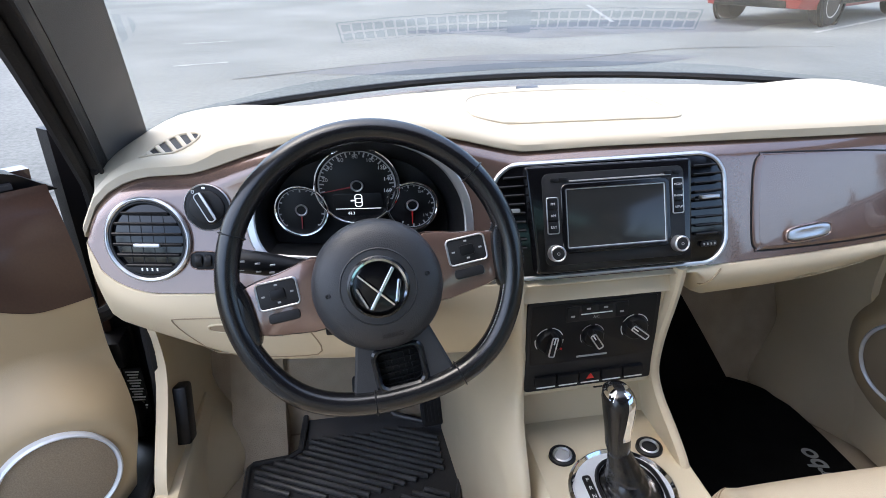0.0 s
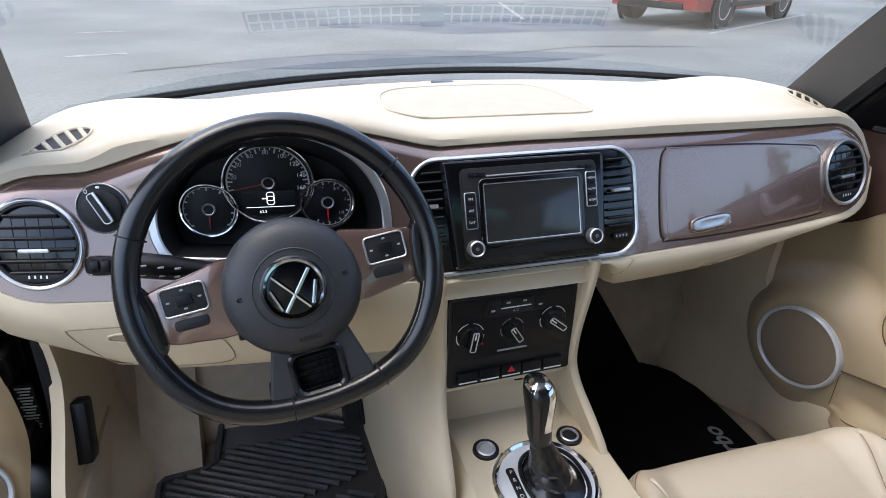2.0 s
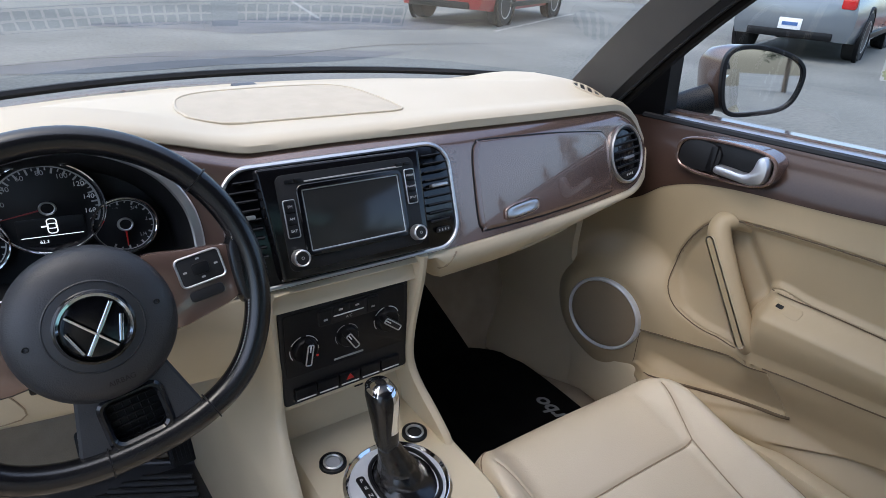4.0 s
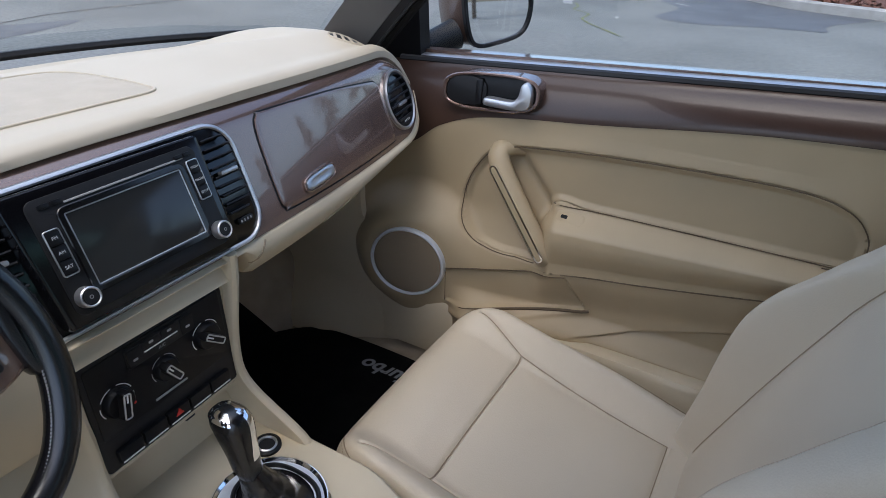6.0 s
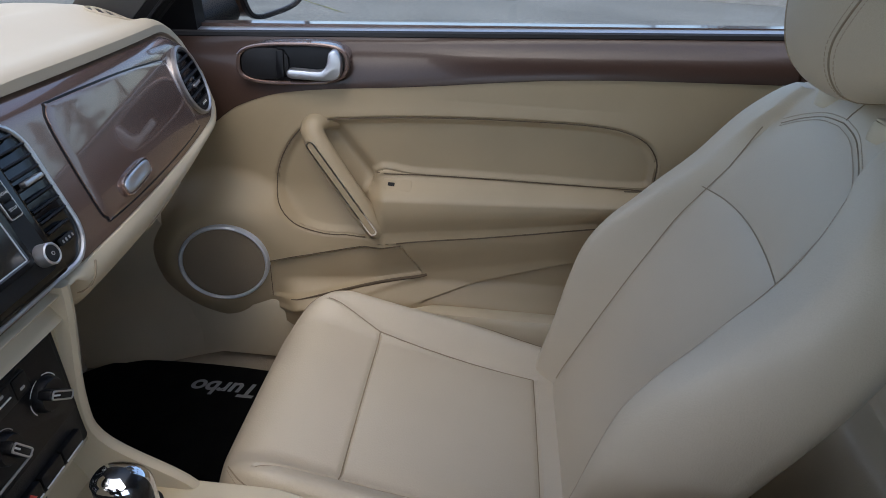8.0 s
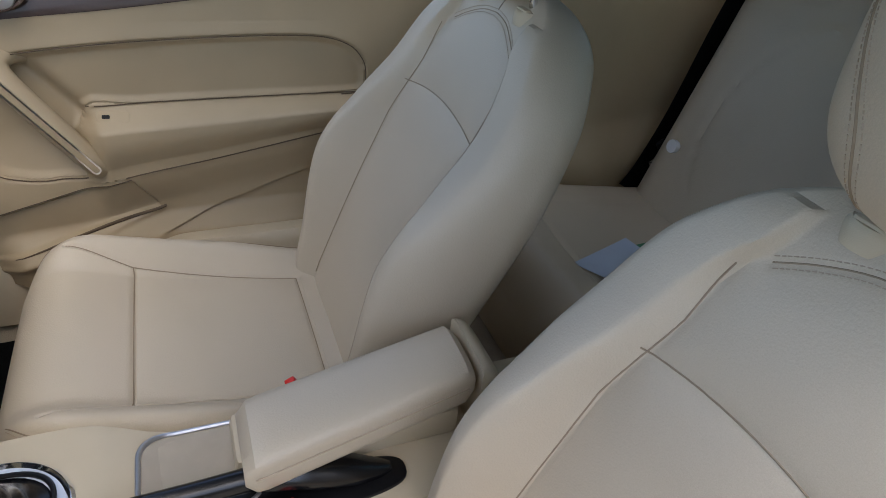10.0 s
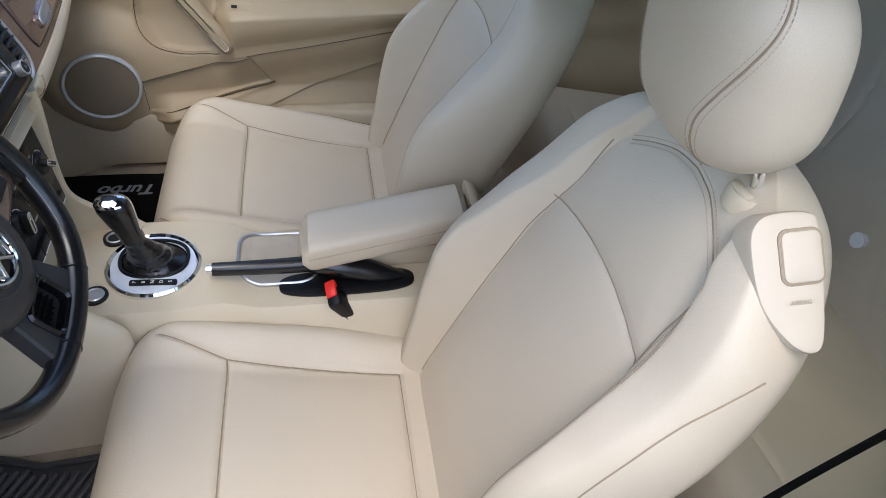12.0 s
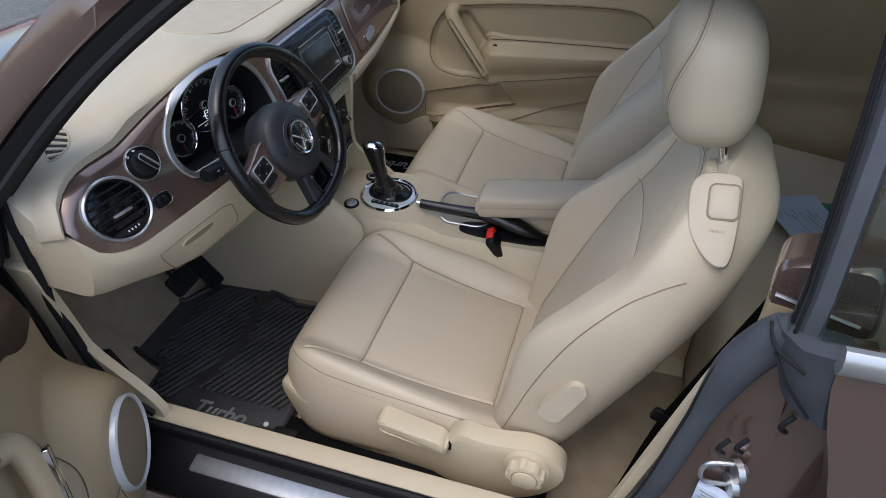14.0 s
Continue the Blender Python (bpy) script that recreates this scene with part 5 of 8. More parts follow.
# glossy brown box on the driver's side where the belt leaves the trim
gb = thing("belt_outlet_box", "glossy dark brown belt outlet box behind the door opening", "belt guide", (-0.68, -0.96, 0.95))
fgb = frame_of((-0.690, -0.972, 1.004), (-0.25, -0.95, 0.15), (0.05, 0.12, 1))
pr_ = smooth_poly([(-0.032, 0.030), (-0.012, 0.046), (0.03, 0.052), (0.07, 0.050), (0.078, 0.0), (0.07, -0.048), (0.0, -0.054), (-0.022, -0.040), (-0.036, -0.01)], 4)
loops = []
for w, s in ((-0.05, 1.0), (0.0, 1.0), (0.012, 0.97), (0.018, 0.90)):
    loops.append([fgb(u * s, v * s, w) for u, v in pr_])
bm = B()
loft(bm, loops)
part("shell", bm, BROWN, gb)
bm = B()
tube(bm, [fgb(u, -0.008 - 0.25 * u, 0.0185) for u in np.linspace(-0.028, 0.06, 10)], 0.0025, 6)
part("crease", bm, SILVER, gb)
bm = B()
loft(bm, [[(-0.640 - 0.03 * t, -0.948 - 0.004 * t, 0.985 - 0.085 * t), (-0.700 - 0.006 * t, -0.938 + 0.010 * t, 0.985 - 0.085 * t), (-0.712, -0.975, 0.985 - 0.085 * t), (-0.640, -0.985, 0.985 - 0.085 * t)] for t in [k / 8 for k in range(9)]])
part("lower_trim", bm, SHADED_CREAM, gb, "tan trim below the outlet")


# ---- dashboard fittings ----
def FHF(cx, cz):
    return lambda u, v, w=0.0: FH(cx + u, cz + v * 0.933, w)


def zpts(pts):
    """(x, z) outlines as (u, v) on the face."""
    return [(x, z / 0.933) for x, z in pts]


F0 = lambda u, v, w=0.0: FH(u, v * 0.933, w)

# gauge cluster
clu = thing("gauge_cluster", "black gauge cluster with three round dials and silver surround", "gauge cluster", (-0.352, 0.1, 0.86))
co = zpts(CLUSTER)
part("surround", band(B(), inset_pts(co, -0.004), inset_pts(co, 0.009), F0, -0.006, 0.005, 0.002), SILVER, clu, "satin silver arch round the dials")
bm = B()
lo = []
for w, d in ((0.002, 0.009), (-0.02, 0.014), (-0.045, 0.020), (-0.068, 0.022)):
    lo.append([bm.verts.new(F0(u, v, w)) for u, v in inset_pts(co, d)])
for a, b in zip(lo, lo[1:]):
    loop_faces(bm, a, b)
bm.faces.new(lo[-1])
part("housing", bm, BLACK_SOFT, clu, "black recessed gauge housing")


def dial(cx, cz, r, n0, n1, ticks, face_mat=GLOSS_BLACK):
    f = lambda u, v, w=0.0: F0(cx + u, cz / 0.933 + v, w - 0.043)
    d = part("dial", slab(B(), oval(r, r, 48), f, -0.004, 0.001, 0.001), BLACK, clu, "round black dial")
    part("chrome_ring", band(B(), oval(r + 0.0035, r + 0.0035, 56), oval(r, r, 56), f, -0.004, 0.007, 0.001), CHROME, d, "thin chrome ring")
    bm = B()
    for k in range(ticks):
        a = radians(lerp(n0, n1, k / (ticks - 1)))
        c, s = math.cos(a), math.sin(a)
        r0, r1, h = (r * 0.80, r * 0.92, 0.0011) if k % 2 == 0 else (r * 0.86, r * 0.92, 0.0007)
        q = [(c * r0 - s * h, s * r0 + c * h), (c * r0 + s * h, s * r0 - c * h), (c * r1 + s * h, s * r1 - c * h), (c * r1 - s * h, s * r1 + c * h)]
        bm.faces.new([bm.verts.new(f(u, v, 0.0016)) for u, v in q])
    tagged(part("scale", bm, GREY_MARK, d, "ring of white scale marks", flat=True), kind="stuff")
    bm = B()
    a0, a1 = radians(min(n0, n1)), radians(max(n0, n1))
    arc = [(r * 0.915 * math.cos(a), r * 0.93 * math.sin(a)) for a in np.linspace(a0, a1, 40)]
    arc2 = [(r * 0.955 * math.cos(a), r * 0.955 * math.sin(a)) for a in np.linspace(a0, a1, 40)]
    va, vb = [bm.verts.new(f(*p, 0.0016)) for p in arc], [bm.verts.new(f(*p, 0.0016)) for p in arc2]
    loop_faces(bm, va, vb, False)
    part("arc", bm, GREY_MARK, d, flat=True)
    part("hub", lathe(B(), [(0.0, 0.007), (0.006, 0.007), (0.0075, 0.005), (0.0078, 0.0)], f, 24), BLACK, d)
    part("hub_ring", lathe(B(), [(0.0066, 0.0072), (0.0078, 0.0078), (0.0092, 0.006), (0.0094, 0.0)], f, 24, lids=False), SILVER, d)
    return d, f


dm, fm_ = dial(-0.356, 0.962, 0.0575, 205, -25, 33)
dl, fl_ = dial(-0.437, 0.927, 0.0355, 225, -45, 17)
dr, fr_ = dial(-0.279, 0.930, 0.0345, 130, -120, 17)
# numerals to 100 in grey: the dial's dim side put into colour
for s, u, v in (("20", -0.044, 0.010), ("40", -0.036, 0.029), ("60", -0.020, 0.041), ("80", 0.0, 0.046), ("100", 0.021, 0.040), ("120", 0.036, 0.028), ("140", 0.044, 0.010), ("160", 0.043, -0.009)):
    text("numeral", s, fm_, u, v, 0.0085, WHITE_MARK if s in ("120", "140", "160") else GREY_MARK, dm, 0.0016)
for s, u, v in (("1/1", -0.008, 0.022), ("3/4", 0.013, 0.021), ("1/2", 0.022, 0.004), ("1/4", 0.018, -0.016)):
    text("numeral", s, fr_, u, v, 0.0066, GREY_MARK, dr, 0.0016)


def needle(d, f, a, l, m_):
    bm = B()
    c, s = math.cos(radians(a)), math.sin(radians(a))
    q = [(c * 0.006 - s * 0.0011, s * 0.006 + c * 0.0011), (c * 0.006 + s * 0.0011, s * 0.006 - c * 0.0011), (c * l + s * 0.0005, s * l - c * 0.0005), (c * l - s * 0.0005, s * l + c * 0.0005)]
    slab(bm, [q[0], q[3], q[2], q[1]][::-1], f, 0.003, 0.0045, 0.0002)
    part("needle", bm, m_, d, "red needle")


DIM_RED = mat("dim_red", (0.2, 0.02, 0.02), 0.5)
needle(dm, fm_, 192, 0.050, DIM_RED)
needle(dl, fl_, 268, 0.028, DIM_RED)
needle(dr, fr_, 268, 0.028, RED_MARK)
disp = part("display", slab(B(), rrect(0.070, 0.036, 0.003, 3, 0.0, -0.0305), fm_, 0.0, 0.0022, 0.0004), BLACK, dm, "small dark display with a car symbol")
bm = B()
band(bm, rrect(0.0110, 0.0205, 0.004, 4, 0.001, -0.0235), rrect(0.0085, 0.018, 0.003, 4, 0.001, -0.0235), fm_, 0.002, 0.003, 0.0002)
band(bm, rrect(0.0095, 0.0075, 0.002, 3, 0.001, -0.0235), rrect(0.0072, 0.0052, 0.001, 3, 0.001, -0.0235), fm_, 0.002, 0.003, 0.0002)
box(bm, fm_(-0.0072, -0.0235, 0.003), (0.006, 0.001, 0.0014), 0)
part("car_symbol", bm, LIT, disp)
part("display_line", slab(B(), rrect(0.064, 0.0009, 0.0003, 1, 0.0, -0.0365), fm_, 0.002, 0.003, 0.0002), LIT, disp)
text("reading", "62.3", fm_, -0.010, -0.0435, 0.0056, LIT, disp, 0.0026)


# round air vents
def round_vent(cx, cz, side):
    v = thing("round_air_vent", "round black air vent with silver ring in the dashboard", "air vent", FH(cx, cz), "round air vents")
    f = FHF(cx, cz)
    part("silver_ring", band(B(), oval(0.0595, 0.0595, 56), oval(0.0535, 0.0535, 56), f, -0.004, 0.009, 0.0025), SILVER, v, "satin silver ring")
    part("backing", slab(B(), oval(0.0545, 0.0545, 56), f, -0.003, 0.0015, 0.0005), GLOSS_BLACK, v)
    part("inner_ring", band(B(), oval(0.0537, 0.0537, 56), oval(0.0495, 0.0495, 56), f, 0.0, 0.006, 0.001), BLACK, v)
    for k in range(6):
        y = 0.036 - 0.0145 * k
        hw = math.sqrt(max(0, 0.049 ** 2 - y * y)) - 0.001
        bm = B()
        loft(bm, [[f(u, y + 0.0016, 0.0015), f(u, y + 0.0024, 0.007), f(u, y + 0.0008, 0.008), f(u, y - 0.002, 0.0065), f(u, y - 0.001, 0.0015)] for u in np.linspace(-hw, hw, 7)])
        part("slat", bm, BLACK, v)
    for u in (-0.024, -0.008, 0.008, 0.024):
        bm = B()
        loft(bm, [[f(u - 0.0006, y, 0.0005), f(u - 0.0004, y, 0.0019), f(u + 0.0004, y, 0.0019), f(u + 0.0006, y, 0.0005)] for y in (-0.033, 0.038)])
        part("vane", bm, BLACK, v)
    part("tab", slab(B(), rrect(0.037, 0.0055, 0.0022, 3, 0.0, -0.008), f, 0.003, 0.0115, 0.0012), SILVER, v, "silver slide tab")
    part("wheel_plate", slab(B(), smooth_poly([(-0.036, -0.0365), (-0.024, -0.0445), (0.0, -0.0487), (0.024, -0.0445), (0.036, -0.0365), (0.0, -0.0355)], 4), f, 0.001, 0.0065, 0.001), BLACK_SOFT, v)
    for k in range(4):
        part("tick", slab(B(), rrect(0.0022, 0.0042, 0.0006, 2, -0.0105 + 0.007 * k, -0.0415), f, 0.006, 0.0075, 0.0003), WHITE_MARK, v)
    return v


round_vent(-0.648, 0.890, -1)
round_vent(0.650, 0.888, 1)

# light switch and dimmer
sw = thing("light_switch", "round black rotary headlight switch with silver rim", "switch", FH(-0.562, 0.93))
f = FHF(-0.561, 0.9315)
part("plate", slab(B(), oval(0.0315, 0.0315, 48), f, -0.002, 0.004, 0.002), BLACK, sw)
part("rim", band(B(), oval(0.0325, 0.0325, 48), oval(0.0305, 0.0305, 48), f, -0.002, 0.005, 0.001), SILVER, sw)
part("knob", lathe(B(), [(0.0, 0.010), (0.020, 0.010), (0.0235, 0.008), (0.024, 0.003)], f, 40), BLACK_SOFT, sw)
ca, sa = math.cos(radians(-62)), math.sin(radians(-62))
fg = lambda u, v, w=0.0: f(u * ca - v * sa, u * sa + v * ca, w)
grip = part("grip", slab(B(), rrect(0.045, 0.014, 0.006), fg, 0.008, 0.021, 0.003), BLACK_SOFT, sw)
part("grip_outline", band(B(), rrect(0.043, 0.0125, 0.0055), rrect(0.040, 0.0095, 0.004), fg, 0.0195, 0.0218, 0.0005), SILVER, grip)
part("grip_edge", slab(B(), rrect(0.042, 0.0035, 0.0015, 3, 0, 0.0042), fg, 0.017, 0.0222, 0.0008), SILVER, grip)
part("symbol", band(B(), oval(0.0022, 0.0026, 16, -0.018, 0.0215), oval(0.0014, 0.0018, 16, -0.018, 0.0215), f, 0.003, 0.0046, 0.0002), WHITE_MARK, sw)
part("symbol", slab(B(), rrect(0.005, 0.003, 0.001, 2, -0.003, 0.027), f, 0.003, 0.0046, 0.0002), WHITE_MARK, sw)
dim = thing("dimmer_wheels", "small black dimmer panel with two thumb wheels", "switch", FH(-0.576, 0.862))
f2 = FHF(-0.572, 0.863)
part("plate", slab(B(), oval(0.0195, 0.0125, 32, p=3.4), f2, -0.002, 0.003, 0.001), BLACK, dim)
part("rim", band(B(), oval(0.0205, 0.0135, 32, p=3.4), oval(0.019, 0.012, 32, p=3.4), f2, -0.002, 0.0045, 0.0008), BROWN, dim)
for u in (-0.008, 0.005):
    bm = B()
    lathe(bm, [(0.0, -0.0045), (0.009, -0.0045), (0.0095, -0.003), (0.0095, 0.003), (0.009, 0.0045), (0.0, 0.0045)], frame_of(f2(u, 0, -0.001), Vector((0, 0, 1)), Vector((0, -1, 0.3))), 24)
    part("thumb_wheel", bm, BLACK_SOFT, dim)

# centre vents and radio
MIDO = rrect(0.350, 0.160, 0.040, 8, 0.004, 0.9005 / 0.933)
cv = thing("centre_vents", "black centre panel with upright slatted vents and silver trim line", "air vent", FH(0, 0.9))
part("trim_line", band(B(), inset_pts(MIDO, -0.0035), inset_pts(MIDO, 0.0025), F0, -0.003, 0.006, 0.0018), SILVER, cv, "satin silver trim line")
part("backing", slab(B(), inset_pts(MIDO, 0.0015), F0, -0.002, 0.003, 0.0005), GLOSS_BLACK, cv)
for s in (-1, 1):
    for k in range(9):
        z = 0.866 + 0.0116 * k
        x0, x1 = (0.127, 0.171) if s > 0 else (-0.163, -0.127)
        if k in (0, 8):
            x1 = x1 - 0.008 if s > 0 else x1
            x0 = x0 if s > 0 else x0 + 0.008
        bm = B()
        loft(bm, [[F0(u, z / 0.933 + 0.0012, 0.003), F0(u, z / 0.933 + 0.002, 0.009), F0(u, z / 0.933 + 0.0004, 0.010), F0(u, z / 0.933 - 0.0018, 0.0075), F0(u, z / 0.933 - 0.001, 0.003)] for u in (x0, x1)])
        part("slat", bm, BLACK, cv)
    xm = 0.150 * s
    part("tab", slab(B(), rrect(0.030, 0.0055, 0.002, 3, xm, 0.916 / 0.933), F0, 0.006, 0.014, 0.0012), SILVER, cv, "silver slide tab")
    part("wheel_slot", slab(B(), rrect(0.026, 0.008, 0.003, 3, xm, 0.8515 / 0.933), F0, 0.003, 0.006, 0.001), BLACK_SOFT, cv)
    for k in range(4):
        part("tick", slab(B(), rrect(0.0022, 0.0036, 0.0005, 1, xm - 0.0085 + 0.0057 * k, 0.8515 / 0.933), F0, 0.005, 0.0068, 0.0003), GREY_MARK, cv)
radio = thing("car_radio", "black touch-screen car radio with two silver-ringed knobs, switched off", "car radio", FH(0, 0.84))
RO = [(-0.1265, 0.9715), (-0.1175, 0.8315), (0.1145, 0.8315), (0.1175, 0.9700)]
RO = zpts(RO)
rr_ = []
for i in range(4):
    a, b, c = Vector(RO[i - 1]), Vector(RO[i]), Vector(RO[(i + 1) % 4])
    for k in range(4):
        t = k / 3
        p, q = b + (a - b).normalized() * 0.006, b + (c - b).normalized() * 0.006
        rr_.append(tuple((1 - t) ** 2 * p + 2 * t * (1 - t) * b + t * t * q))
part("bezel", slab(B(), rr_, F0, 0.0, 0.020, 0.004), GLOSS_BLACK, radio, "glossy black outer bezel")
face_o = rrect(0.208, 0.128, 0.010, 5, -0.001, 0.9015 / 0.933)
part("front", slab(B(), face_o, F0, 0.015, 0.0225, 0.001), BLACK_SOFT, radio, "satin black radio front")
scr_o = rrect(0.146, 0.083, 0.002, 3, 0.0, 0.902 / 0.933)
part("screen_frame", band(B(), inset_pts(scr_o, -0.007), scr_o, F0, 0.02, 0.0245, 0.001), GLOSS_BLACK, radio)
part("screen_edge", band(B(), inset_pts(scr_o, 0.0), inset_pts(scr_o, 0.0016), F0, 0.02, 0.0236, 0.0004), SILVER, radio)
part("screen", slab(B(), inset_pts(scr_o, 0.0014), F0, 0.02, 0.0228, 0.0003), SCREEN, radio, "dark blank touch screen")
part("disc_slot", slab(B(), rrect(0.150, 0.0022, 0.0008, 2, 0.008, 0.9505 / 0.933), F0, 0.02, 0.0236, 0.0003), GREY_MARK, radio)
for u in (-0.088, -0.075, 0.078, 0.091):
    part("key", slab(B(), rrect(0.011, 0.005, 0.001, 2, u, 0.953 / 0.933), F0, 0.02, 0.0242, 0.0005), BLACK, radio)
for x, zc, names in ((-0.0925, 0.907, ("FM", "AM", "SAT")), (0.0925, 0.922, ("MEDIA", "PHONE", "SETUP"))):
    oo = rrect(0.0175, 0.051, 0.003, 3, x, zc / 0.933)
    part("key_frame", band(B(), oo, inset_pts(oo, 0.0014), F0, 0.021, 0.0246, 0.0005), SILVER, radio)
    for k, nm in enumerate(names):
        v = zc / 0.933 + 0.016 - 0.016 * k
        key = part("key", slab(B(), rrect(0.0142, 0.0148, 0.001, 2, x, v), F0, 0.021, 0.0252, 0.0008), BLACK, radio)
        text("lettering", nm, F0, x, v, 0.0042 if len(nm) > 3 else 0.0052, WHITE_MARK, key, 0.0255)
for x in (-0.091, 0.091):
    f = lambda u, v, w=0.0, x=x: F0(x + u, 0.8585 / 0.933 + v, w + 0.021)
    kn = part("knob", lathe(B(), [(0.0, 0.0145), (0.0075, 0.0145), (0.0085, 0.0135), (0.0092, 0.012)], f, 32), BLACK_SOFT, radio)
    part("knob_ring", lathe(B(), [(0.0086, 0.0138), (0.0098, 0.0148), (0.0112, 0.0135), (0.0118, 0.0)], f, 32, lids=False), SILVER, kn, "satin silver knob ring")
    part("mark", band(B(), oval(0.0022, 0.0022, 16), oval(0.0014, 0.0014, 16), f, 0.0143, 0.0149, 0.0002), GREY_MARK, kn)

# glove box
gb = thing("glove_box", "glossy brown upper glove box lid with silver push latch", "glove box", FH(0.4, 0.84))
GO = [(0.223, 0.833), (0.588, 0.829), (0.596, 0.90), (0.584, 0.9405), (0.45, 0.961), (0.229, 0.9695)]
GO = zpts(smooth_poly([(0.224, 0.85), (0.230, 0.837), (0.245, 0.832), (0.40, 0.8285), (0.570, 0.8285), (0.584, 0.834), (0.590, 0.85), (0.592, 0.895), (0.587, 0.925), (0.575, 0.938), (0.555, 0.943),
                       (0.42, 0.9585), (0.26, 0.968), (0.241, 0.966), (0.231, 0.952), (0.226, 0.91)], 5))
part("gap", band(B(), inset_pts(GO, -0.0012), inset_pts(GO, 0.0012), F0, -0.002, 0.0008, 0.0002), BLACK, gb)
part("lid", slab(B(), inset_pts(GO, 0.0012), F0, -0.002, 0.0024, 0.0010, 14, 0.0), BROWN, gb, "glossy brown lid")
fh = lambda u, v, w=0.0: F0(0.322 + u, 0.8505 / 0.933 + v + 0.05 * u, w)
part("latch_rim", band(B(), oval(0.0425, 0.0135, 48, p=3.4), oval(0.039, 0.0105, 48, p=3.4), fh, 0.0, 0.0072, 0.0015), BROWN, gb)
part("latch", slab(B(), oval(0.0388, 0.0103, 48, p=3.4), fh, 0.0, 0.0085, 0.003, 3, -0.001), SILVER, gb, "satin silver push latch")
# lower glove box seam and pull
lg = thing("lower_glove_box", "cream lower glove box lid with moulded pull", "glove box", (0.4, 0.05, 0.74))


def LP(x, z, off=0.0):
    zl, ze = brown_low(x), min(low_edge(x), brown_low(x) - 0.02)
    t = (zl - 0.002 - z) / (zl - ze - 0.014)
    y = FS(x, zl).y - 0.002 - 0.010 * math.sin(math.pi * min(1, max(0, t) * 2.2) / 2) + 0.03 * t * t
    return Vector((x, y - off, z + 0.1 * off))


bm = B()
tube(bm, [LP(0.17 - 0.05 * k / 8, lerp(0.815, 0.762, k / 8), 0.0) for k in range(9)], 0.0016, 6)
part("seam", bm, SEAM, lg)
pull_o = smooth_poly([(0.33, 0.752), (0.335, 0.762), (0.37, 0.7645), (0.43, 0.769), (0.452, 0.772), (0.446, 0.765), (0.415, 0.757), (0.37, 0.751)][::-1], 4)
fL = lambda u, v, w=0.0: LP(u, v + 0.012, w)
part("pull", band(B(), pull_o, inset_pts(pull_o, 0.003), fL, -0.002, 0.003, 0.001), CREAM, lg)
# the hollow is a near-flat plate, its shade given as brown
part("pull_recess", slab(B(), inset_pts(pull_o, 0.0025), fL, -0.002, 0.0008, 0.0003), SEAM, lg)
# driver's side storage lid
ds = thing("storage_lid", "cream storage lid under the steering column", "storage lid", (-0.52, 0.05, 0.70))
SO = [(-0.63, 0.772), (-0.61, 0.783), (-0.50, 0.785), (-0.455, 0.78), (-0.44, 0.765), (-0.432, 0.705), (-0.56, 0.704), (-0.59, 0.708)]
so = smooth_poly(SO[::-1], 5)
f0 = lambda u, v, w=0.0: LP(u, v, w)
part("gap", band(B(), so, inset_pts(so, 0.002), f0, -0.002, 0.0012, 0.0004), SEAM, ds)
po = oval(0.042, 0.010, 28, -0.54, 0.765, p=3)
part("pull", band(B(), po, inset_pts(po, 0.003), f0, -0.002, 0.003, 0.001), CREAM, ds)
po2 = inset_pts(po, 0.0028)
# brown plate again for the shade in the pull's hollow
part("pull_recess", slab(B(), po2, f0, -0.002, 0.0006, 0.0002), SEAM, ds)


# loudspeaker lid and side window vents on the pad
def pad_z(x, y):
    pr = pad_profile(x)
    for (y0, z0), (y1, z1) in zip(pr[1:], pr[2:]):
        if y1 <= y <= y0:
            return z0 + (z1 - z0) * (y0 - y) / (y0 - y1 + 1e-9)
    return pr[23][1]


gr = thing("dashboard_speaker", "cream rounded speaker cover set into the dashboard top", "speaker cover", (0, 0.25, 1.0))
SG = smooth_poly([(-0.150, 0.162), (0.0, 0.150), (0.120, 0.147), (0.158, 0.155), (0.163, 0.180), (0.158, 0.24), (0.14, 0.315), (0.10, 0.348), (0.0, 0.358), (-0.10, 0.352), (-0.145, 0.325), (-0.163, 0.27), (-0.168, 0.195)], 5)
fpd = lambda u, v, w=0.0: Vector((u, v, pad_z(u, v) + w))
part("rim", band(B(), inset_pts(SG, -0.004), SG, fpd, -0.002, 0.003, 0.001), CREAM_TOP, gr)
part("cover", slab(B(), inset_pts(SG, -0.0005), fpd, -0.003, 0.0012, 0.0004, 12), CREAM_GRILLE, gr, "cloth-like perforated cover")
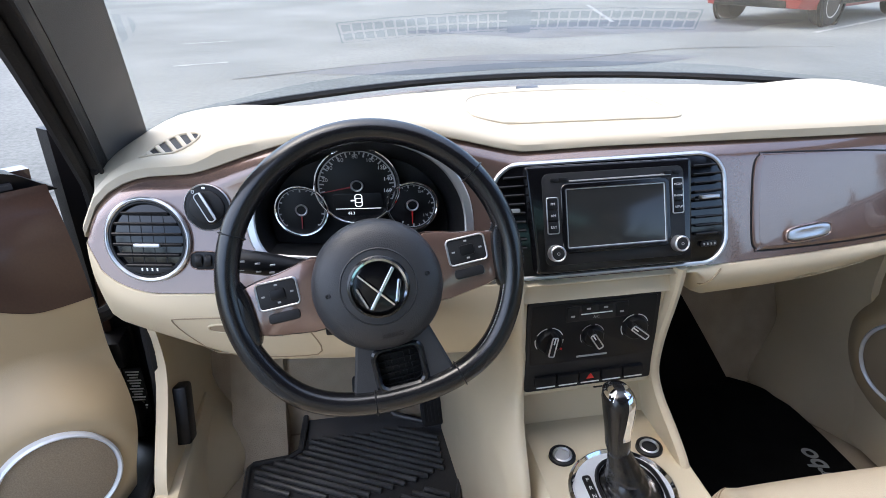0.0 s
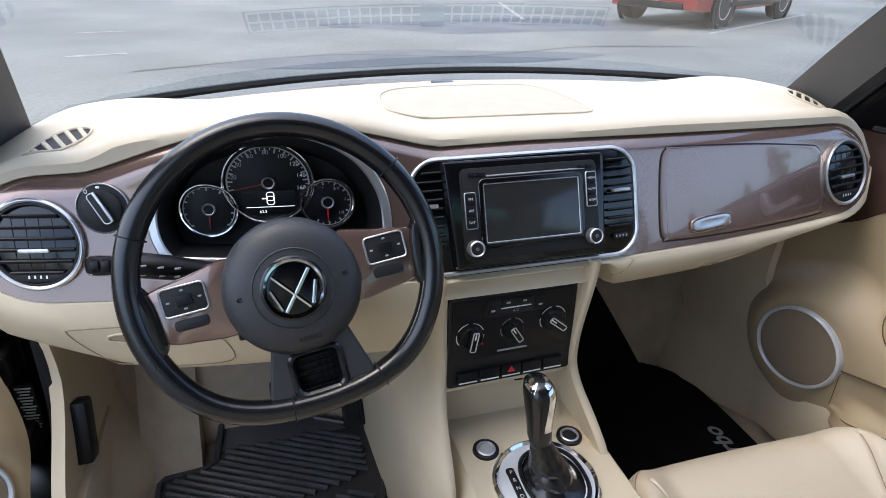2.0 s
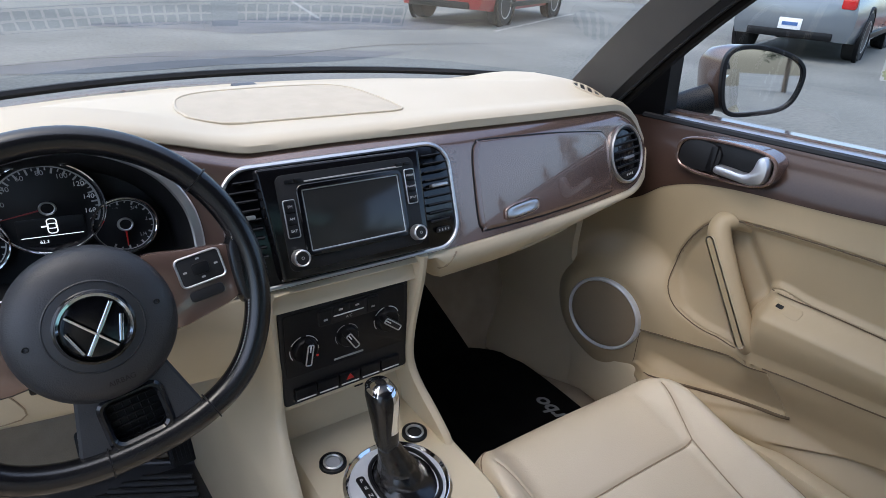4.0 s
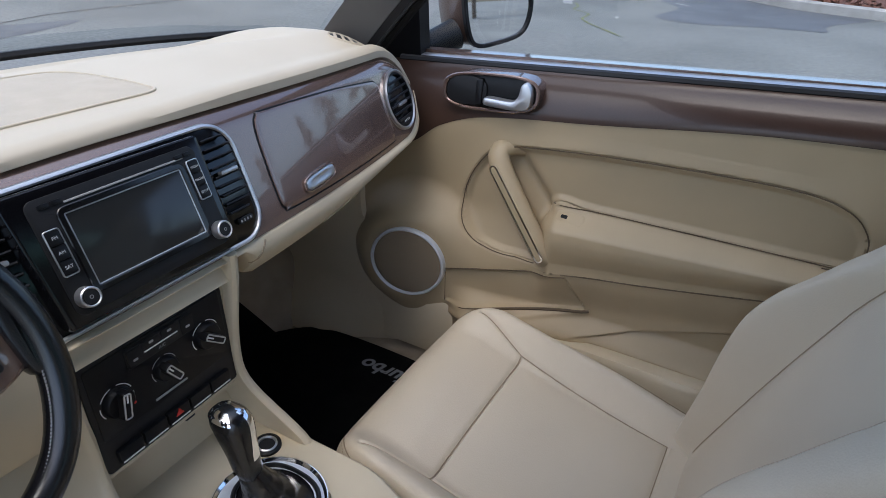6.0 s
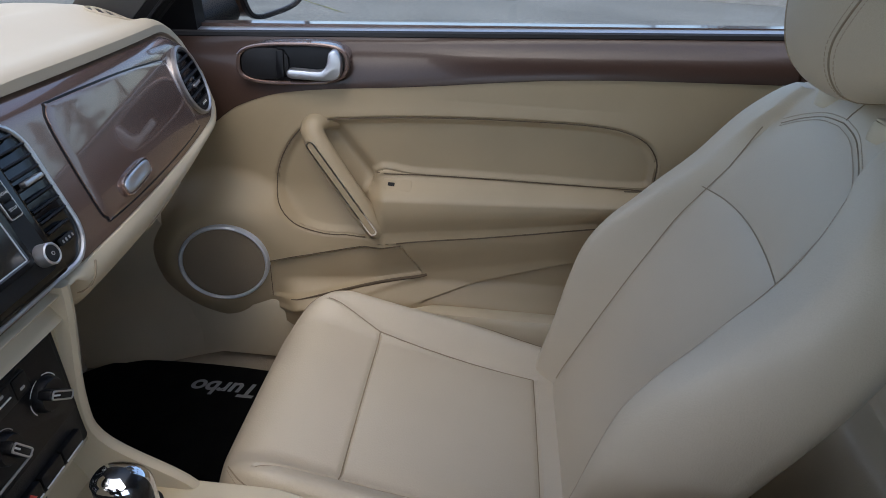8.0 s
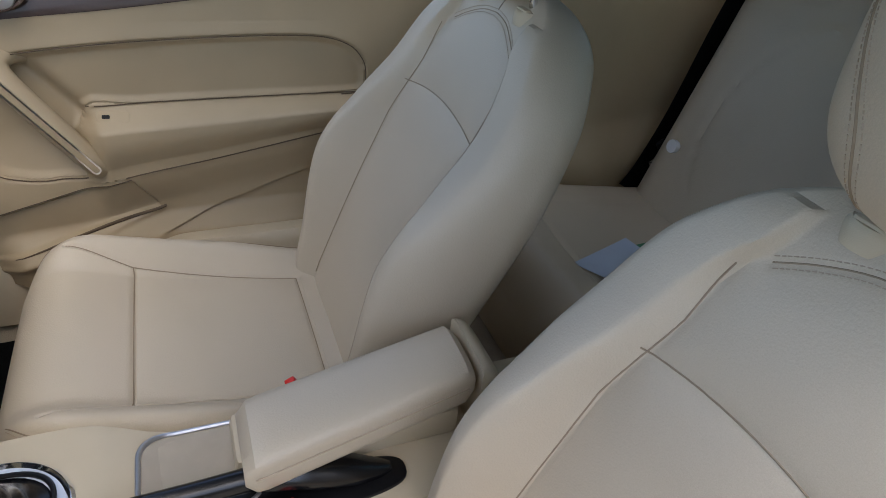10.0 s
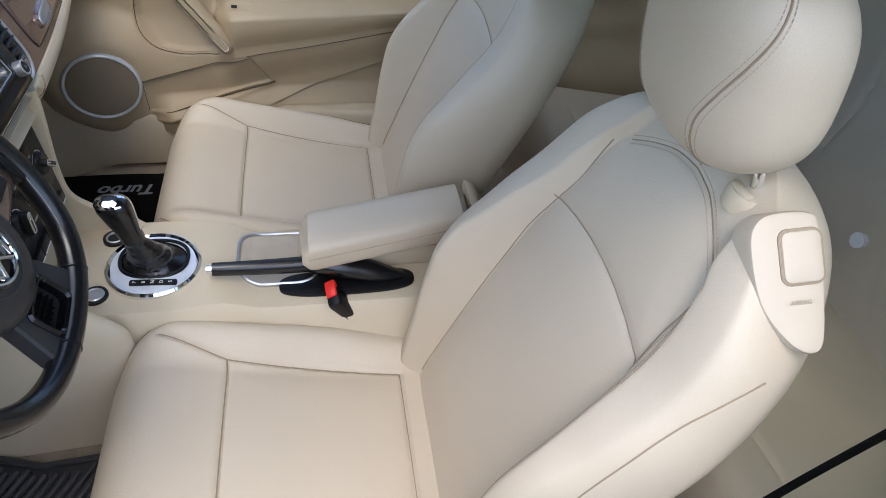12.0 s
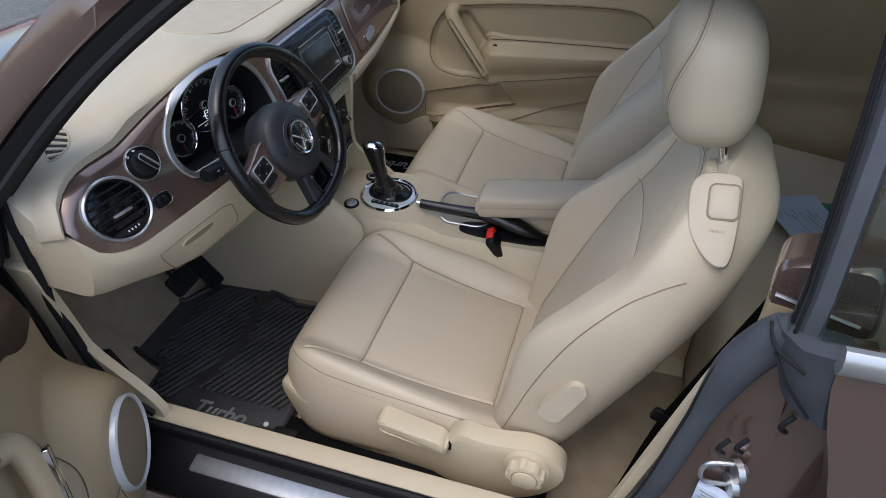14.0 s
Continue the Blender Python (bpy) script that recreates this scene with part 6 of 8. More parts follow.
for s in (-1, 1):
    dv = thing("side_window_vent", "oval slotted cream demister vent in the dashboard corner", "air vent", (s * 0.615, 0.16, 0.98), "demister vents")
    a = radians(35) * s
    cx, cy = (-0.622, 0.188) if s < 0 else (0.655, 0.200)
    fv = lambda u, v, w=0.0, a=a, cx=cx, cy=cy: fpd(cx + u * math.cos(a) + v * math.sin(a), cy - u * math.sin(a) + v * math.cos(a), w)
    oo = oval(0.047, 0.021, 40)
    part("rim", band(B(), oo, inset_pts(oo, 0.0035), fv, -0.004, 0.003, 0.0012), CREAM_TOP, dv)
    part("well", slab(B(), inset_pts(oo, 0.003), fv, -0.004, 0.0006, 0.0002, 4), BLACK_SOFT, dv)
    for k in range(5):
        u0 = -0.032 + 0.016 * k
        hv = 0.021 * math.sqrt(max(0.05, 1 - (u0 / 0.047) ** 2)) - 0.003
        part("bar", slab(B(), [(u0 - 0.004, -hv), (u0 + 0.0025, -hv), (u0 + 0.006, hv), (u0 - 0.0005, hv)], fv, -0.002, 0.0025, 0.001), CREAM_TOP, dv)

# ---- steering wheel details and column ----
for a0 in (196, -16):
    # brown lower spokes with keys
    bm = B()
    sg = -1 if a0 == 196 else 1
    pts = smooth_poly([(sg * 0.062, -0.050), (sg * 0.112, -0.050), (sg * 0.150, -0.040), (sg * 0.160, -0.006), (sg * 0.156, 0.016), (sg * 0.112, 0.026), (sg * 0.062, 0.034), (sg * 0.056, 0.0)], 4)
    slab(bm, pts if sg > 0 else pts[::-1], WF, -0.022, 0.001, 0.006, 4, 0.003)
    sp = part("spoke", bm, BROWN, steer, "glossy brown metallic spoke")
    ko = rrect(0.050, 0.034, 0.006, 4, sg * 0.116, 0.002)
    part("key_frame", band(B(), ko, inset_pts(ko, 0.0022), WF, -0.001, 0.0075, 0.001), SILVER, sp, "silver key frame")
    part("key_pad", slab(B(), inset_pts(ko, 0.002), WF, -0.001, 0.0060, 0.001), BLACK_SOFT, sp)
    part("key", slab(B(), rrect(0.018, 0.013, 0.003, 3, sg * 0.116, 0.002), WF, 0.004, 0.0085, 0.001), BLACK, sp)
    for du, dv_ in ((-0.017, 0.001), (0.017, 0.001), (0, 0.012), (0, -0.009)):
        part("key_mark", slab(B(), rrect(0.004, 0.0022, 0.0006, 2, sg * 0.116 + du, dv_ + 0.001), WF, 0.004, 0.0066, 0.0003), GREY_MARK, sp)
    part("lower_key", slab(B(), rrect(0.037, 0.012, 0.004, 4, sg * 0.114, -0.026), WF, -0.001, 0.0065, 0.0015), BLACK_SOFT, sp)
    bm = B()
    pts = smooth_poly([(sg * 0.148, -0.052), (sg * 0.172, -0.05), (sg * 0.176, 0.0), (sg * 0.170, 0.045), (sg * 0.160, 0.03), (sg * 0.150, 0.012), (sg * 0.146, -0.02)], 4)
    slab(bm, pts if sg > 0 else pts[::-1], WF, -0.012, 0.010, 0.006)
    part("spoke_end", bm, BLACK_LEATHER, steer)
# bottom spoke with its window
bm = B()
def flare(u, v):
    t = step(-0.095, -0.162, v)
    return (u * (1 + 0.55 * t * t), v)


so, si = rrect(0.090, 0.100, 0.010, 8, 0.005, -0.114), rrect(0.052, 0.044, 0.008, 8, 0.005, -0.119)
band(bm, [flare(u, v) for u, v in so], si, WF, -0.018, 0.004, 0.003)
bs_ = part("bottom_spoke", bm, AIRBAG_SKIN, steer, "black lower spoke with an open window")
wr = [rrect(0.050 + 2 * d, 0.042 + 2 * d, 0.008 + d * 0.6, 8, 0.005, -0.119) for d in (0.008, 0.0)]
part("window_rim", band(B(), wr[0], wr[1], WF, -0.006, 0.0085, 0.003), GLOSS_BLACK, bs_, "glossy black window rim")
part("mesh_back", slab(B(), rrect(0.056, 0.048, 0.008, 5, 0.005, -0.119), WF, -0.022, -0.0165, 0.001), BLACK, bs_)
for k in range(5):
    part("mesh_bar", slab(B(), rrect(0.0016, 0.046, 0.0005, 1, -0.011 + 0.008 * k, -0.119), WF, -0.016, -0.013, 0.0004), BLACK, bs_)
    part("mesh_bar", slab(B(), rrect(0.054, 0.0016, 0.0005, 1, 0.005, -0.135 + 0.008 * k), WF, -0.014, -0.011, 0.0004), BLACK, bs_)
for a in (33, 152, 259, 296):
    u, v = rim_uv(a)
    bm = B()
    u2, v2 = rim_uv(a + 0.6)
    c = WF(u, v)
    t = (WF(u2, v2) - c).normalized()
    nw = (WF(0, 0, 1) - WF(0, 0, 0)).normalized()
    fr2 = frame_of(c, t.cross(nw), nw)
    lathe(bm, [(0.0158, -0.0009), (0.0168, -0.0005), (0.0168, 0.0005), (0.0158, 0.0009)], fr2, 24)
    part("rim_joint", bm, BLACK, steer)
bm = B()
for a in np.linspace(-60, 8, 60):
    u, v = rim_uv(a, 0.160)
    box(bm, WF(u, v, 0.0085), (0.0022, 0.001, 0.0022), 0)
tagged(part("stitching", bm, GREY_MARK, steer, "row of grey stitches inside the rim"), kind="stuff")
em = part("emblem_disc", lathe(B(), [(0.0, 0.0285), (0.026, 0.0280), (0.0345, 0.0268), (0.0385, 0.0235), (0.0385, 0.02)], WH, 48), GLOSS_BLACK, steer)
part("emblem_groove", lathe(B(), [(0.0440, 0.0238), (0.0452, 0.0252), (0.0466, 0.0236)], WH, 56, lids=False), AIRBAG_SKIN, steer)
part("emblem_ring", lathe(B(), [(0.0298, 0.0272), (0.0308, 0.0312), (0.0335, 0.0316), (0.0350, 0.0265)], WH, 56, lids=False), CHROME, em, "chrome emblem ring")
for (u0, v0), (u1, v1) in (((-0.021, 0.019), (0.014, -0.024)), ((0.021, 0.019), (-0.014, -0.024)), ((-0.0255, 0.004), (-0.017, -0.021)), ((0.0255, 0.004), (0.017, -0.021))):
    d = Vector((u1 - u0, v1 - v0)).normalized() * 0.0021
    q = [(u0 - d.y, v0 + d.x), (u0 + d.y, v0 - d.x), (u1 + d.y, v1 - d.x), (u1 - d.y, v1 + d.x)]
    part("emblem_bar", slab(B(), q, WH, 0.027, 0.0318, 0.0008), CHROME, em)
text("lettering", "AIRBAG", WH, 0.004, -0.060, 0.0075, BLACK, steer, 0.0222)
for u in (-0.060, 0.060):
    part("horn_mark", band(B(), oval(0.0032, 0.0028, 14, u, 0.002), oval(0.0022, 0.0018, 14, u, 0.002), WH, 0.018, 0.0224, 0.0003), BLACK, steer)

colm = thing("steering_column", "black steering column shroud with indicator stalk", "steering column", (-0.345, 0.02, 0.83))
bm = B()
loops = []
cdir = (WF(0, 0, -1) - WF(0, 0, 0))
for d, a, b, dz in ((0.035, 0.055, 0.055, -0.012), (0.06, 0.068, 0.062, -0.02), (0.11, 0.075, 0.070, -0.03), (0.16, 0.078, 0.075, -0.035), (0.22, 0.07, 0.07, -0.04)):
    c = WC + cdir * d + Vector((0, 0, dz))
    loops.append([c + Vector((u, 0, v)) for u, v in oval(a, b, 28, p=3)])
loft(bm, loops)
part("shroud", bm, BLACK, colm)
bm = B()
sroot = Vector((-0.400, -0.010, 0.868))
pth = [sroot, sroot + Vector((-0.040, -0.002, 0.008)), sroot + Vector((-0.080, -0.005, 0.018)), sroot + Vector((-0.118, -0.007, 0.028)), sroot + Vector((-0.124, -0.007, 0.0295))]
tube(bm, pth, [0.011, 0.013, 0.018, 0.0185, 0.014], 14, squash=(1, 0.8))
stalk = part("indicator_stalk", bm, BLACK, colm, "black indicator stalk with white symbols")
for du, dv in ((-0.070, 0.007), (-0.088, 0.006), (-0.106, 0.006), (-0.088, -0.005), (-0.072, -0.004), (-0.108, -0.006)):
    bm = B()
    box(bm, sroot + Vector((du, -0.0225, 0.25 * -du + dv)), (0.0065, 0.0025, 0.0022), 0.0004, None, 1)
    part("symbol", bm, GREY_MARK, stalk)
bm = B()
sr = WC + cdir * 0.07 + Vector((0.06, 0, 0.0))
tube(bm, [sr, sr + Vector((0.04, -0.005, -0.002)), sr + Vector((0.085, -0.012, 0.0))], [0.010, 0.011, 0.012], 12)
part("wiper_stalk", bm, BLACK, colm)
bm = B()
box(bm, (-0.395, -0.005, 0.795), (0.030, 0.022, 0.042), 0.006)
box(bm, (-0.40, -0.018, 0.778), (0.028, 0.010, 0.012), 0.003)
part("tilt_lever", bm, BLACK, colm, "black column adjustment lever")

# ---- heater panel ----
hp = thing("heater_panel", "black heater panel with three rotary knobs and a row of keys", "heater controls", (-0.009, 0.0, 0.64))
fc0 = frame_of((-0.0195, -0.004, 0.7055), (1, 0.03, 0), (0, 0.03, 1))
fc = lambda u, v, w=0.0: fc0(u * 1.075, v * 1.055, w)
part("front", slab(B(), rrect(0.196, 0.150, 0.006), fc, -0.02, 0.004, 0.002), BLACK_SOFT, hp, "satin black panel")
bz = rrect(0.210, 0.164, 0.010, 5)
part("bezel", band(B(), bz, inset_pts(bz, 0.0075), fc, -0.030, 0.0025, 0.002), CREAM, hp, "cream frame round the panel")
part("inner_step", slab(B(), rrect(0.184, 0.098, 0.004, 4, 0, 0.020), fc, 0.003, 0.0055, 0.001), BLACK, hp)
for cx, cy, r, ang_ in ((-0.0655, 0.012, 0.0215, 80), (-0.002, 0.013, 0.0185, 122), (0.0615, 0.019, 0.0215, 140)):
    f = lambda u, v, w=0.0, cx=cx, cy=cy: fc(cx + u, cy + v, w + 0.005)
    kn = part("knob", lathe(B(), [(0.0, 0.010), (r * 0.72, 0.010), (r * 0.80, 0.008), (r * 0.86, 0.0)], f, 36), BLACK, hp, "round black rotary knob")
    bm = B()
    for a0, a1 in ((150, 100), (80, 20), (0, -60), (215, 170)):
        arc = [(r * 0.98 * math.cos(radians(a)), r * 0.98 * math.sin(radians(a))) for a in np.linspace(a0, a1, 10)]
        ar2 = [(u * 0.94, v * 0.94) for u, v in arc]
        va, vb = [bm.verts.new(f(*p, 0.0009)) for p in arc], [bm.verts.new(f(*p, 0.0009)) for p in ar2]
        loop_faces(bm, va, vb, False)
    part("scale", bm, WHITE_MARK if r > 0.02 else GREY_MARK, hp, flat=True)
    c_, s_ = math.cos(radians(ang_)), math.sin(radians(ang_))
    fgk = lambda u, v, w=0.0, f=f, c_=c_, s_=s_: f(u * c_ - v * s_, u * s_ + v * c_, w)
    g_ = part("grip", slab(B(), rrect(r * 1.62, 0.0105, 0.003), fgk, 0.006, 0.020, 0.002), BLACK, kn)
    go = rrect(r * 1.50, 0.0095, 0.003)
    part("grip_frame", band(B(), go, inset_pts(go, 0.0018), fgk, 0.018, 0.0212, 0.0006), SILVER, g_, "bright outline on the grip")
    part("pointer", slab(B(), rrect(r * 0.5, 0.0018, 0.0006, 2, r * 0.45, 0), fgk, 0.0195, 0.0208, 0.0003), WHITE_MARK, g_)
part("dot", slab(B(), oval(0.0018, 0.0018, 12, -0.047, -0.004), fc, 0.005, 0.0062, 0.0002), RED_MARK, hp)
part("key_block", slab(B(), rrect(0.092, 0.026, 0.004, 4, 0.002, 0.052), fc, 0.004, 0.0075, 0.001), BLACK_SOFT, hp)
for u, w_ in ((-0.034, 0.018), (-0.0115, 0.022), (0.0135, 0.022), (0.038, 0.018)):
    k_ = part("key", slab(B(), rrect(w_, 0.022 if abs(u) > 0.03 else 0.010, 0.001, 2, u, 0.052 if abs(u) > 0.03 else 0.059), fc, 0.006, 0.0088, 0.0006), BLACK, hp)
    part("symbol", slab(B(), rrect(0.006, 0.003, 0.001, 2, u, 0.049 if abs(u) > 0.03 else 0.059), fc, 0.008, 0.0093, 0.0002), GREY_MARK, k_)
part("bright_line", slab(B(), rrect(0.046, 0.0014, 0.0005, 1, 0.001, 0.0505), fc, 0.007, 0.0088, 0.0003), WHITE_MARK, hp)
text("lettering", "A/C", fc, 0.001, 0.0445, 0.006, GREY_MARK, hp, 0.0082)
part("print_bar", slab(B(), rrect(0.046, 0.003, 0.0005, 1, 0.0, -0.021), fc, 0.005, 0.0062, 0.0002), GREY_MARK, hp)
for k in range(5):
    u = -0.068 + 0.0335 * k
    hk = part("key", slab(B(), rrect(0.0315, 0.019, 0.0015, 2, u, -0.0575), fc, 0.003, 0.0105, 0.0012), BLACK, hp, "black switch key with bright lower edge")
    part("key_edge", slab(B(), rrect(0.028, 0.002, 0.0005, 1, u, -0.0645), fc, 0.009, 0.0113, 0.0003), WHITE_MARK, hk)
    if k == 2:
        part("triangle", slab(B(), [(u - 0.006, -0.0585), (u + 0.006, -0.0585), (u, -0.049)], fc, 0.009, 0.0115, 0.0003), RED_MARK, hk, "red hazard triangle")
bm = B()
box(bm, (0.0, 0.0, 0.625), (0.016, 0.012, 0.022), 0.002)
solo("socket_holder", bm, BLACK, "small black socket under the heater panel", "socket")

# egg-crate defroster outlet along the foot of the windscreen, behind the pad
dfr = thing("defroster_grille", "dark egg-crate defroster grille at the windscreen foot", "air vent", (0, 0.56, 0.97))
bm = B()
DY = lambda x: 0.436 - 0.5 * x * x
for r in range(3):
    tube(bm, [(x, DY(x) + 0.016 * r, pad_z(x, DY(x) + 0.016 * r) + 0.0015) for x in np.linspace(-0.33, 0.33, 24)], 0.0018, 4)
for k in range(35):
    x = lerp(-0.33, 0.33, k / 34)
    if abs(x) > 0.03:
        tube(bm, [(x, DY(x), pad_z(x, DY(x)) + 0.0015), (x, DY(x) + 0.032, pad_z(x, DY(x) + 0.032) + 0.0015)], 0.0020, 4)
part("lattice", bm, CREAM_TOP, dfr)
bm = B()
sheet(bm, lambda u, v: (lerp(-0.335, 0.335, u), DY(lerp(-0.335, 0.335, u)) - 0.003 + 0.038 * v, pad_z(lerp(-0.335, 0.335, u), DY(lerp(-0.335, 0.335, u)) - 0.003 + 0.038 * v) + 0.0008), 40, 6, 0.0005)
part("duct", bm, BLACK, dfr)
bm = B()
box(bm, (0.0, DY(0) + 0.016, pad_z(0, DY(0) + 0.016) + 0.006), (0.045, 0.040, 0.008), 0.003)
part("light_sensor", bm, SEAL, dfr, "small blue-grey sensor cover")

# ---- gear selector ----
gs = thing("gear_selector", "automatic gear lever with black boot on a round silver plate", "gear lever", (-0.008, -0.145, 0.533))
fgp = frame_of((-0.008, -0.145, 0.533), (1, 0, 0), (0, 1, 0.06))
part("plate_rim", band(B(), oval(0.080, 0.080, 64), oval(0.071, 0.071, 64), fgp, -0.004, 0.009, 0.004), CHROME, gs, "polished chrome ring")
part("plate", slab(B(), oval(0.0715, 0.0715, 64), fgp, -0.004, 0.005, 0.001, 6, 0.003), SILVER_PLATE, gs, "brushed silver plate")
part("boot_frame", band(B(), oval(0.050, 0.060, 40, 0.012, 0.0, p=2.4), oval(0.044, 0.054, 40, 0.012, 0.0, p=2.4), fgp, 0.003, 0.0105, 0.002), BLACK, gs)
bm = B()
loops = []
for k in range(14):
    t = k / 13
    a, b = lerp(0.046, 0.014, t ** 0.55), lerp(0.056, 0.017, t ** 0.5)
    wob = 0.003 * math.sin(9 * t * math.pi) * (1 - t)
    cx, cy = lerp(0.010, -0.012, t), lerp(0.0, 0.018, t)
    loops.append([fgp(cx + (a + wob * math.sin(5 * q)) * math.cos(q), cy + (b + wob) * math.sin(q), 0.006 + 0.072 * t) for q in [2 * math.pi * j / 28 for j in range(28)]])
loft(bm, loops)
part("boot", bm, BLACK_LEATHER, gs, "folded black leather boot")
bm = B()
top = Vector((-0.024, -0.114, 0.704))
lowp = Vector((-0.021, -0.134, 0.604))
ax = (top - lowp)
KNOB = [(0.0, 0.0135, 0.0155), (0.12, 0.0165, 0.0185), (0.35, 0.0172, 0.0195), (0.6, 0.0195, 0.0235), (0.82, 0.0212, 0.0262), (0.93, 0.0195, 0.0245), (0.99, 0.0145, 0.019), (1.02, 0.007, 0.010)]
loops = []
for t, a, b in KNOB:
    c = lowp + ax * t
    loops.append([c + Vector((u, v - 0.004 * t, 0)) for u, v in oval(a, b, 36, p=2.5)])
loft(bm, loops)
kn = part("knob", bm, BLACK_LEATHER, gs, "black gear knob")
ka, kb = curve([(t, a) for t, a, b in KNOB]), curve([(t, b) for t, a, b in KNOB])


def knob_pt(t, deg, k=1.04):
    """A point on the knob's skin at height t and bearing deg."""
    c_, s_ = math.cos(radians(deg)), math.sin(radians(deg))
    a, b = ka(t) * k, kb(t) * k
    return lowp + ax * t + Vector((a * math.copysign(abs(c_) ** 0.8, c_), b * math.copysign(abs(s_) ** 0.8, s_) - 0.004 * t, 0))


bm = B()
sheet(bm, lambda u, v: knob_pt(lerp(0.30, 1.012, v), lerp(-92, -38, u) + 10 * v), 8, 24, 0.002)
part("knob_inlay", bm, CHROME, kn, "bright metal inlay on the knob")
bm = B()
sheet(bm, lambda u, v: knob_pt(lerp(0.935, 1.02, v), lerp(-60, 225, u), 1.035), 28, 6, 0.002)
part("knob_cap", bm, CHROME, kn, "chrome cap")
part("gate_strip", slab(B(), rrect(0.013, 0.078, 0.004, 4, -0.047, -0.006), fgp, 0.004, 0.0085, 0.001), BLACK, gs, "black strip with gear letters")
for k, ch in enumerate(("P", "R", "N", "D", "S")):
    text("letter", ch, fgp, -0.047, 0.024 - 0.0145 * k, 0.009, WHITE_MARK, gs, 0.0088)

for nm, x, y, lb in (("start_button", -0.072, -0.060, "round start button with silver rim on the console"), ("power_socket", 0.069, -0.066, "round socket with silver rim on the console")):
    b_ = thing(nm, lb, "button" if x < 0 else "socket", (x, y, 0.534))
    f = frame_of((x, y, 0.533), (1, 0, 0), (0, 1, 0.05))
    part("rim", lathe(B(), [(0.0150, 0.004), (0.0165, 0.0055), (0.0205, 0.004), (0.021, -0.002), (0.0150, -0.002)], f, 36, lids=False), BLACK, b_)
    part("silver_ring", lathe(B(), [(0.0118, 0.0045), (0.0130, 0.006), (0.0152, 0.005), (0.0152, 0.0), (0.0118, 0.0)], f, 36, lids=False), SILVER, b_)
    part("cap", lathe(B(), [(0.0, 0.0035 if x < 0 else 0.0005), (0.011, 0.0035 if x < 0 else 0.0005), (0.012, 0.002)], f, 32), BLACK_SOFT if x > 0 else GREY_MARK, b_)

# ---- hand brake, cup holder, arm rest, buckle ----
hb = thing("hand_brake", "black hand brake lever with silver button lying down", "hand brake", (-0.04, -0.45, 0.51))
bm = B()
pth = smooth_poly([(-0.042, -0.250, 0.549), (-0.042, -0.30, 0.547), (-0.041, -0.37, 0.545), (-0.040, -0.43, 0.545)], 4, False)
tube(bm, pth, [0.0115 + 0.004 * k / len(pth) for k in range(len(pth))], 12, squash=(1.0, 1.1))
part("grip", bm, BLACK_LEATHER, hb)
bm = B()
tube(bm, [(-0.042, -0.240, 0.5495), (-0.042, -0.254, 0.549)], 0.0085, 14)
part("button", bm, CHROME, hb, "chrome release button")
bm = B()
pth = smooth_poly([(-0.040, -0.425, 0.546), (-0.041, -0.46, 0.543), (-0.043, -0.51, 0.527), (-0.045, -0.56, 0.510), (-0.045, -0.59, 0.503)], 4, False)
tube(bm, pth, [0.018, 0.020, 0.021, 0.022, 0.023, 0.023, 0.023, 0.022, 0.022, 0.021, 0.02, 0.018, 0.016, 0.014, 0.012, 0.010, 0.008][:len(pth)], 12, squash=(1.15, 0.9))
part("sleeve", bm, BLACK_LEATHER, hb, "black leather sleeve")
bm = B()
slab(bm, oval(0.030, 0.125, 40, -0.052, -0.485, p=3), lambda u, v, w=0.0: Vector((u, v, 0.503 + w)), -0.004, 0.003, 0.001)
part("tray", bm, BLACK, hb)

cu = thing("cup_holder", "cup holder in the console with a bright trim rail", "cup holder", (0.04, -0.36, 0.50))
CO = rrect(0.140, 0.155, 0.045, 8, 0.020, -0.362)
part("trim_rail", band(B(), CO, inset_pts(CO, 0.006), lambda u, v, w=0.0: Vector((u, v, tunnel(v)[1] + 0.004 + w)), -0.01, 0.004, 0.002), SILVER, cu, "satin silver rail")
part("well", slab(B(), inset_pts(CO, 0.005), lambda u, v, w=0.0: Vector((u, v, tunnel(v)[1] + 0.003 + w)), -0.004, 0.0005, 0.0003, 6), CREAM_GRILLE, cu)

ar = thing("arm_rest", "padded beige leather arm rest lid on the centre console", "arm rest", (0.02, -0.56, 0.50))
bm = B()
loops = []
for k in range(25):
    t = k / 24
    y = lerp(-0.408, -0.712, t)
    cx = lerp(-0.027, 0.026, t)
    e = math.sqrt(max(0, 1 - max(0, (0.08 - t) / 0.08) ** 2)) * math.sqrt(max(0, 1 - max(0, (t - 0.95) / 0.052) ** 2))
    zc, hh, hw = 0.586 + 0.012 * t, 0.033 * (0.45 + 0.55 * e), 0.054 * (0.86 + 0.14 * e)
    loops.append([(cx + u, y, zc + v + (0.0035 * (1 - (u / hw) ** 2) if v > 0 else 0)) for u, v in oval(hw, hh, 44, p=4.5)])
loft(bm, loops)
part("lid", bm, LEATHER, ar, "stitched beige leather lid")
bm = B()
tube(bm, [(lerp(-0.025, 0.024, t) - 0.0545, lerp(-0.42, -0.70, t), 0.592 + 0.012 * t) for t in [k / 20 for k in range(21)]], 0.0012, 5)
part("stitch_line", bm, THREAD, ar)
bm = B()
loops = []
for k in range(13):
    t = k / 12
    y = lerp(-0.722, -0.80, t)
    q = math.sqrt(max(0, 1 - t * t * 0.96))
    loops.append([(0.034 + u, y, 0.30 + (0.325) * 1.0 * q * (0.5 + v)) for u, v in rrect(0.115, 1.0, 0.03, 4)])
loft(bm, loops)
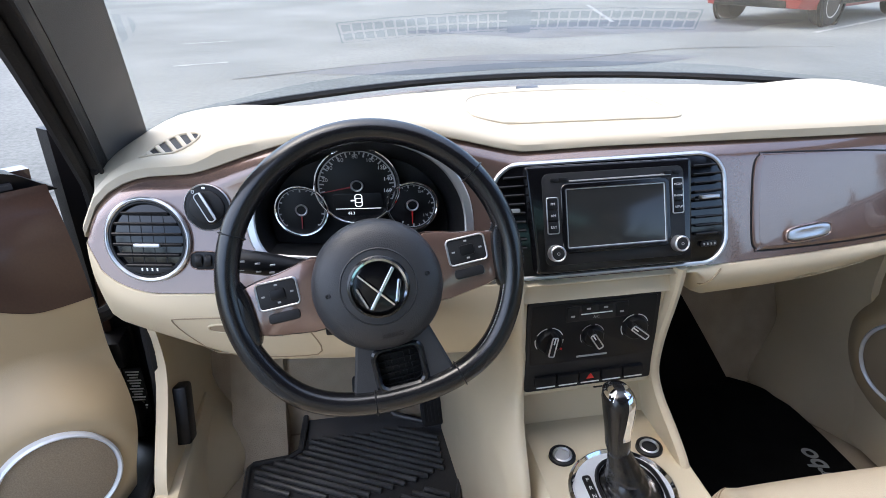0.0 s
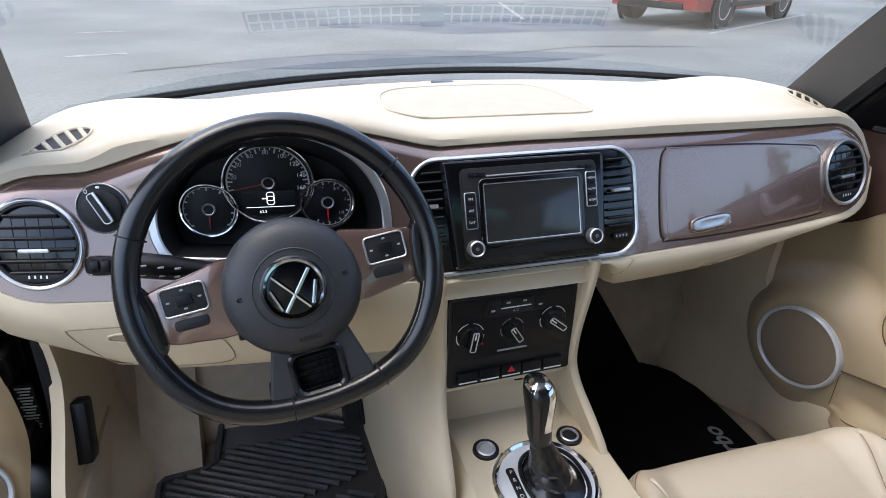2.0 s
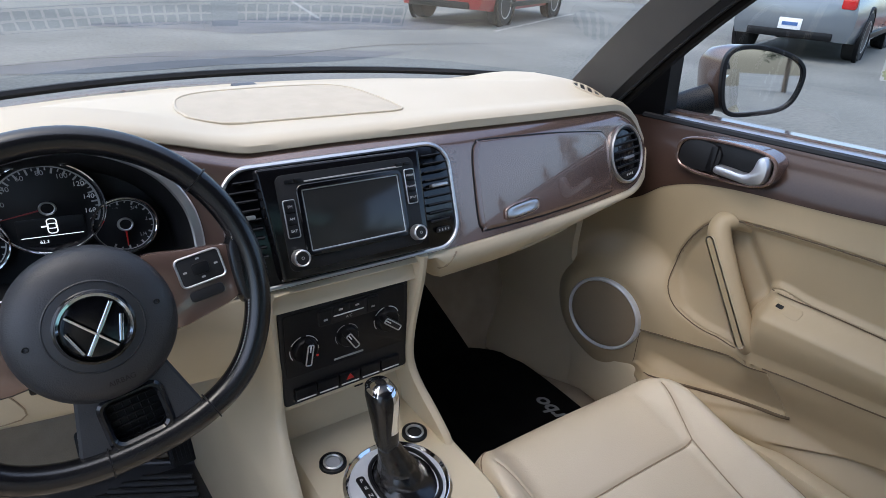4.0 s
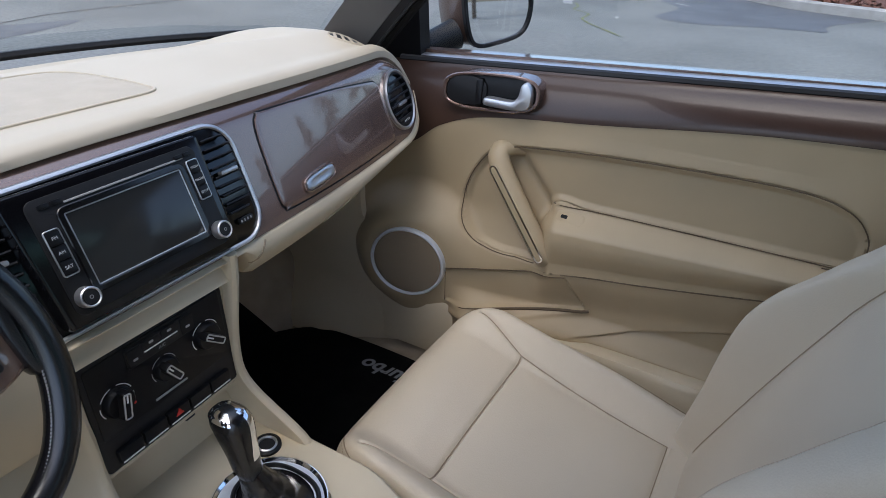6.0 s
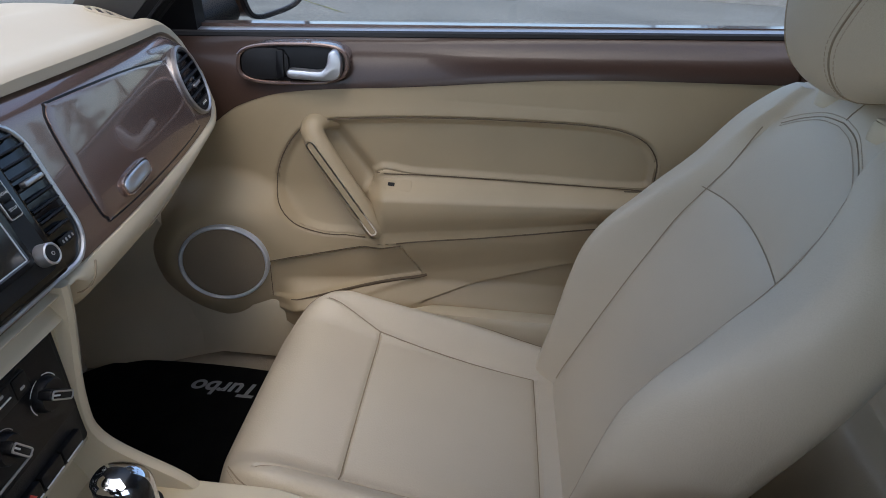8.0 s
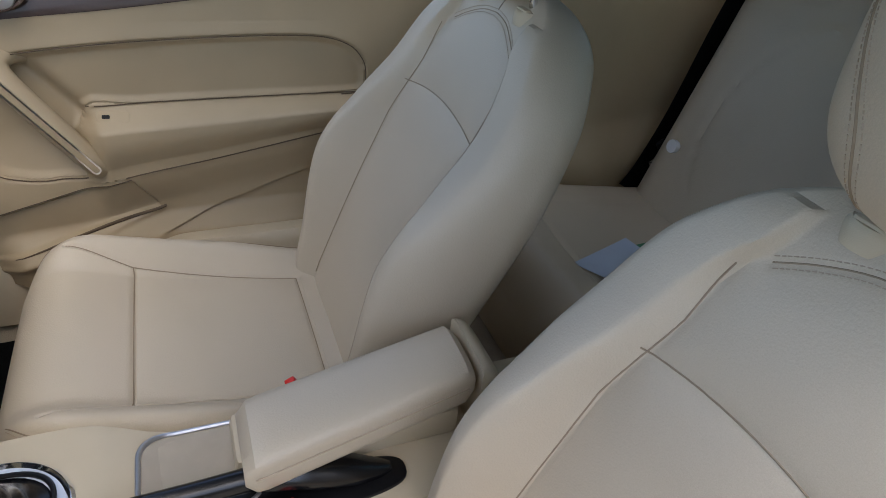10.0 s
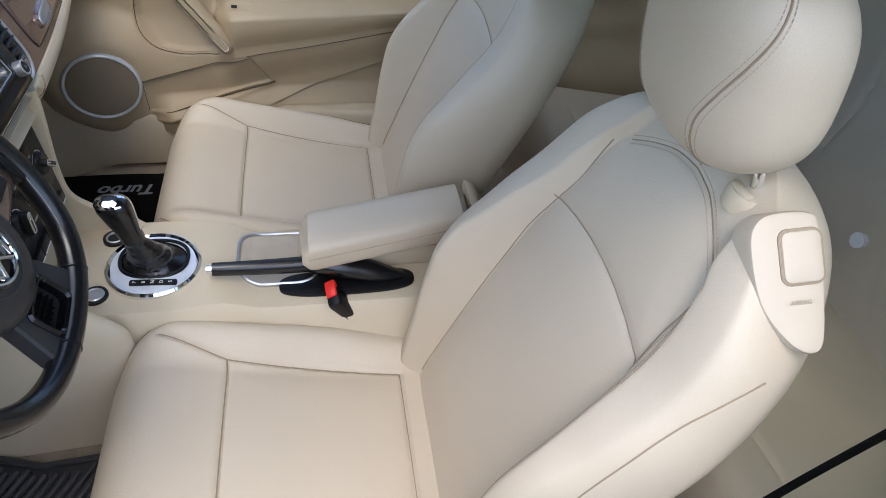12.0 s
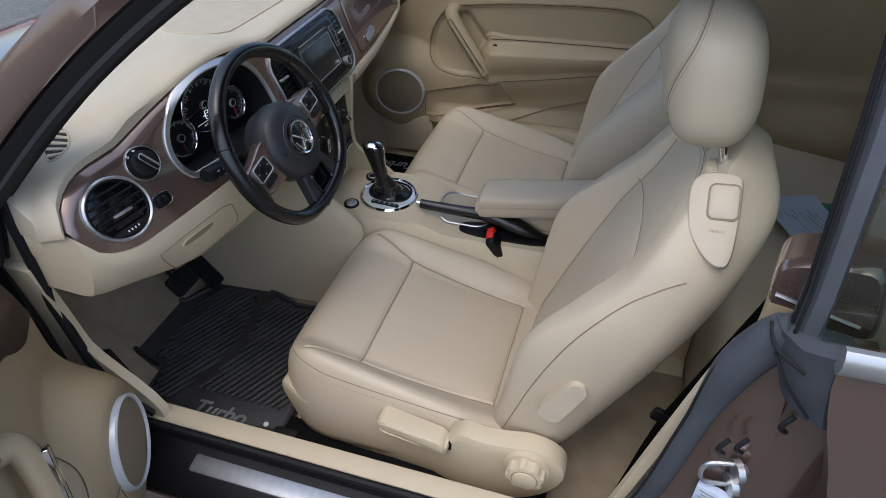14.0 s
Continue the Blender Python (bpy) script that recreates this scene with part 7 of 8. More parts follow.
part("hinge_cover", bm, CREAM, ar, "cream rounded hinge cover")
bm = B()
box(bm, (0.024, -0.55, 0.525), (0.085, 0.30, 0.05), 0.01)
part("bracket", bm, CREAM, ar)

bk = thing("seat_belt_buckle", "black seat belt buckle with red release key", "belt buckle", (-0.10, -0.48, 0.45))
mb = Matrix.Rotation(radians(-28), 3, "X") @ Matrix.Rotation(radians(-12), 3, "Y")
bm = B()
box(bm, (-0.094, -0.474, 0.487), (0.040, 0.026, 0.084), 0.007, mb)
body = part("body", bm, BLACK, bk)
bm = B()
box(bm, (-0.0875, -0.4545, 0.5225), (0.034, 0.020, 0.014), 0.003, mb)
part("release_key", bm, RED, bk, "red release key")
bm = B()
tube(bm, smooth_poly([(-0.097, -0.478, 0.475), (-0.104, -0.50, 0.44), (-0.112, -0.53, 0.38), (-0.112, -0.55, 0.30)], 4, False), 0.014, 8, squash=(1.0, 0.5))
part("stalk", bm, BLACK, bk)
bk2 = thing("seat_belt_buckle", "black seat belt buckle with red release key", "belt buckle", (0.125, -0.50, 0.45))
bm = B()
box(bm, (0.128, -0.505, 0.475), (0.030, 0.024, 0.060), 0.006, mb)
part("body", bm, BLACK, bk2)
bm = B()
box(bm, (0.130, -0.494, 0.502), (0.026, 0.016, 0.012), 0.002, mb)
part("release_key", bm, RED, bk2, "red release key")
bm = B()
tube(bm, [(0.126, -0.51, 0.45), (0.12, -0.53, 0.36), (0.12, -0.55, 0.28)], 0.012, 8)
part("stalk", bm, BLACK, bk2)

# ---- driver seat fittings ----
sv = thing("seat_side_cover", "cream plastic seat side cover with lever and dial", "seat trim", (-0.615, -0.45, 0.26))
cov = smooth_poly([(-0.10, 0.40), (-0.22, 0.385), (-0.30, 0.368), (-0.40, 0.358), (-0.475, 0.372), (-0.505, 0.425), (-0.535, 0.452), (-0.575, 0.448), (-0.62, 0.452), (-0.665, 0.462), (-0.71, 0.452), (-0.738, 0.418), (-0.735, 0.37),
                   (-0.70, 0.315), (-0.64, 0.272), (-0.55, 0.265), (-0.40, 0.265), (-0.25, 0.262), (-0.14, 0.285), (-0.10, 0.33)], 5)
fsv = lambda u, v, w=0.0: Vector((-0.590 - w - 0.018 * step(-0.2, -0.6, u) - 0.010 * step(-0.46, -0.52, u) + 0.03 * step(-0.18, -0.09, u), u, v))
part("cover", slab(B(), cov, fsv, -0.02, 0.020, 0.008, 6, 0.004), CREAM, sv, "moulded cream plastic cover")
ctr = Vector((-0.428, 0.418))
def flev(u, v, w=0.0):
    c, s_ = math.cos(radians(-4)), math.sin(radians(-4))
    return fsv(ctr.x - (u * c - v * s_), ctr.y + u * s_ + v * c, w)


lv = part("lever", slab(B(), rrect(0.152, 0.036, 0.0175, 8), flev, 0.004, 0.046, 0.007), CREAM, sv, "cream height lever with a dished grip")
lo_ = rrect(0.100, 0.024, 0.0115, 8, -0.016, 0)
part("lever_rim", band(B(), inset_pts(lo_, -0.003), lo_, flev, 0.044, 0.0485, 0.0015), CREAM, lv)
part("lever_arm", slab(B(), smooth_poly([(0.03, -0.006), (0.074, 0.010), (0.080, -0.010), (0.066, -0.036), (0.03, -0.040), (0.005, -0.030)][::-1], 4), flev, 0.004, 0.040, 0.006), CREAM, lv)
part("slot", slab(B(), rrect(0.040, 0.014, 0.003, 3, 0.030, -0.050), flev, 0.010, 0.0215, 0.0003), BLACK, sv)
part("slot", slab(B(), rrect(0.008, 0.024, 0.003, 3, 0.082, -0.004), flev, 0.010, 0.0245, 0.0003), BLACK, sv)
fd = lambda u, v, w=0.0: Vector((-0.646 - w, -0.668 - u, 0.412 + v))
part("dial_boss", slab(B(), oval(0.046, 0.045, 44), fd, -0.02, 0.003, 0.003), CREAM, sv)
lob = [1 + 0.055 * math.tanh(4 * math.sin(8 * a)) for a in [2 * math.pi * k / 96 for k in range(96)]]
dl_ = part("dial", slab(B(), [(0.036 * q * math.cos(2 * math.pi * k / 96), 0.036 * q * math.sin(2 * math.pi * k / 96)) for k, q in enumerate(lob)], fd, -0.005, 0.024, 0.004), CREAM, sv, "cream ribbed backrest dial")
part("dial_face", slab(B(), oval(0.024, 0.024, 36), fd, 0.02, 0.0285, 0.003), CREAM, dl_)
part("dial_gap", band(B(), oval(0.0265, 0.0265, 36), oval(0.0245, 0.0245, 36), fd, 0.023, 0.0246, 0.0002), SEAM, dl_)
# rail under the seat
rl = thing("seat_rail", "black steel seat rail on the floor", "seat rail", (-0.6, -0.4, 0.24))
bm = B()
box(bm, (-0.630, -0.385, 0.262), (0.022, 0.60, 0.022), 0.004)
part("rail", bm, BLACK, rl)
bm = B()
box(bm, (-0.630, -0.105, 0.264), (0.028, 0.06, 0.028), 0.005)
part("end_cap", bm, BLACK_SOFT, rl)
bm = B()
box(bm, (-0.60, -0.40, 0.25), (0.05, 0.62, 0.03), 0.004)
part("track", bm, BLACK, rl)
# backrest handle and release panel
SEAT_PLASTIC = mat("beige_seat_plastic", (0.545, 0.465, 0.35), 0.45, bump=0.12, bump_scale=900, vary=0.05, vary_scale=9)
bh = thing("backrest_lever", "cream lever on the side of the backrest", "seat lever", (-0.62, -0.72, 0.56))
fbl = frame_of((-0.611, -0.716, 0.598), (0, -0.52, 0.855), (0, -0.855, -0.52))
blv = part("lever", slab(B(), rrect(0.112, 0.040, 0.0195, 8), lambda u, v, w=0.0: fbl(u, v * (1.15 - 2.4 * (u + 0.056)), w + 0.010 * step(-0.03, 0.05, u)), -0.012, 0.018, 0.006, 4, 0.002), SEAT_PLASTIC, bh)
part("lever_tip", slab(B(), rrect(0.030, 0.026, 0.008, 5, 0.040, 0), fbl, 0.020, 0.034, 0.005), SEAT_PLASTIC, blv)
rp = thing("backrest_release", "cream release handle panel in the backrest shoulder", "seat release", (-0.55, -0.88, 0.90))
frp = frame_of((-0.519, -0.880, 0.971), (-0.7, -0.04, -0.7), (-0.1, -1, 0.05))
sh = smooth_poly([(-0.060, 0.030), (-0.064, 0.0), (-0.058, -0.024), (-0.035, -0.034), (0.02, -0.030), (0.058, -0.008), (0.073, 0.014), (0.062, 0.030), (0.0, 0.036), (-0.045, 0.036)], 5)
part("panel", slab(B(), sh, frp, -0.03, 0.003, 0.005, 3, 0.002), SEAT_PLASTIC, rp)
hdl = rrect(0.050, 0.040, 0.008, 4, -0.020, 0.013)
part("handle_gap", slab(B(), inset_pts(hdl, -0.002), frp, 0.0, 0.0058, 0.0005), SEAM, rp)
part("handle", slab(B(), hdl, frp, 0.0, 0.0085, 0.004, 3, 0.002), SEAT_PLASTIC, rp, "cream flap handle")
text("lettering", "AIRBAG", lambda u, v, w=0.0: frp(0.023 - v, 0.008 + u, w), 0.0, 0.0, 0.006, SEAM, rp, 0.0056)

# ---- floor mats and pedals ----
SILVER_PRINT = mat("grey_woven_word", (0.22, 0.225, 0.23), 0.6, bump=0.3, bump_scale=900)
# lighter than the sheet: the ribs' glossy sheen is put into the colour
RIB_RUBBER = mat("rib_rubber_sheen", (0.060, 0.061, 0.064), 0.33, spec=0.6, bump=0.2, bump_scale=300, vary=0.4, vary_scale=25)
MZ = 0.250
mt = thing("driver_mat", "black ribbed rubber floor mat with a white word", "floor mat", (-0.40, 0.15, 0.24))
MO = [(-0.165, 0.34), (-0.20, 0.36), (-0.30, 0.40), (-0.36, 0.50), (-0.42, 0.56), (-0.47, 0.55), (-0.505, 0.47), (-0.525, 0.33), (-0.545, 0.316), (-0.618, 0.308), (-0.632, 0.29), (-0.635, 0.0), (-0.622, -0.085), (-0.60, -0.09), (-0.22, -0.075), (-0.205, -0.06), (-0.215, 0.08), (-0.17, 0.22)]


def mat_z(x, y):
    return MZ + 0.35 * max(0.0, y - 0.36)


fmz = lambda u, v, w=0.0: Vector((u, v, mat_z(u, v) + w))
cut = next(k for k, p in enumerate(MO) if p[1] > 0.36)
flat_part = [p for p in MO[:cut]] + [(-0.519, 0.36)] + [p for p in MO[cut:] if p[1] <= 0.36]
part("sheet", slab(B(), flat_part, fmz, -0.006, 0.0, 0.002), MAT_RUBBER, mt, "black rubber sheet")
part("front_flap", slab(B(), [MO[cut - 1]] + [p for p in MO if p[1] > 0.36] + [(-0.519, 0.36)], fmz, -0.006, 0.0, 0.002), MAT_RUBBER, mt, "black rubber flap up the footwell")
part("border", band(B(), MO, inset_pts(MO, 0.012), fmz, -0.004, 0.008, 0.003), MAT_RUBBER, mt)
for k in range(34):
    # slanting ribs in two fields, parted by a plain band
    for field in (0, 1):
        pts = []
        for j in range(33):
            x = lerp(-0.61, -0.215, j / 32)
            y = -0.20 + 0.0185 * k - 0.52 * (x + 0.40)
            band_y = 0.155 + 0.25 * abs(x + 0.40)
            near = y < band_y - 0.012 if field == 0 else y > band_y + 0.012
            word = x < -0.568 and -0.06 < y < 0.24
            if near and not word and y < 0.36 and all(inside(q, MO) for q in ((x + 0.018, y), (x - 0.02, y), (x, y - 0.022), (x, y + 0.012))):
                pts.append(fmz(x, y, 0.004))
        if len(pts) > 3:
            bm = B()
            tube(bm, pts, 0.0058, 8)
            part("rib", bm, RIB_RUBBER, mt)
text("word", "Turbo", lambda u, v, w=0.0: Vector((-0.612 + v, 0.090 - u, MZ + 0.0035 + w)), 0.0, 0.0, 0.057, SILVER_PRINT, mt, 0.001, shear=0.25, bold=0.0016)
part("stud", lathe(B(), [(0.0, 0.003), (0.005, 0.003), (0.007, 0.0)], frame_of((-0.607, -0.036, MZ), (1, 0, 0), (0, 1, 0)), 16), WHITE_MARK, mt)
mp = thing("passenger_mat", "black carpet floor mat with a white word", "floor mat", (0.40, 0.15, 0.24))
MP = [(0.15, 0.40), (0.15, -0.09), (0.60, -0.09), (0.635, 0.0), (0.635, 0.25), (0.60, 0.36), (0.48, 0.44), (0.30, 0.46)]
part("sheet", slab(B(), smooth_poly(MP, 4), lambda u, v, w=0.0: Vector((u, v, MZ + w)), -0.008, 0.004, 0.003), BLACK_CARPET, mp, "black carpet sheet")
text("word", "Turbo", lambda u, v, w=0.0: Vector((0.566 - v, 0.067 + u, MZ + 0.0046 + w)), 0.0, 0.0, 0.057, SILVER_PRINT, mp, 0.001, shear=0.25, bold=0.0016)
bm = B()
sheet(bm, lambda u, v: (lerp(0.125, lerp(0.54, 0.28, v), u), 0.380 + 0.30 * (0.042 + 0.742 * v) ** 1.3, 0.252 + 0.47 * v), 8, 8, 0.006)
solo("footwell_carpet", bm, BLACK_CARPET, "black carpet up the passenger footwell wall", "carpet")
ft = thing("foot_rest", "cream carpeted foot rest beside the pedals", "foot rest", (-0.6, 0.4, 0.24))
bm = B()
loft(bm, [[(x, 0.30, 0.238), (x, 0.33, 0.27), (x, 0.52, 0.52), (x, 0.58, 0.52), (x, 0.6, 0.24)] for x in (-0.66, -0.545)])
part("block", bm, CARPET, ft)
pd = thing("pedals", "black pedals with ribbed rubber pads", "pedals", (-0.35, 0.35, 0.30))
bm = B()
fpb = frame_of((-0.352, 0.325, 0.405), (1, 0, 0), (0, 0.62, 0.78))
slab(bm, rrect(0.085, 0.058, 0.01), fpb, -0.01, 0.006, 0.003)
pad = part("brake_pad", bm, RUBBER, pd, "ribbed rubber brake pedal pad")
for k in range(5):
    part("rib", slab(B(), rrect(0.005, 0.045, 0.001, 1, -0.028 + 0.014 * k, 0), fpb, 0.005, 0.009, 0.001), RUBBER, pad)
bm = B()
tube(bm, [fpb(0, 0, -0.01), (-0.35, 0.42, 0.50), (-0.35, 0.46, 0.62)], 0.012, 8)
part("brake_arm", bm, BLACK, pd)
bm = B()
fga = frame_of((-0.225, 0.375, 0.335), (1, 0, 0.05), (0, 0.55, 0.83))
slab(bm, rrect(0.048, 0.15, 0.008), fga, -0.012, 0.004, 0.003)
acc = part("accelerator", bm, RUBBER, pd, "long hanging accelerator pedal")
for k in range(5):
    part("rib", slab(B(), rrect(0.003, 0.13, 0.001, 1, -0.016 + 0.008 * k, 0), fga, 0.003, 0.0065, 0.001), RUBBER, acc)
bm = B()
box(bm, (-0.705, 0.222, 0.475), (0.030, 0.045, 0.11), 0.006, Matrix.Rotation(radians(-20), 3, "X"))
solo("bonnet_release", bm, BLACK, "black bonnet release lever in the kick panel", "lever")
bm = B()
sheet(bm, lambda u, v: (lerp(-0.70, 0.72, u), lerp(0.30, 0.70, v), 0.77 + 0.02 * v), 6, 4, 0.01)
solo("dash_underside", bm, BLACK_SOFT, "black cavity above the footwells", "cover")

# ---- rear: belts, papers ----
for s in (1, -1):
    bl = thing("rear_seat_belt", "black rear seat belt with steel tongue", "seat belt", (s * 0.60, -1.4, 0.60), "rear belts")
    bm = B()
    path = [(s * 0.672, -1.705, 1.02), (s * 0.676, -1.655, 0.83), (s * 0.678, -1.605, 0.62), (s * 0.672, -1.545, 0.47), (s * 0.66, -1.50, 0.42)]
    path = smooth_poly(path, 5, False)
    loft(bm, [[Vector(p) + Vector((0, 0.038, 0.022)), Vector(p) + Vector((-s * 0.0015, 0.038, 0.022)), Vector(p) + Vector((-s * 0.0015, -0.038, -0.022)), Vector(p) + Vector((0, -0.038, -0.022))] for p in path])
    part("webbing", bm, BLACK_CARPET, bl)
    bm = B()
    box(bm, (s * 0.670, -1.585, 0.530), (0.012, 0.060, 0.030), 0.006, Matrix.Rotation(radians(55), 3, "X"))
    tg = part("tongue", bm, BLACK, bl)
    bm = B()
    ftg = frame_of((s * 0.664, -1.562, 0.490), (0, 0.55, 0.83), (0, -0.83, 0.55))
    to = rrect(0.034, 0.024, 0.003)
    band(bm, to, inset_pts(to, 0.006), lambda u, v, w=0.0: ftg(u, v, -s * w), -0.001, 0.002, 0.0004)
    part("tongue_plate", bm, CHROME, tg, "steel belt tongue")
db = thing("driver_belt", "black seat belt hanging beside the lock pillar", "seat belt", (-0.69, -0.9, 0.5))
bm = B()
path = smooth_poly([(-0.655, -0.968, 0.985), (-0.645, -0.950, 0.90), (-0.632, -0.915, 0.75), (-0.628, -0.886, 0.633), (-0.632, -0.862, 0.50), (-0.640, -0.840, 0.36), (-0.65, -0.83, 0.26)], 6, False)
loft(bm, [[Vector(p) + Vector((0, 0.012, -0.004)), Vector(p) + Vector((0.002, 0.012, -0.004)), Vector(p) + Vector((0.002, -0.016, 0.006)), Vector(p) + Vector((0, -0.016, 0.006))] for p in path])
part("webbing", bm, BLACK_CARPET, db)
bm = B()
box(bm, (-0.624, -0.884, 0.632), (0.014, 0.05, 0.026), 0.006, Matrix.Rotation(radians(20), 3, "X"))
part("tongue", bm, BLACK, db)
bm = B()
box(bm, (0.0, -1.34, 0.485), (0.035, 0.07, 0.03), 0.008)
solo("rear_belt_buckle", bm, BLACK, "black rear belt buckle between the seats", "belt buckle")
pp = thing("paper_sheets", "pale sheet of paper over a green card on the rear seat", "paper", (0.34, -1.2, 0.51))
for nm, m_, cx, cy, w, h, rz, dz in (("green_card", GREEN_PAPER, 0.268, -1.300, 0.21, 0.15, 4, -0.006), ("paper", PAPER, 0.223, -1.235, 0.28, 0.175, 17, 0.011)):
    c, s = math.cos(radians(rz)), math.sin(radians(rz))
    bm = B()
    g = lambda u, v, c=c, s=s, cx=cx, cy=cy, w=w, h=h, dz=dz: (cx + c * (u - 0.5) * w - s * (v - 0.5) * h, cy + s * (u - 0.5) * w + c * (v - 0.5) * h,
        bench_top(cx + c * (u - 0.5) * w - s * (v - 0.5) * h, -1.2) + 0.010 + dz + 0.012 * math.sin(2.2 * u + 1.0) * v)
    sheet(bm, g, 8, 8, 0.0008)
    pg = part(nm, bm, m_, pp)
for k in range(8):
    bm = B()
    c, s = math.cos(radians(17)), math.sin(radians(17))
    def fpp(u, v, w=0.0):
        x, y = 0.223 + c * u - s * v, -1.235 + s * u + c * v
        return Vector((x, y, bench_top(x, -1.2) + 0.021 + 0.012 * math.sin(2.2 * (u / 0.28 + 0.5) + 1.0) * (v / 0.175 + 0.5) + 0.0012 + w))
    slab(bm, rrect(0.16 - 0.03 * (k % 3), 0.0025, 0.0005, 1, -0.02, 0.055 - 0.014 * k), fpp, -0.0008, 0.0004, 0.0001)
    part("print_bar", bm, GREY_MARK, pg)

# ---- the lot outside ----
def wheel(root, c, axis, r, w, lbl=""):
    ax = Vector(axis).normalized()
    f = frame_of(c, Vector((0, 0, 1)).cross(ax), (0, 0, 1))
    sg = 1 if (f(0, 0, 1) - f(0, 0, 0)).dot(ax) > 0 else -1
    ff = lambda u, v, q=0.0: f(u, v, q * sg)
    ty = part("wheel", lathe(B(), [(r * 0.62, -w / 2), (r * 0.95, -w / 2), (r, -w * 0.35), (r, w * 0.35), (r * 0.95, w / 2), (r * 0.66, w / 2), (r * 0.62, w * 0.42)], ff, 36), TYRE, root, "black tyre")
    part("hub", lathe(B(), [(0.0, w * 0.40), (r * 0.14, w * 0.42), (r * 0.16, w * 0.3), (r * 0.58, w * 0.22), (r * 0.60, w * 0.40), (r * 0.66, w * 0.48)], ff, 36), BLACK, ty)
    for k in range(6):
        a = math.pi * k / 3
        bm = B()
        c_, s_ = math.cos(a), math.sin(a)
        q = [(0.05 * r, -0.10 * r), (0.62 * r, -0.15 * r), (0.62 * r, 0.15 * r), (0.05 * r, 0.10 * r)]
        slab(bm, [(u * c_ - v * s_, u * s_ + v * c_) for u, v in q], ff, w * 0.25, w * 0.46, 0.008)
        part("spoke", bm, ALLOY, ty)
    part("rim", band(B(), oval(r * 0.68, r * 0.68, 36), oval(r * 0.60, r * 0.60, 36), ff, w * 0.30, w * 0.50, 0.006), ALLOY, ty)


def parked(name, label, origin, yaw, paint, length=4.5, width=1.82, height=1.6, r=0.36):
    """A parked car; its own x runs to its nose, the origin is on the ground at its middle."""
    root = thing(name, label, "car", origin)
    R = Matrix.Translation(origin) @ Matrix.Rotation(radians(yaw), 4, "Z")
    T = lambda x, y, z: R @ Vector((x, y, z))
    L, W = length / 2, width / 2
    loops = []
    for x, zl, zh, w in ((-L, 0.42, 0.85, 0.80), (-L + 0.06, 0.30, 1.0, 0.92), (-L + 0.5, 0.26, 1.05, 1.0), (-0.8, 0.26, 1.02, 1.0), (0.4, 0.26, 0.98, 1.0), (L - 0.9, 0.26, 0.95, 1.0), (L - 0.35, 0.27, 0.88, 0.97), (L - 0.08, 0.30, 0.78, 0.88), (L, 0.40, 0.66, 0.74)):
        h = zh - zl
        loops.append([T(x, W * w * u, zl + h * v) for u, v in ((-0.94, 0.0), (-0.99, 0.2), (-1.0, 0.5), (-0.96, 0.85), (-0.86, 1.0), (0, 1.03), (0.86, 1.0), (0.96, 0.85), (1.0, 0.5), (0.99, 0.2), (0.94, 0.0))])
    bm = B()
    loft(bm, loops)
    body = part("body", bm, paint, root)
    loops = []
    for x, z, w in ((-L + 0.18, 1.0, 0.84), (-L + 0.45, height - 0.06, 0.72), (-0.9, height, 0.72), (0.1, height - 0.02, 0.72), (0.95, 0.98, 0.84)):
        loops.append([T(x, -W * 0.88, 0.96), T(x, -W * w, z), T(x, W * w, z), T(x, W * 0.88, 0.96)])
    bm = B()
    loft(bm, loops)
    part("cabin", bm, GLOSS_BLACK, root, "dark glazed cabin")
    bm = B()
    sheet(bm, lambda u, v: T(lerp(-L + 0.42, 0.18, u), lerp(-W * 0.70, W * 0.70, v), height + 0.012 - 0.04 * (2 * u - 1) ** 4), 8, 4, 0.03)
    part("roof", bm, paint, root)
    for x in (-L + 0.85, L - 0.92):
        for s in (-1, 1):
            wheel(root, T(x, s * (W - 0.11), r), (R.to_3x3() @ Vector((0, s, 0))), r, 0.23)
            bm = B()
            f = frame_of(T(x, s * (W - 0.02), r), R.to_3x3() @ Vector((1, 0, 0)), (0, 0, 1))
            band(bm, oval(r * 1.22, r * 1.22, 36), oval(r * 1.10, r * 1.10, 36), f, -0.03, 0.03, 0.01)
            part("wheel_arch", bm, BLACK, root)
    for s in (-1, 1):
        bm = B()
        box(bm, T(0, s * (W - 0.005), 0.36), (length * 0.5, 0.05, 0.09), 0.015, R.to_3x3())
        part("side_skirt", bm, BLACK, root)
        bm = B()
        box(bm, T(L - 0.14, s * 0.62, 0.72), (0.16, 0.34, 0.13), 0.04, R.to_3x3())
        part("headlight", bm, CHROME, root)
        bm = B()
        box(bm, T(-L + 0.05, s * 0.70, 0.86), (0.14, 0.20, 0.22), 0.04, R.to_3x3())
        part("tail_light", bm, LAMP_RED, root, "red tail light")
    for x in (L, -L):
        bm = B()
        box(bm, T(x + (0.015 if x > 0 else -0.015), 0, 0.50), (0.02, 0.32, 0.16), 0.004, R.to_3x3())
        pl = part("number_plate", bm, WHITE_MARK, root, "white number plate with a bar of print")
        bm = B()
        box(bm, T(x + (0.028 if x > 0 else -0.028), 0, 0.50), (0.004, 0.22, 0.05), 0.0, R.to_3x3())
        part("print_bar", bm, mat("blue_print", (0.05, 0.12, 0.3), 0.5), pl)
        bm = B()
        box(bm, T(x - (0.02 if x > 0 else -0.02), 0, 0.36), (0.06, 1.2, 0.12), 0.02, R.to_3x3())
        part("bumper_grille", bm, BLACK, root)
    return root


parked("red_car", "dark red parked car across the lot", (8.2, 10.2, 0), 208, CAR_RED)
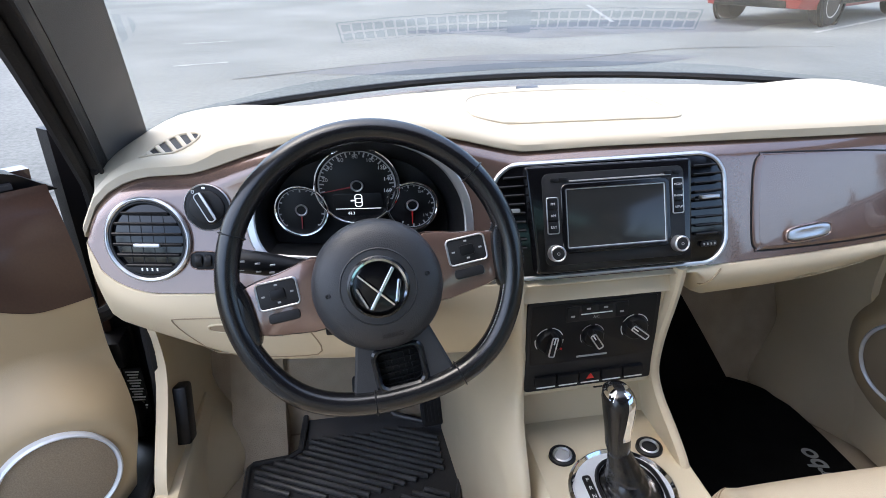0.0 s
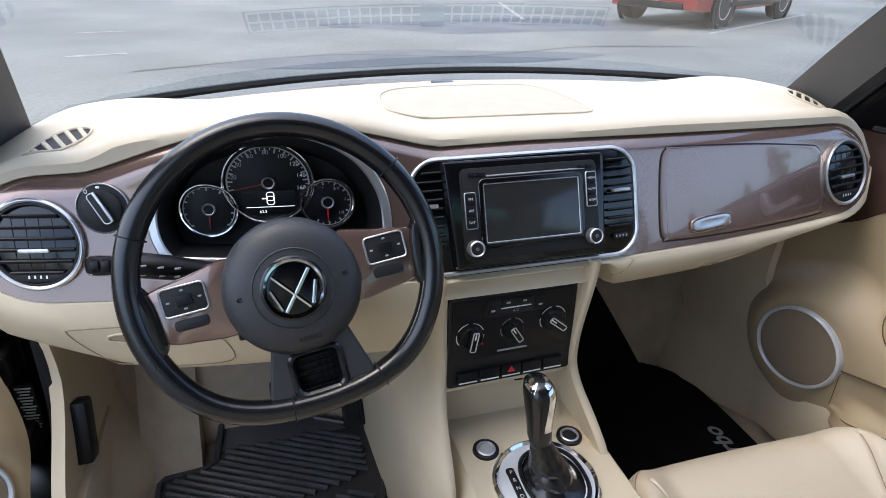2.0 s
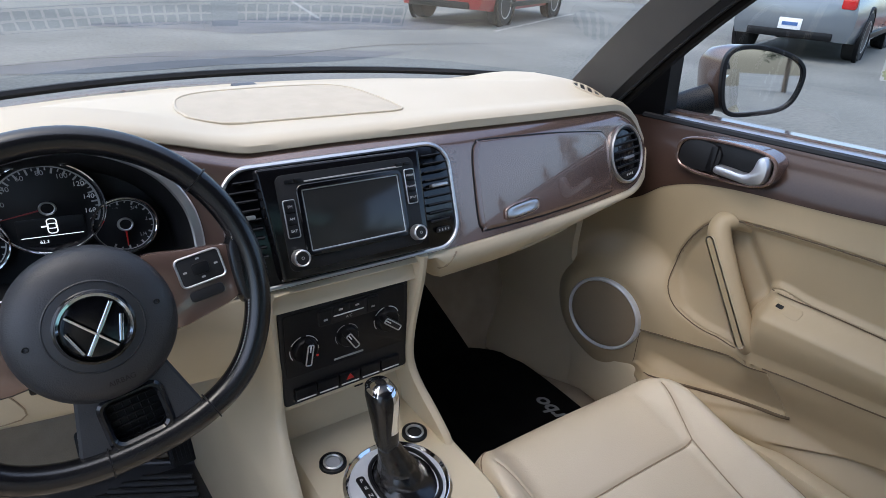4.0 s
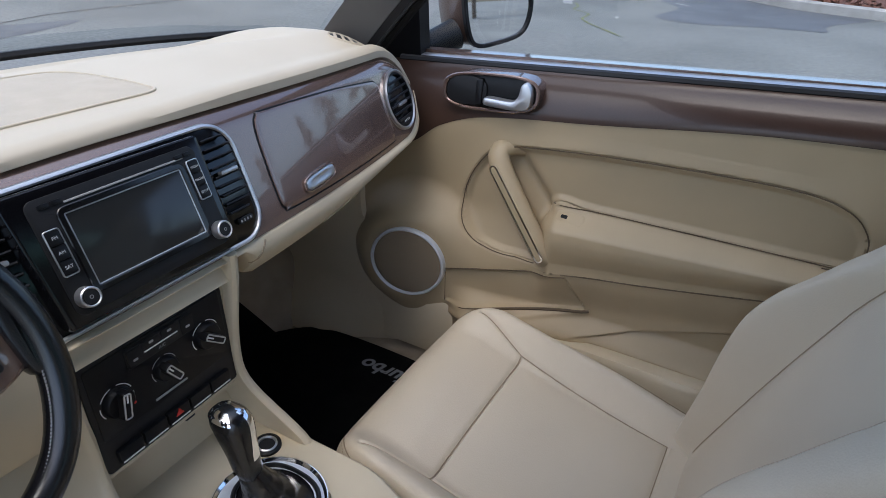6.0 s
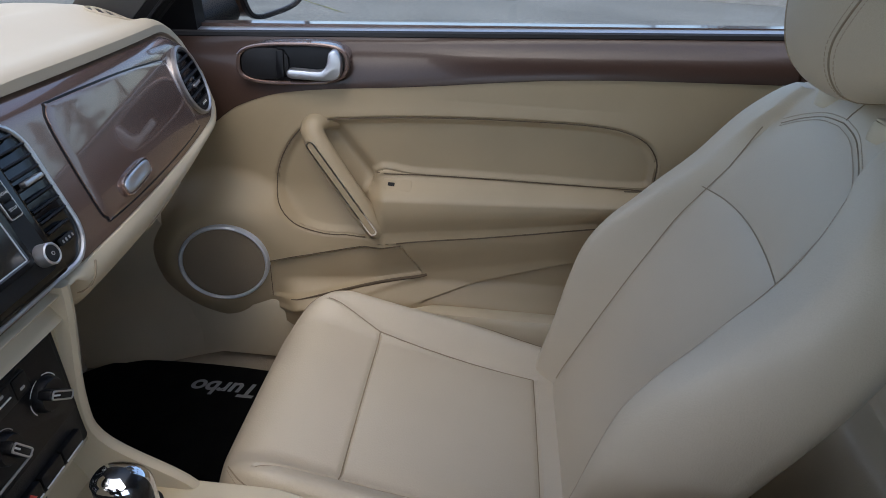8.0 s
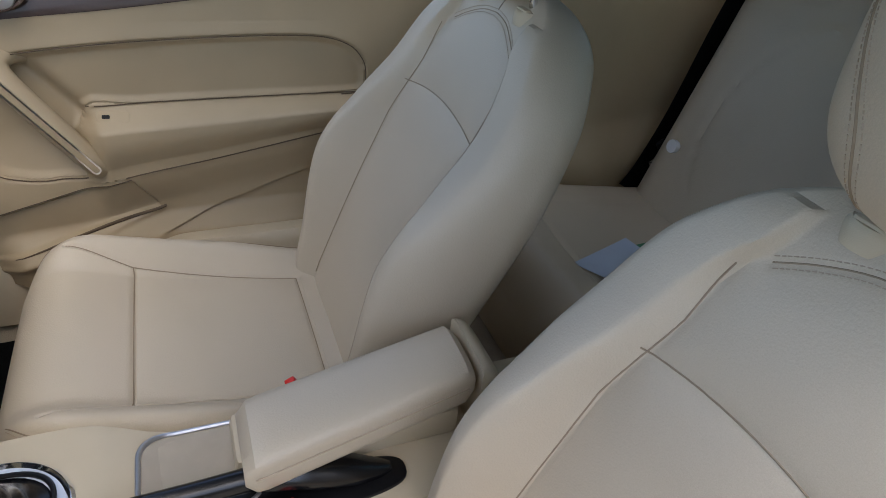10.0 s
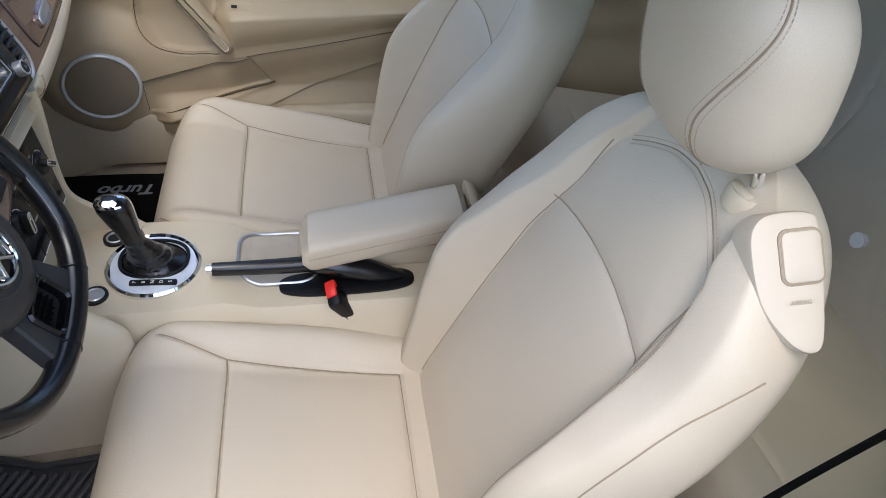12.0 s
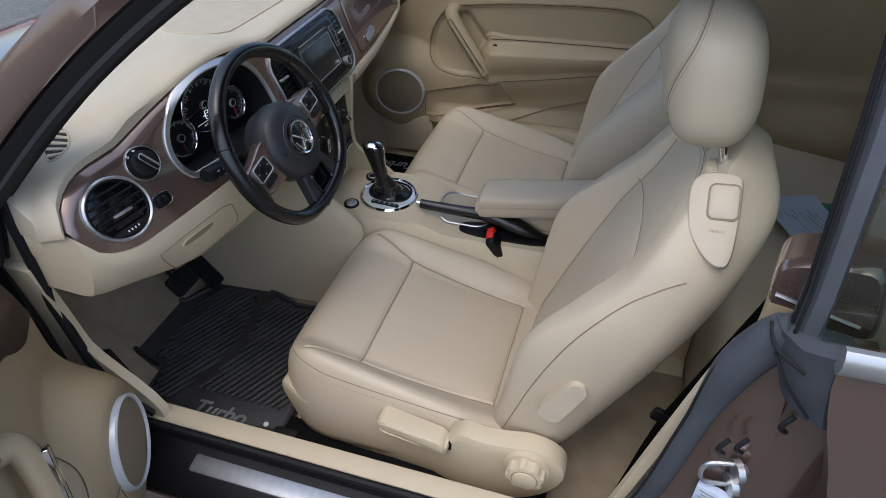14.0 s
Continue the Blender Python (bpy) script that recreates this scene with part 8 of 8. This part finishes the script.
parked("grey_car", "grey parked car standing with its tail to the lot", (11.75, 5.25, 0), 16, CAR_GREY)

for k, (x0, y0, x1, y1, w) in enumerate(((6.7, 8.1, 11.0, 10.6, 0.09), (9.0, 2.9, 13.0, 4.5, 0.09), (-1.7, 7.35, -2.3, 7.2, 0.07), (-1.9, 9.3, -2.6, 9.14, 0.06), (4.4, 10.2, 5.2, 13.5, 0.08), (8.9, 5.1, 12.6, 6.4, 0.08))):
    bm = B()
    d = Vector((x1 - x0, y1 - y0, 0)).normalized()
    n_ = Vector((-d.y, d.x, 0)) * (w / 2)
    rng = random.Random(k)
    m_ = 24
    loops = []
    for j in range(m_ + 1):
        p = Vector((lerp(x0, x1, j / m_), lerp(y0, y1, j / m_), 0.004))
        a, b = 0.8 + 0.4 * rng.random(), 0.8 + 0.4 * rng.random()
        loops.append([p + n_ * a, p - n_ * b])
    loft(bm, loops, caps=False, closed=False)
    solo("parking_line", bm, PAINT_LINE, "worn pale parking bay line on the asphalt", "road marking", "parking lines", "structure")
# dark damp patches
for k, (x, y, a, b) in enumerate(((4.2, 9.4, 3.2, 0.9), (9.5, 0.2, 1.6, 1.2), (11.2, 2.4, 1.3, 0.7), (1.5, 6.6, 2.2, 0.5))):
    bm = B()
    pts = [(x + a * math.cos(t) * (1 + 0.18 * math.sin(3 * t + k)), y + b * math.sin(t) * (1 + 0.2 * math.sin(5 * t + 2 * k))) for t in [2 * math.pi * j / 48 for j in range(48)]]
    bm.faces.new([bm.verts.new((u, v, 0.003)) for u, v in pts])
    solo("asphalt_patch", bm, mat("newer_asphalt", (0.085, 0.088, 0.09), 0.7, bump=0.5, bump_scale=60, second=(0.06, 0.062, 0.065), vary_scale=1.5), "darker patch of newer asphalt", "asphalt patch", "asphalt patches", "structure")

# flaked white paint, a crack and moss in the joints of the asphalt
for k, (x, y, a, b, rz) in enumerate(((8.85, 2.63, 0.26, 0.10, 20), (7.85, 1.62, 0.13, 0.03, 10), (9.6, 1.2, 0.16, 0.04, 50))):
    rng = random.Random(30 + k)
    c, s_ = math.cos(radians(rz)), math.sin(radians(rz))
    bm = B()
    bm.faces.new([bm.verts.new((x + c * a * q * math.cos(t) - s_ * b * q * math.sin(t), y + s_ * a * q * math.cos(t) + c * b * q * math.sin(t), 0.005)) for t, q in [(2 * math.pi * j / 18, 0.6 + 0.5 * rng.random()) for j in range(18)]])
    solo("paint_flake", bm, PAINT_LINE, "flaked remains of white paint on the asphalt", "road marking", "paint flakes", "structure")
MOSS = mat("dry_moss", (0.16, 0.17, 0.06), 0.95, bump=0.6, bump_scale=70, second=(0.10, 0.11, 0.05), vary_scale=12)
for k, (pts_, w_, m_, lb) in enumerate((([(8.8, 2.5), (8.5, 2.35), (8.2, 2.3), (7.9, 2.0), (7.4, 1.9), (6.6, 1.2)], 0.025, MOSS, "mossy crack"), ([(9.1, 2.9), (10.0, 3.3), (11.5, 3.8), (13.0, 4.3)], 0.05, MOSS, "mossy joint"), ([(9.1, 2.8), (9.6, 1.9), (10.2, 0.9)], 0.04, MOSS, "mossy joint"),
                                    ([(-1.5, 6.2), (0.5, 6.9), (2.2, 6.6), (4.0, 7.1), (6.0, 6.8)], 0.03, mat("asphalt_crack", (0.05, 0.05, 0.05), 0.9), "dark crack"), ([(-2.2, 2.4), (-2.0, 3.0), (-1.6, 3.4), (-1.5, 4.2)], 0.02, mat("asphalt_crack", (0.06, 0.06, 0.06), 0.9), "dark crack"))):
    rng = random.Random(60 + k)
    run = smooth_poly(pts_, 10, False)
    bm = B()
    loft(bm, [[(x + rng.uniform(-1, 1) * w_ * 0.6, y + w_ * rng.uniform(0.3, 1.0), 0.0045), (x + rng.uniform(-1, 1) * w_ * 0.6, y - w_ * rng.uniform(0.3, 1.0), 0.0045)] for x, y in run], caps=False, closed=False)
    solo("asphalt_crack", bm, m_, lb + " running through the worn asphalt", "crack", "asphalt cracks", "structure")

# planted bed with kerb along the far side
bed = thing("planting_bed", "low bed of red bark mulch behind a concrete kerb", "planting bed", (12, -1, 0))
kl = smooth_poly([(9.0, -9.0), (9.3, -4.0), (9.75, -1.2), (10.8, 0.55), (14.5, 3.2), (16.5, 9.0), (16.0, 14.0), (8.0, 20.0), (-6.0, 22.0)], 6, False)
bm = B()
loops = []
for i, p in enumerate(kl):
    a, b = Vector((*kl[max(i - 1, 0)], 0)), Vector((*kl[min(i + 1, len(kl) - 1)], 0))
    t = (b - a).normalized()
    n_ = Vector((t.y, -t.x, 0))
    o = Vector((*p, 0))
    loops.append([o + Vector((0, 0, -0.02)), o + Vector((0, 0, 0.11)), o + n_ * 0.02 + Vector((0, 0, 0.13)), o + n_ * 0.14 + Vector((0, 0, 0.13)), o + n_ * 0.15 + Vector((0, 0, -0.02))])
loft(bm, loops)
part("kerb", bm, CONCRETE, bed, "concrete kerb")
bm = B()
loops = []
for i, p in enumerate(kl):
    a, b = Vector((*kl[max(i - 1, 0)], 0)), Vector((*kl[min(i + 1, len(kl) - 1)], 0))
    t = (b - a).normalized()
    n_ = Vector((t.y, -t.x, 0))
    o = Vector((*p, 0))
    loops.append([o + n_ * d + Vector((0, 0, 0.10 + 0.10 * min(1, d) + 0.03 * math.sin(3.1 * i + 2 * d))) for d in (0.14, 0.6, 1.5, 3.0, 6.0)])
loft(bm, loops, caps=False, closed=False)
part("mulch", bm, BARK, bed, "red-brown bark mulch")
rng = random.Random(4)
bm = B()
for k in range(2600):
    i = rng.randrange(6, 40)
    p, q = Vector((*kl[i], 0)), Vector((*kl[i + 1], 0))
    t = (q - p).normalized()
    n_ = Vector((t.y, -t.x, 0))
    d = 0.16 + 2.2 * rng.random() ** 2
    c = p.lerp(q, rng.random()) + n_ * d + Vector((0, 0, 0.12 + 0.10 * min(1, d)))
    m3 = Euler((rng.random() * 0.8, rng.random() * 0.8, rng.random() * 6)).to_matrix()
    l, w = 0.03 + 0.05 * rng.random(), 0.012 + 0.02 * rng.random()
    vs = [bm.verts.new(c + m3 @ Vector(v)) for v in ((-l, -w, 0), (l, -w * 0.7, 0.004), (l * 0.9, w, 0), (-l, w * 0.8, 0.006), (0, 0, 0.012))]
    for a, b in ((0, 1), (1, 2), (2, 3), (3, 0)):
        bm.faces.new((vs[a], vs[b], vs[4]))
tagged(part("bark_chips", bm, BARK, bed, "loose bark chips", flat=True), kind="stuff")

# trees round the lot, seen mirrored in the fascia and the wing mirror
LEAF = mat("conifer_foliage", (0.035, 0.06, 0.028), 0.8, second=(0.02, 0.035, 0.018), vary_scale=1.2)
TRUNK = mat("tree_bark", (0.09, 0.065, 0.045), 0.9, bump=0.8, bump_scale=14, vary=0.3, vary_scale=4)


def conifer(seed, h, spread):
    rng = random.Random(seed)
    root = thing("conifer", "tall dark green conifer behind the parking lot", "tree", (0, 0, 0), "trees")
    bm = B()
    tube(bm, [(0, 0, 0), (0.05, 0, h * 0.5), (0, 0.05, h)], [0.22, 0.13, 0.03], 8)
    trunk = part("trunk", bm, TRUNK, root)
    bl, bb = B(), B()
    for k in range(110):
        t = rng.random() ** 0.8
        z = h * (0.16 + 0.83 * t)
        l = spread * (1 - t) ** 0.7 * (0.55 + 0.6 * rng.random()) + 0.25
        a = rng.random() * 6.283
        d = Vector((math.cos(a), math.sin(a), -0.12 - 0.2 * rng.random()))
        p0 = Vector((0, 0, z))
        p1 = p0 + d * l
        tube(bb, [p0, p1], [0.03, 0.008], 4)
        side = Vector((-d.y, d.x, 0)).normalized()
        for j in range(34):
            q = p0.lerp(p1, 0.2 + 0.85 * rng.random()) + side * rng.uniform(-0.28, 0.28) * l * 0.6 + Vector((0, 0, rng.uniform(-0.22, 0.12)))
            m3 = Euler((rng.uniform(-0.7, 0.7), rng.uniform(-0.7, 0.7), rng.random() * 6)).to_matrix()
            s = 0.10 + 0.16 * rng.random()
            vs = [bl.verts.new(q + m3 @ Vector(v) * s) for v in ((-1, -0.25, 0), (0.2, -0.45, 0.1), (1.1, 0, -0.15), (0.1, 0.45, 0.1))]
            bl.faces.new(vs)
    part("limbs", bb, TRUNK, trunk)
    tagged(part("crown", bl, LEAF, root, "ragged dark green crown", flat=True), kind="stuff")
    return root


t0 = conifer(1, 11.0, 2.6)
t0.matrix_basis = Matrix.Translation((-12, -22, 0)) @ Matrix.Scale(0.6, 4)
t1 = conifer(2, 14.0, 3.2)
t1.matrix_basis = Matrix.Translation((-6, -26, 0)) @ Matrix.Scale(0.5, 4)
rng = random.Random(9)
for x, y in ((-20, -24), (1, -25), (7, -27), (13, -24), (-27, -17), (20.5, -13.4), (22, -8), (21, -11), (18.5, -16.5), (16, -19), (23, -5.5), (-30, -6), (4, -31), (-14, -30), (-32, 6), (12, 24), (3, 27), (-8, 28), (-20, 24), (-34, 14)):
    src = t0 if rng.random() < 0.5 else t1
    s = 0.42 + 0.25 * rng.random()
    c = copy_thing(src, Matrix.Translation((x, y, 0)) @ Matrix.Rotation(rng.random() * 6, 4, "Z"))
    c.scale = (s, s, s)
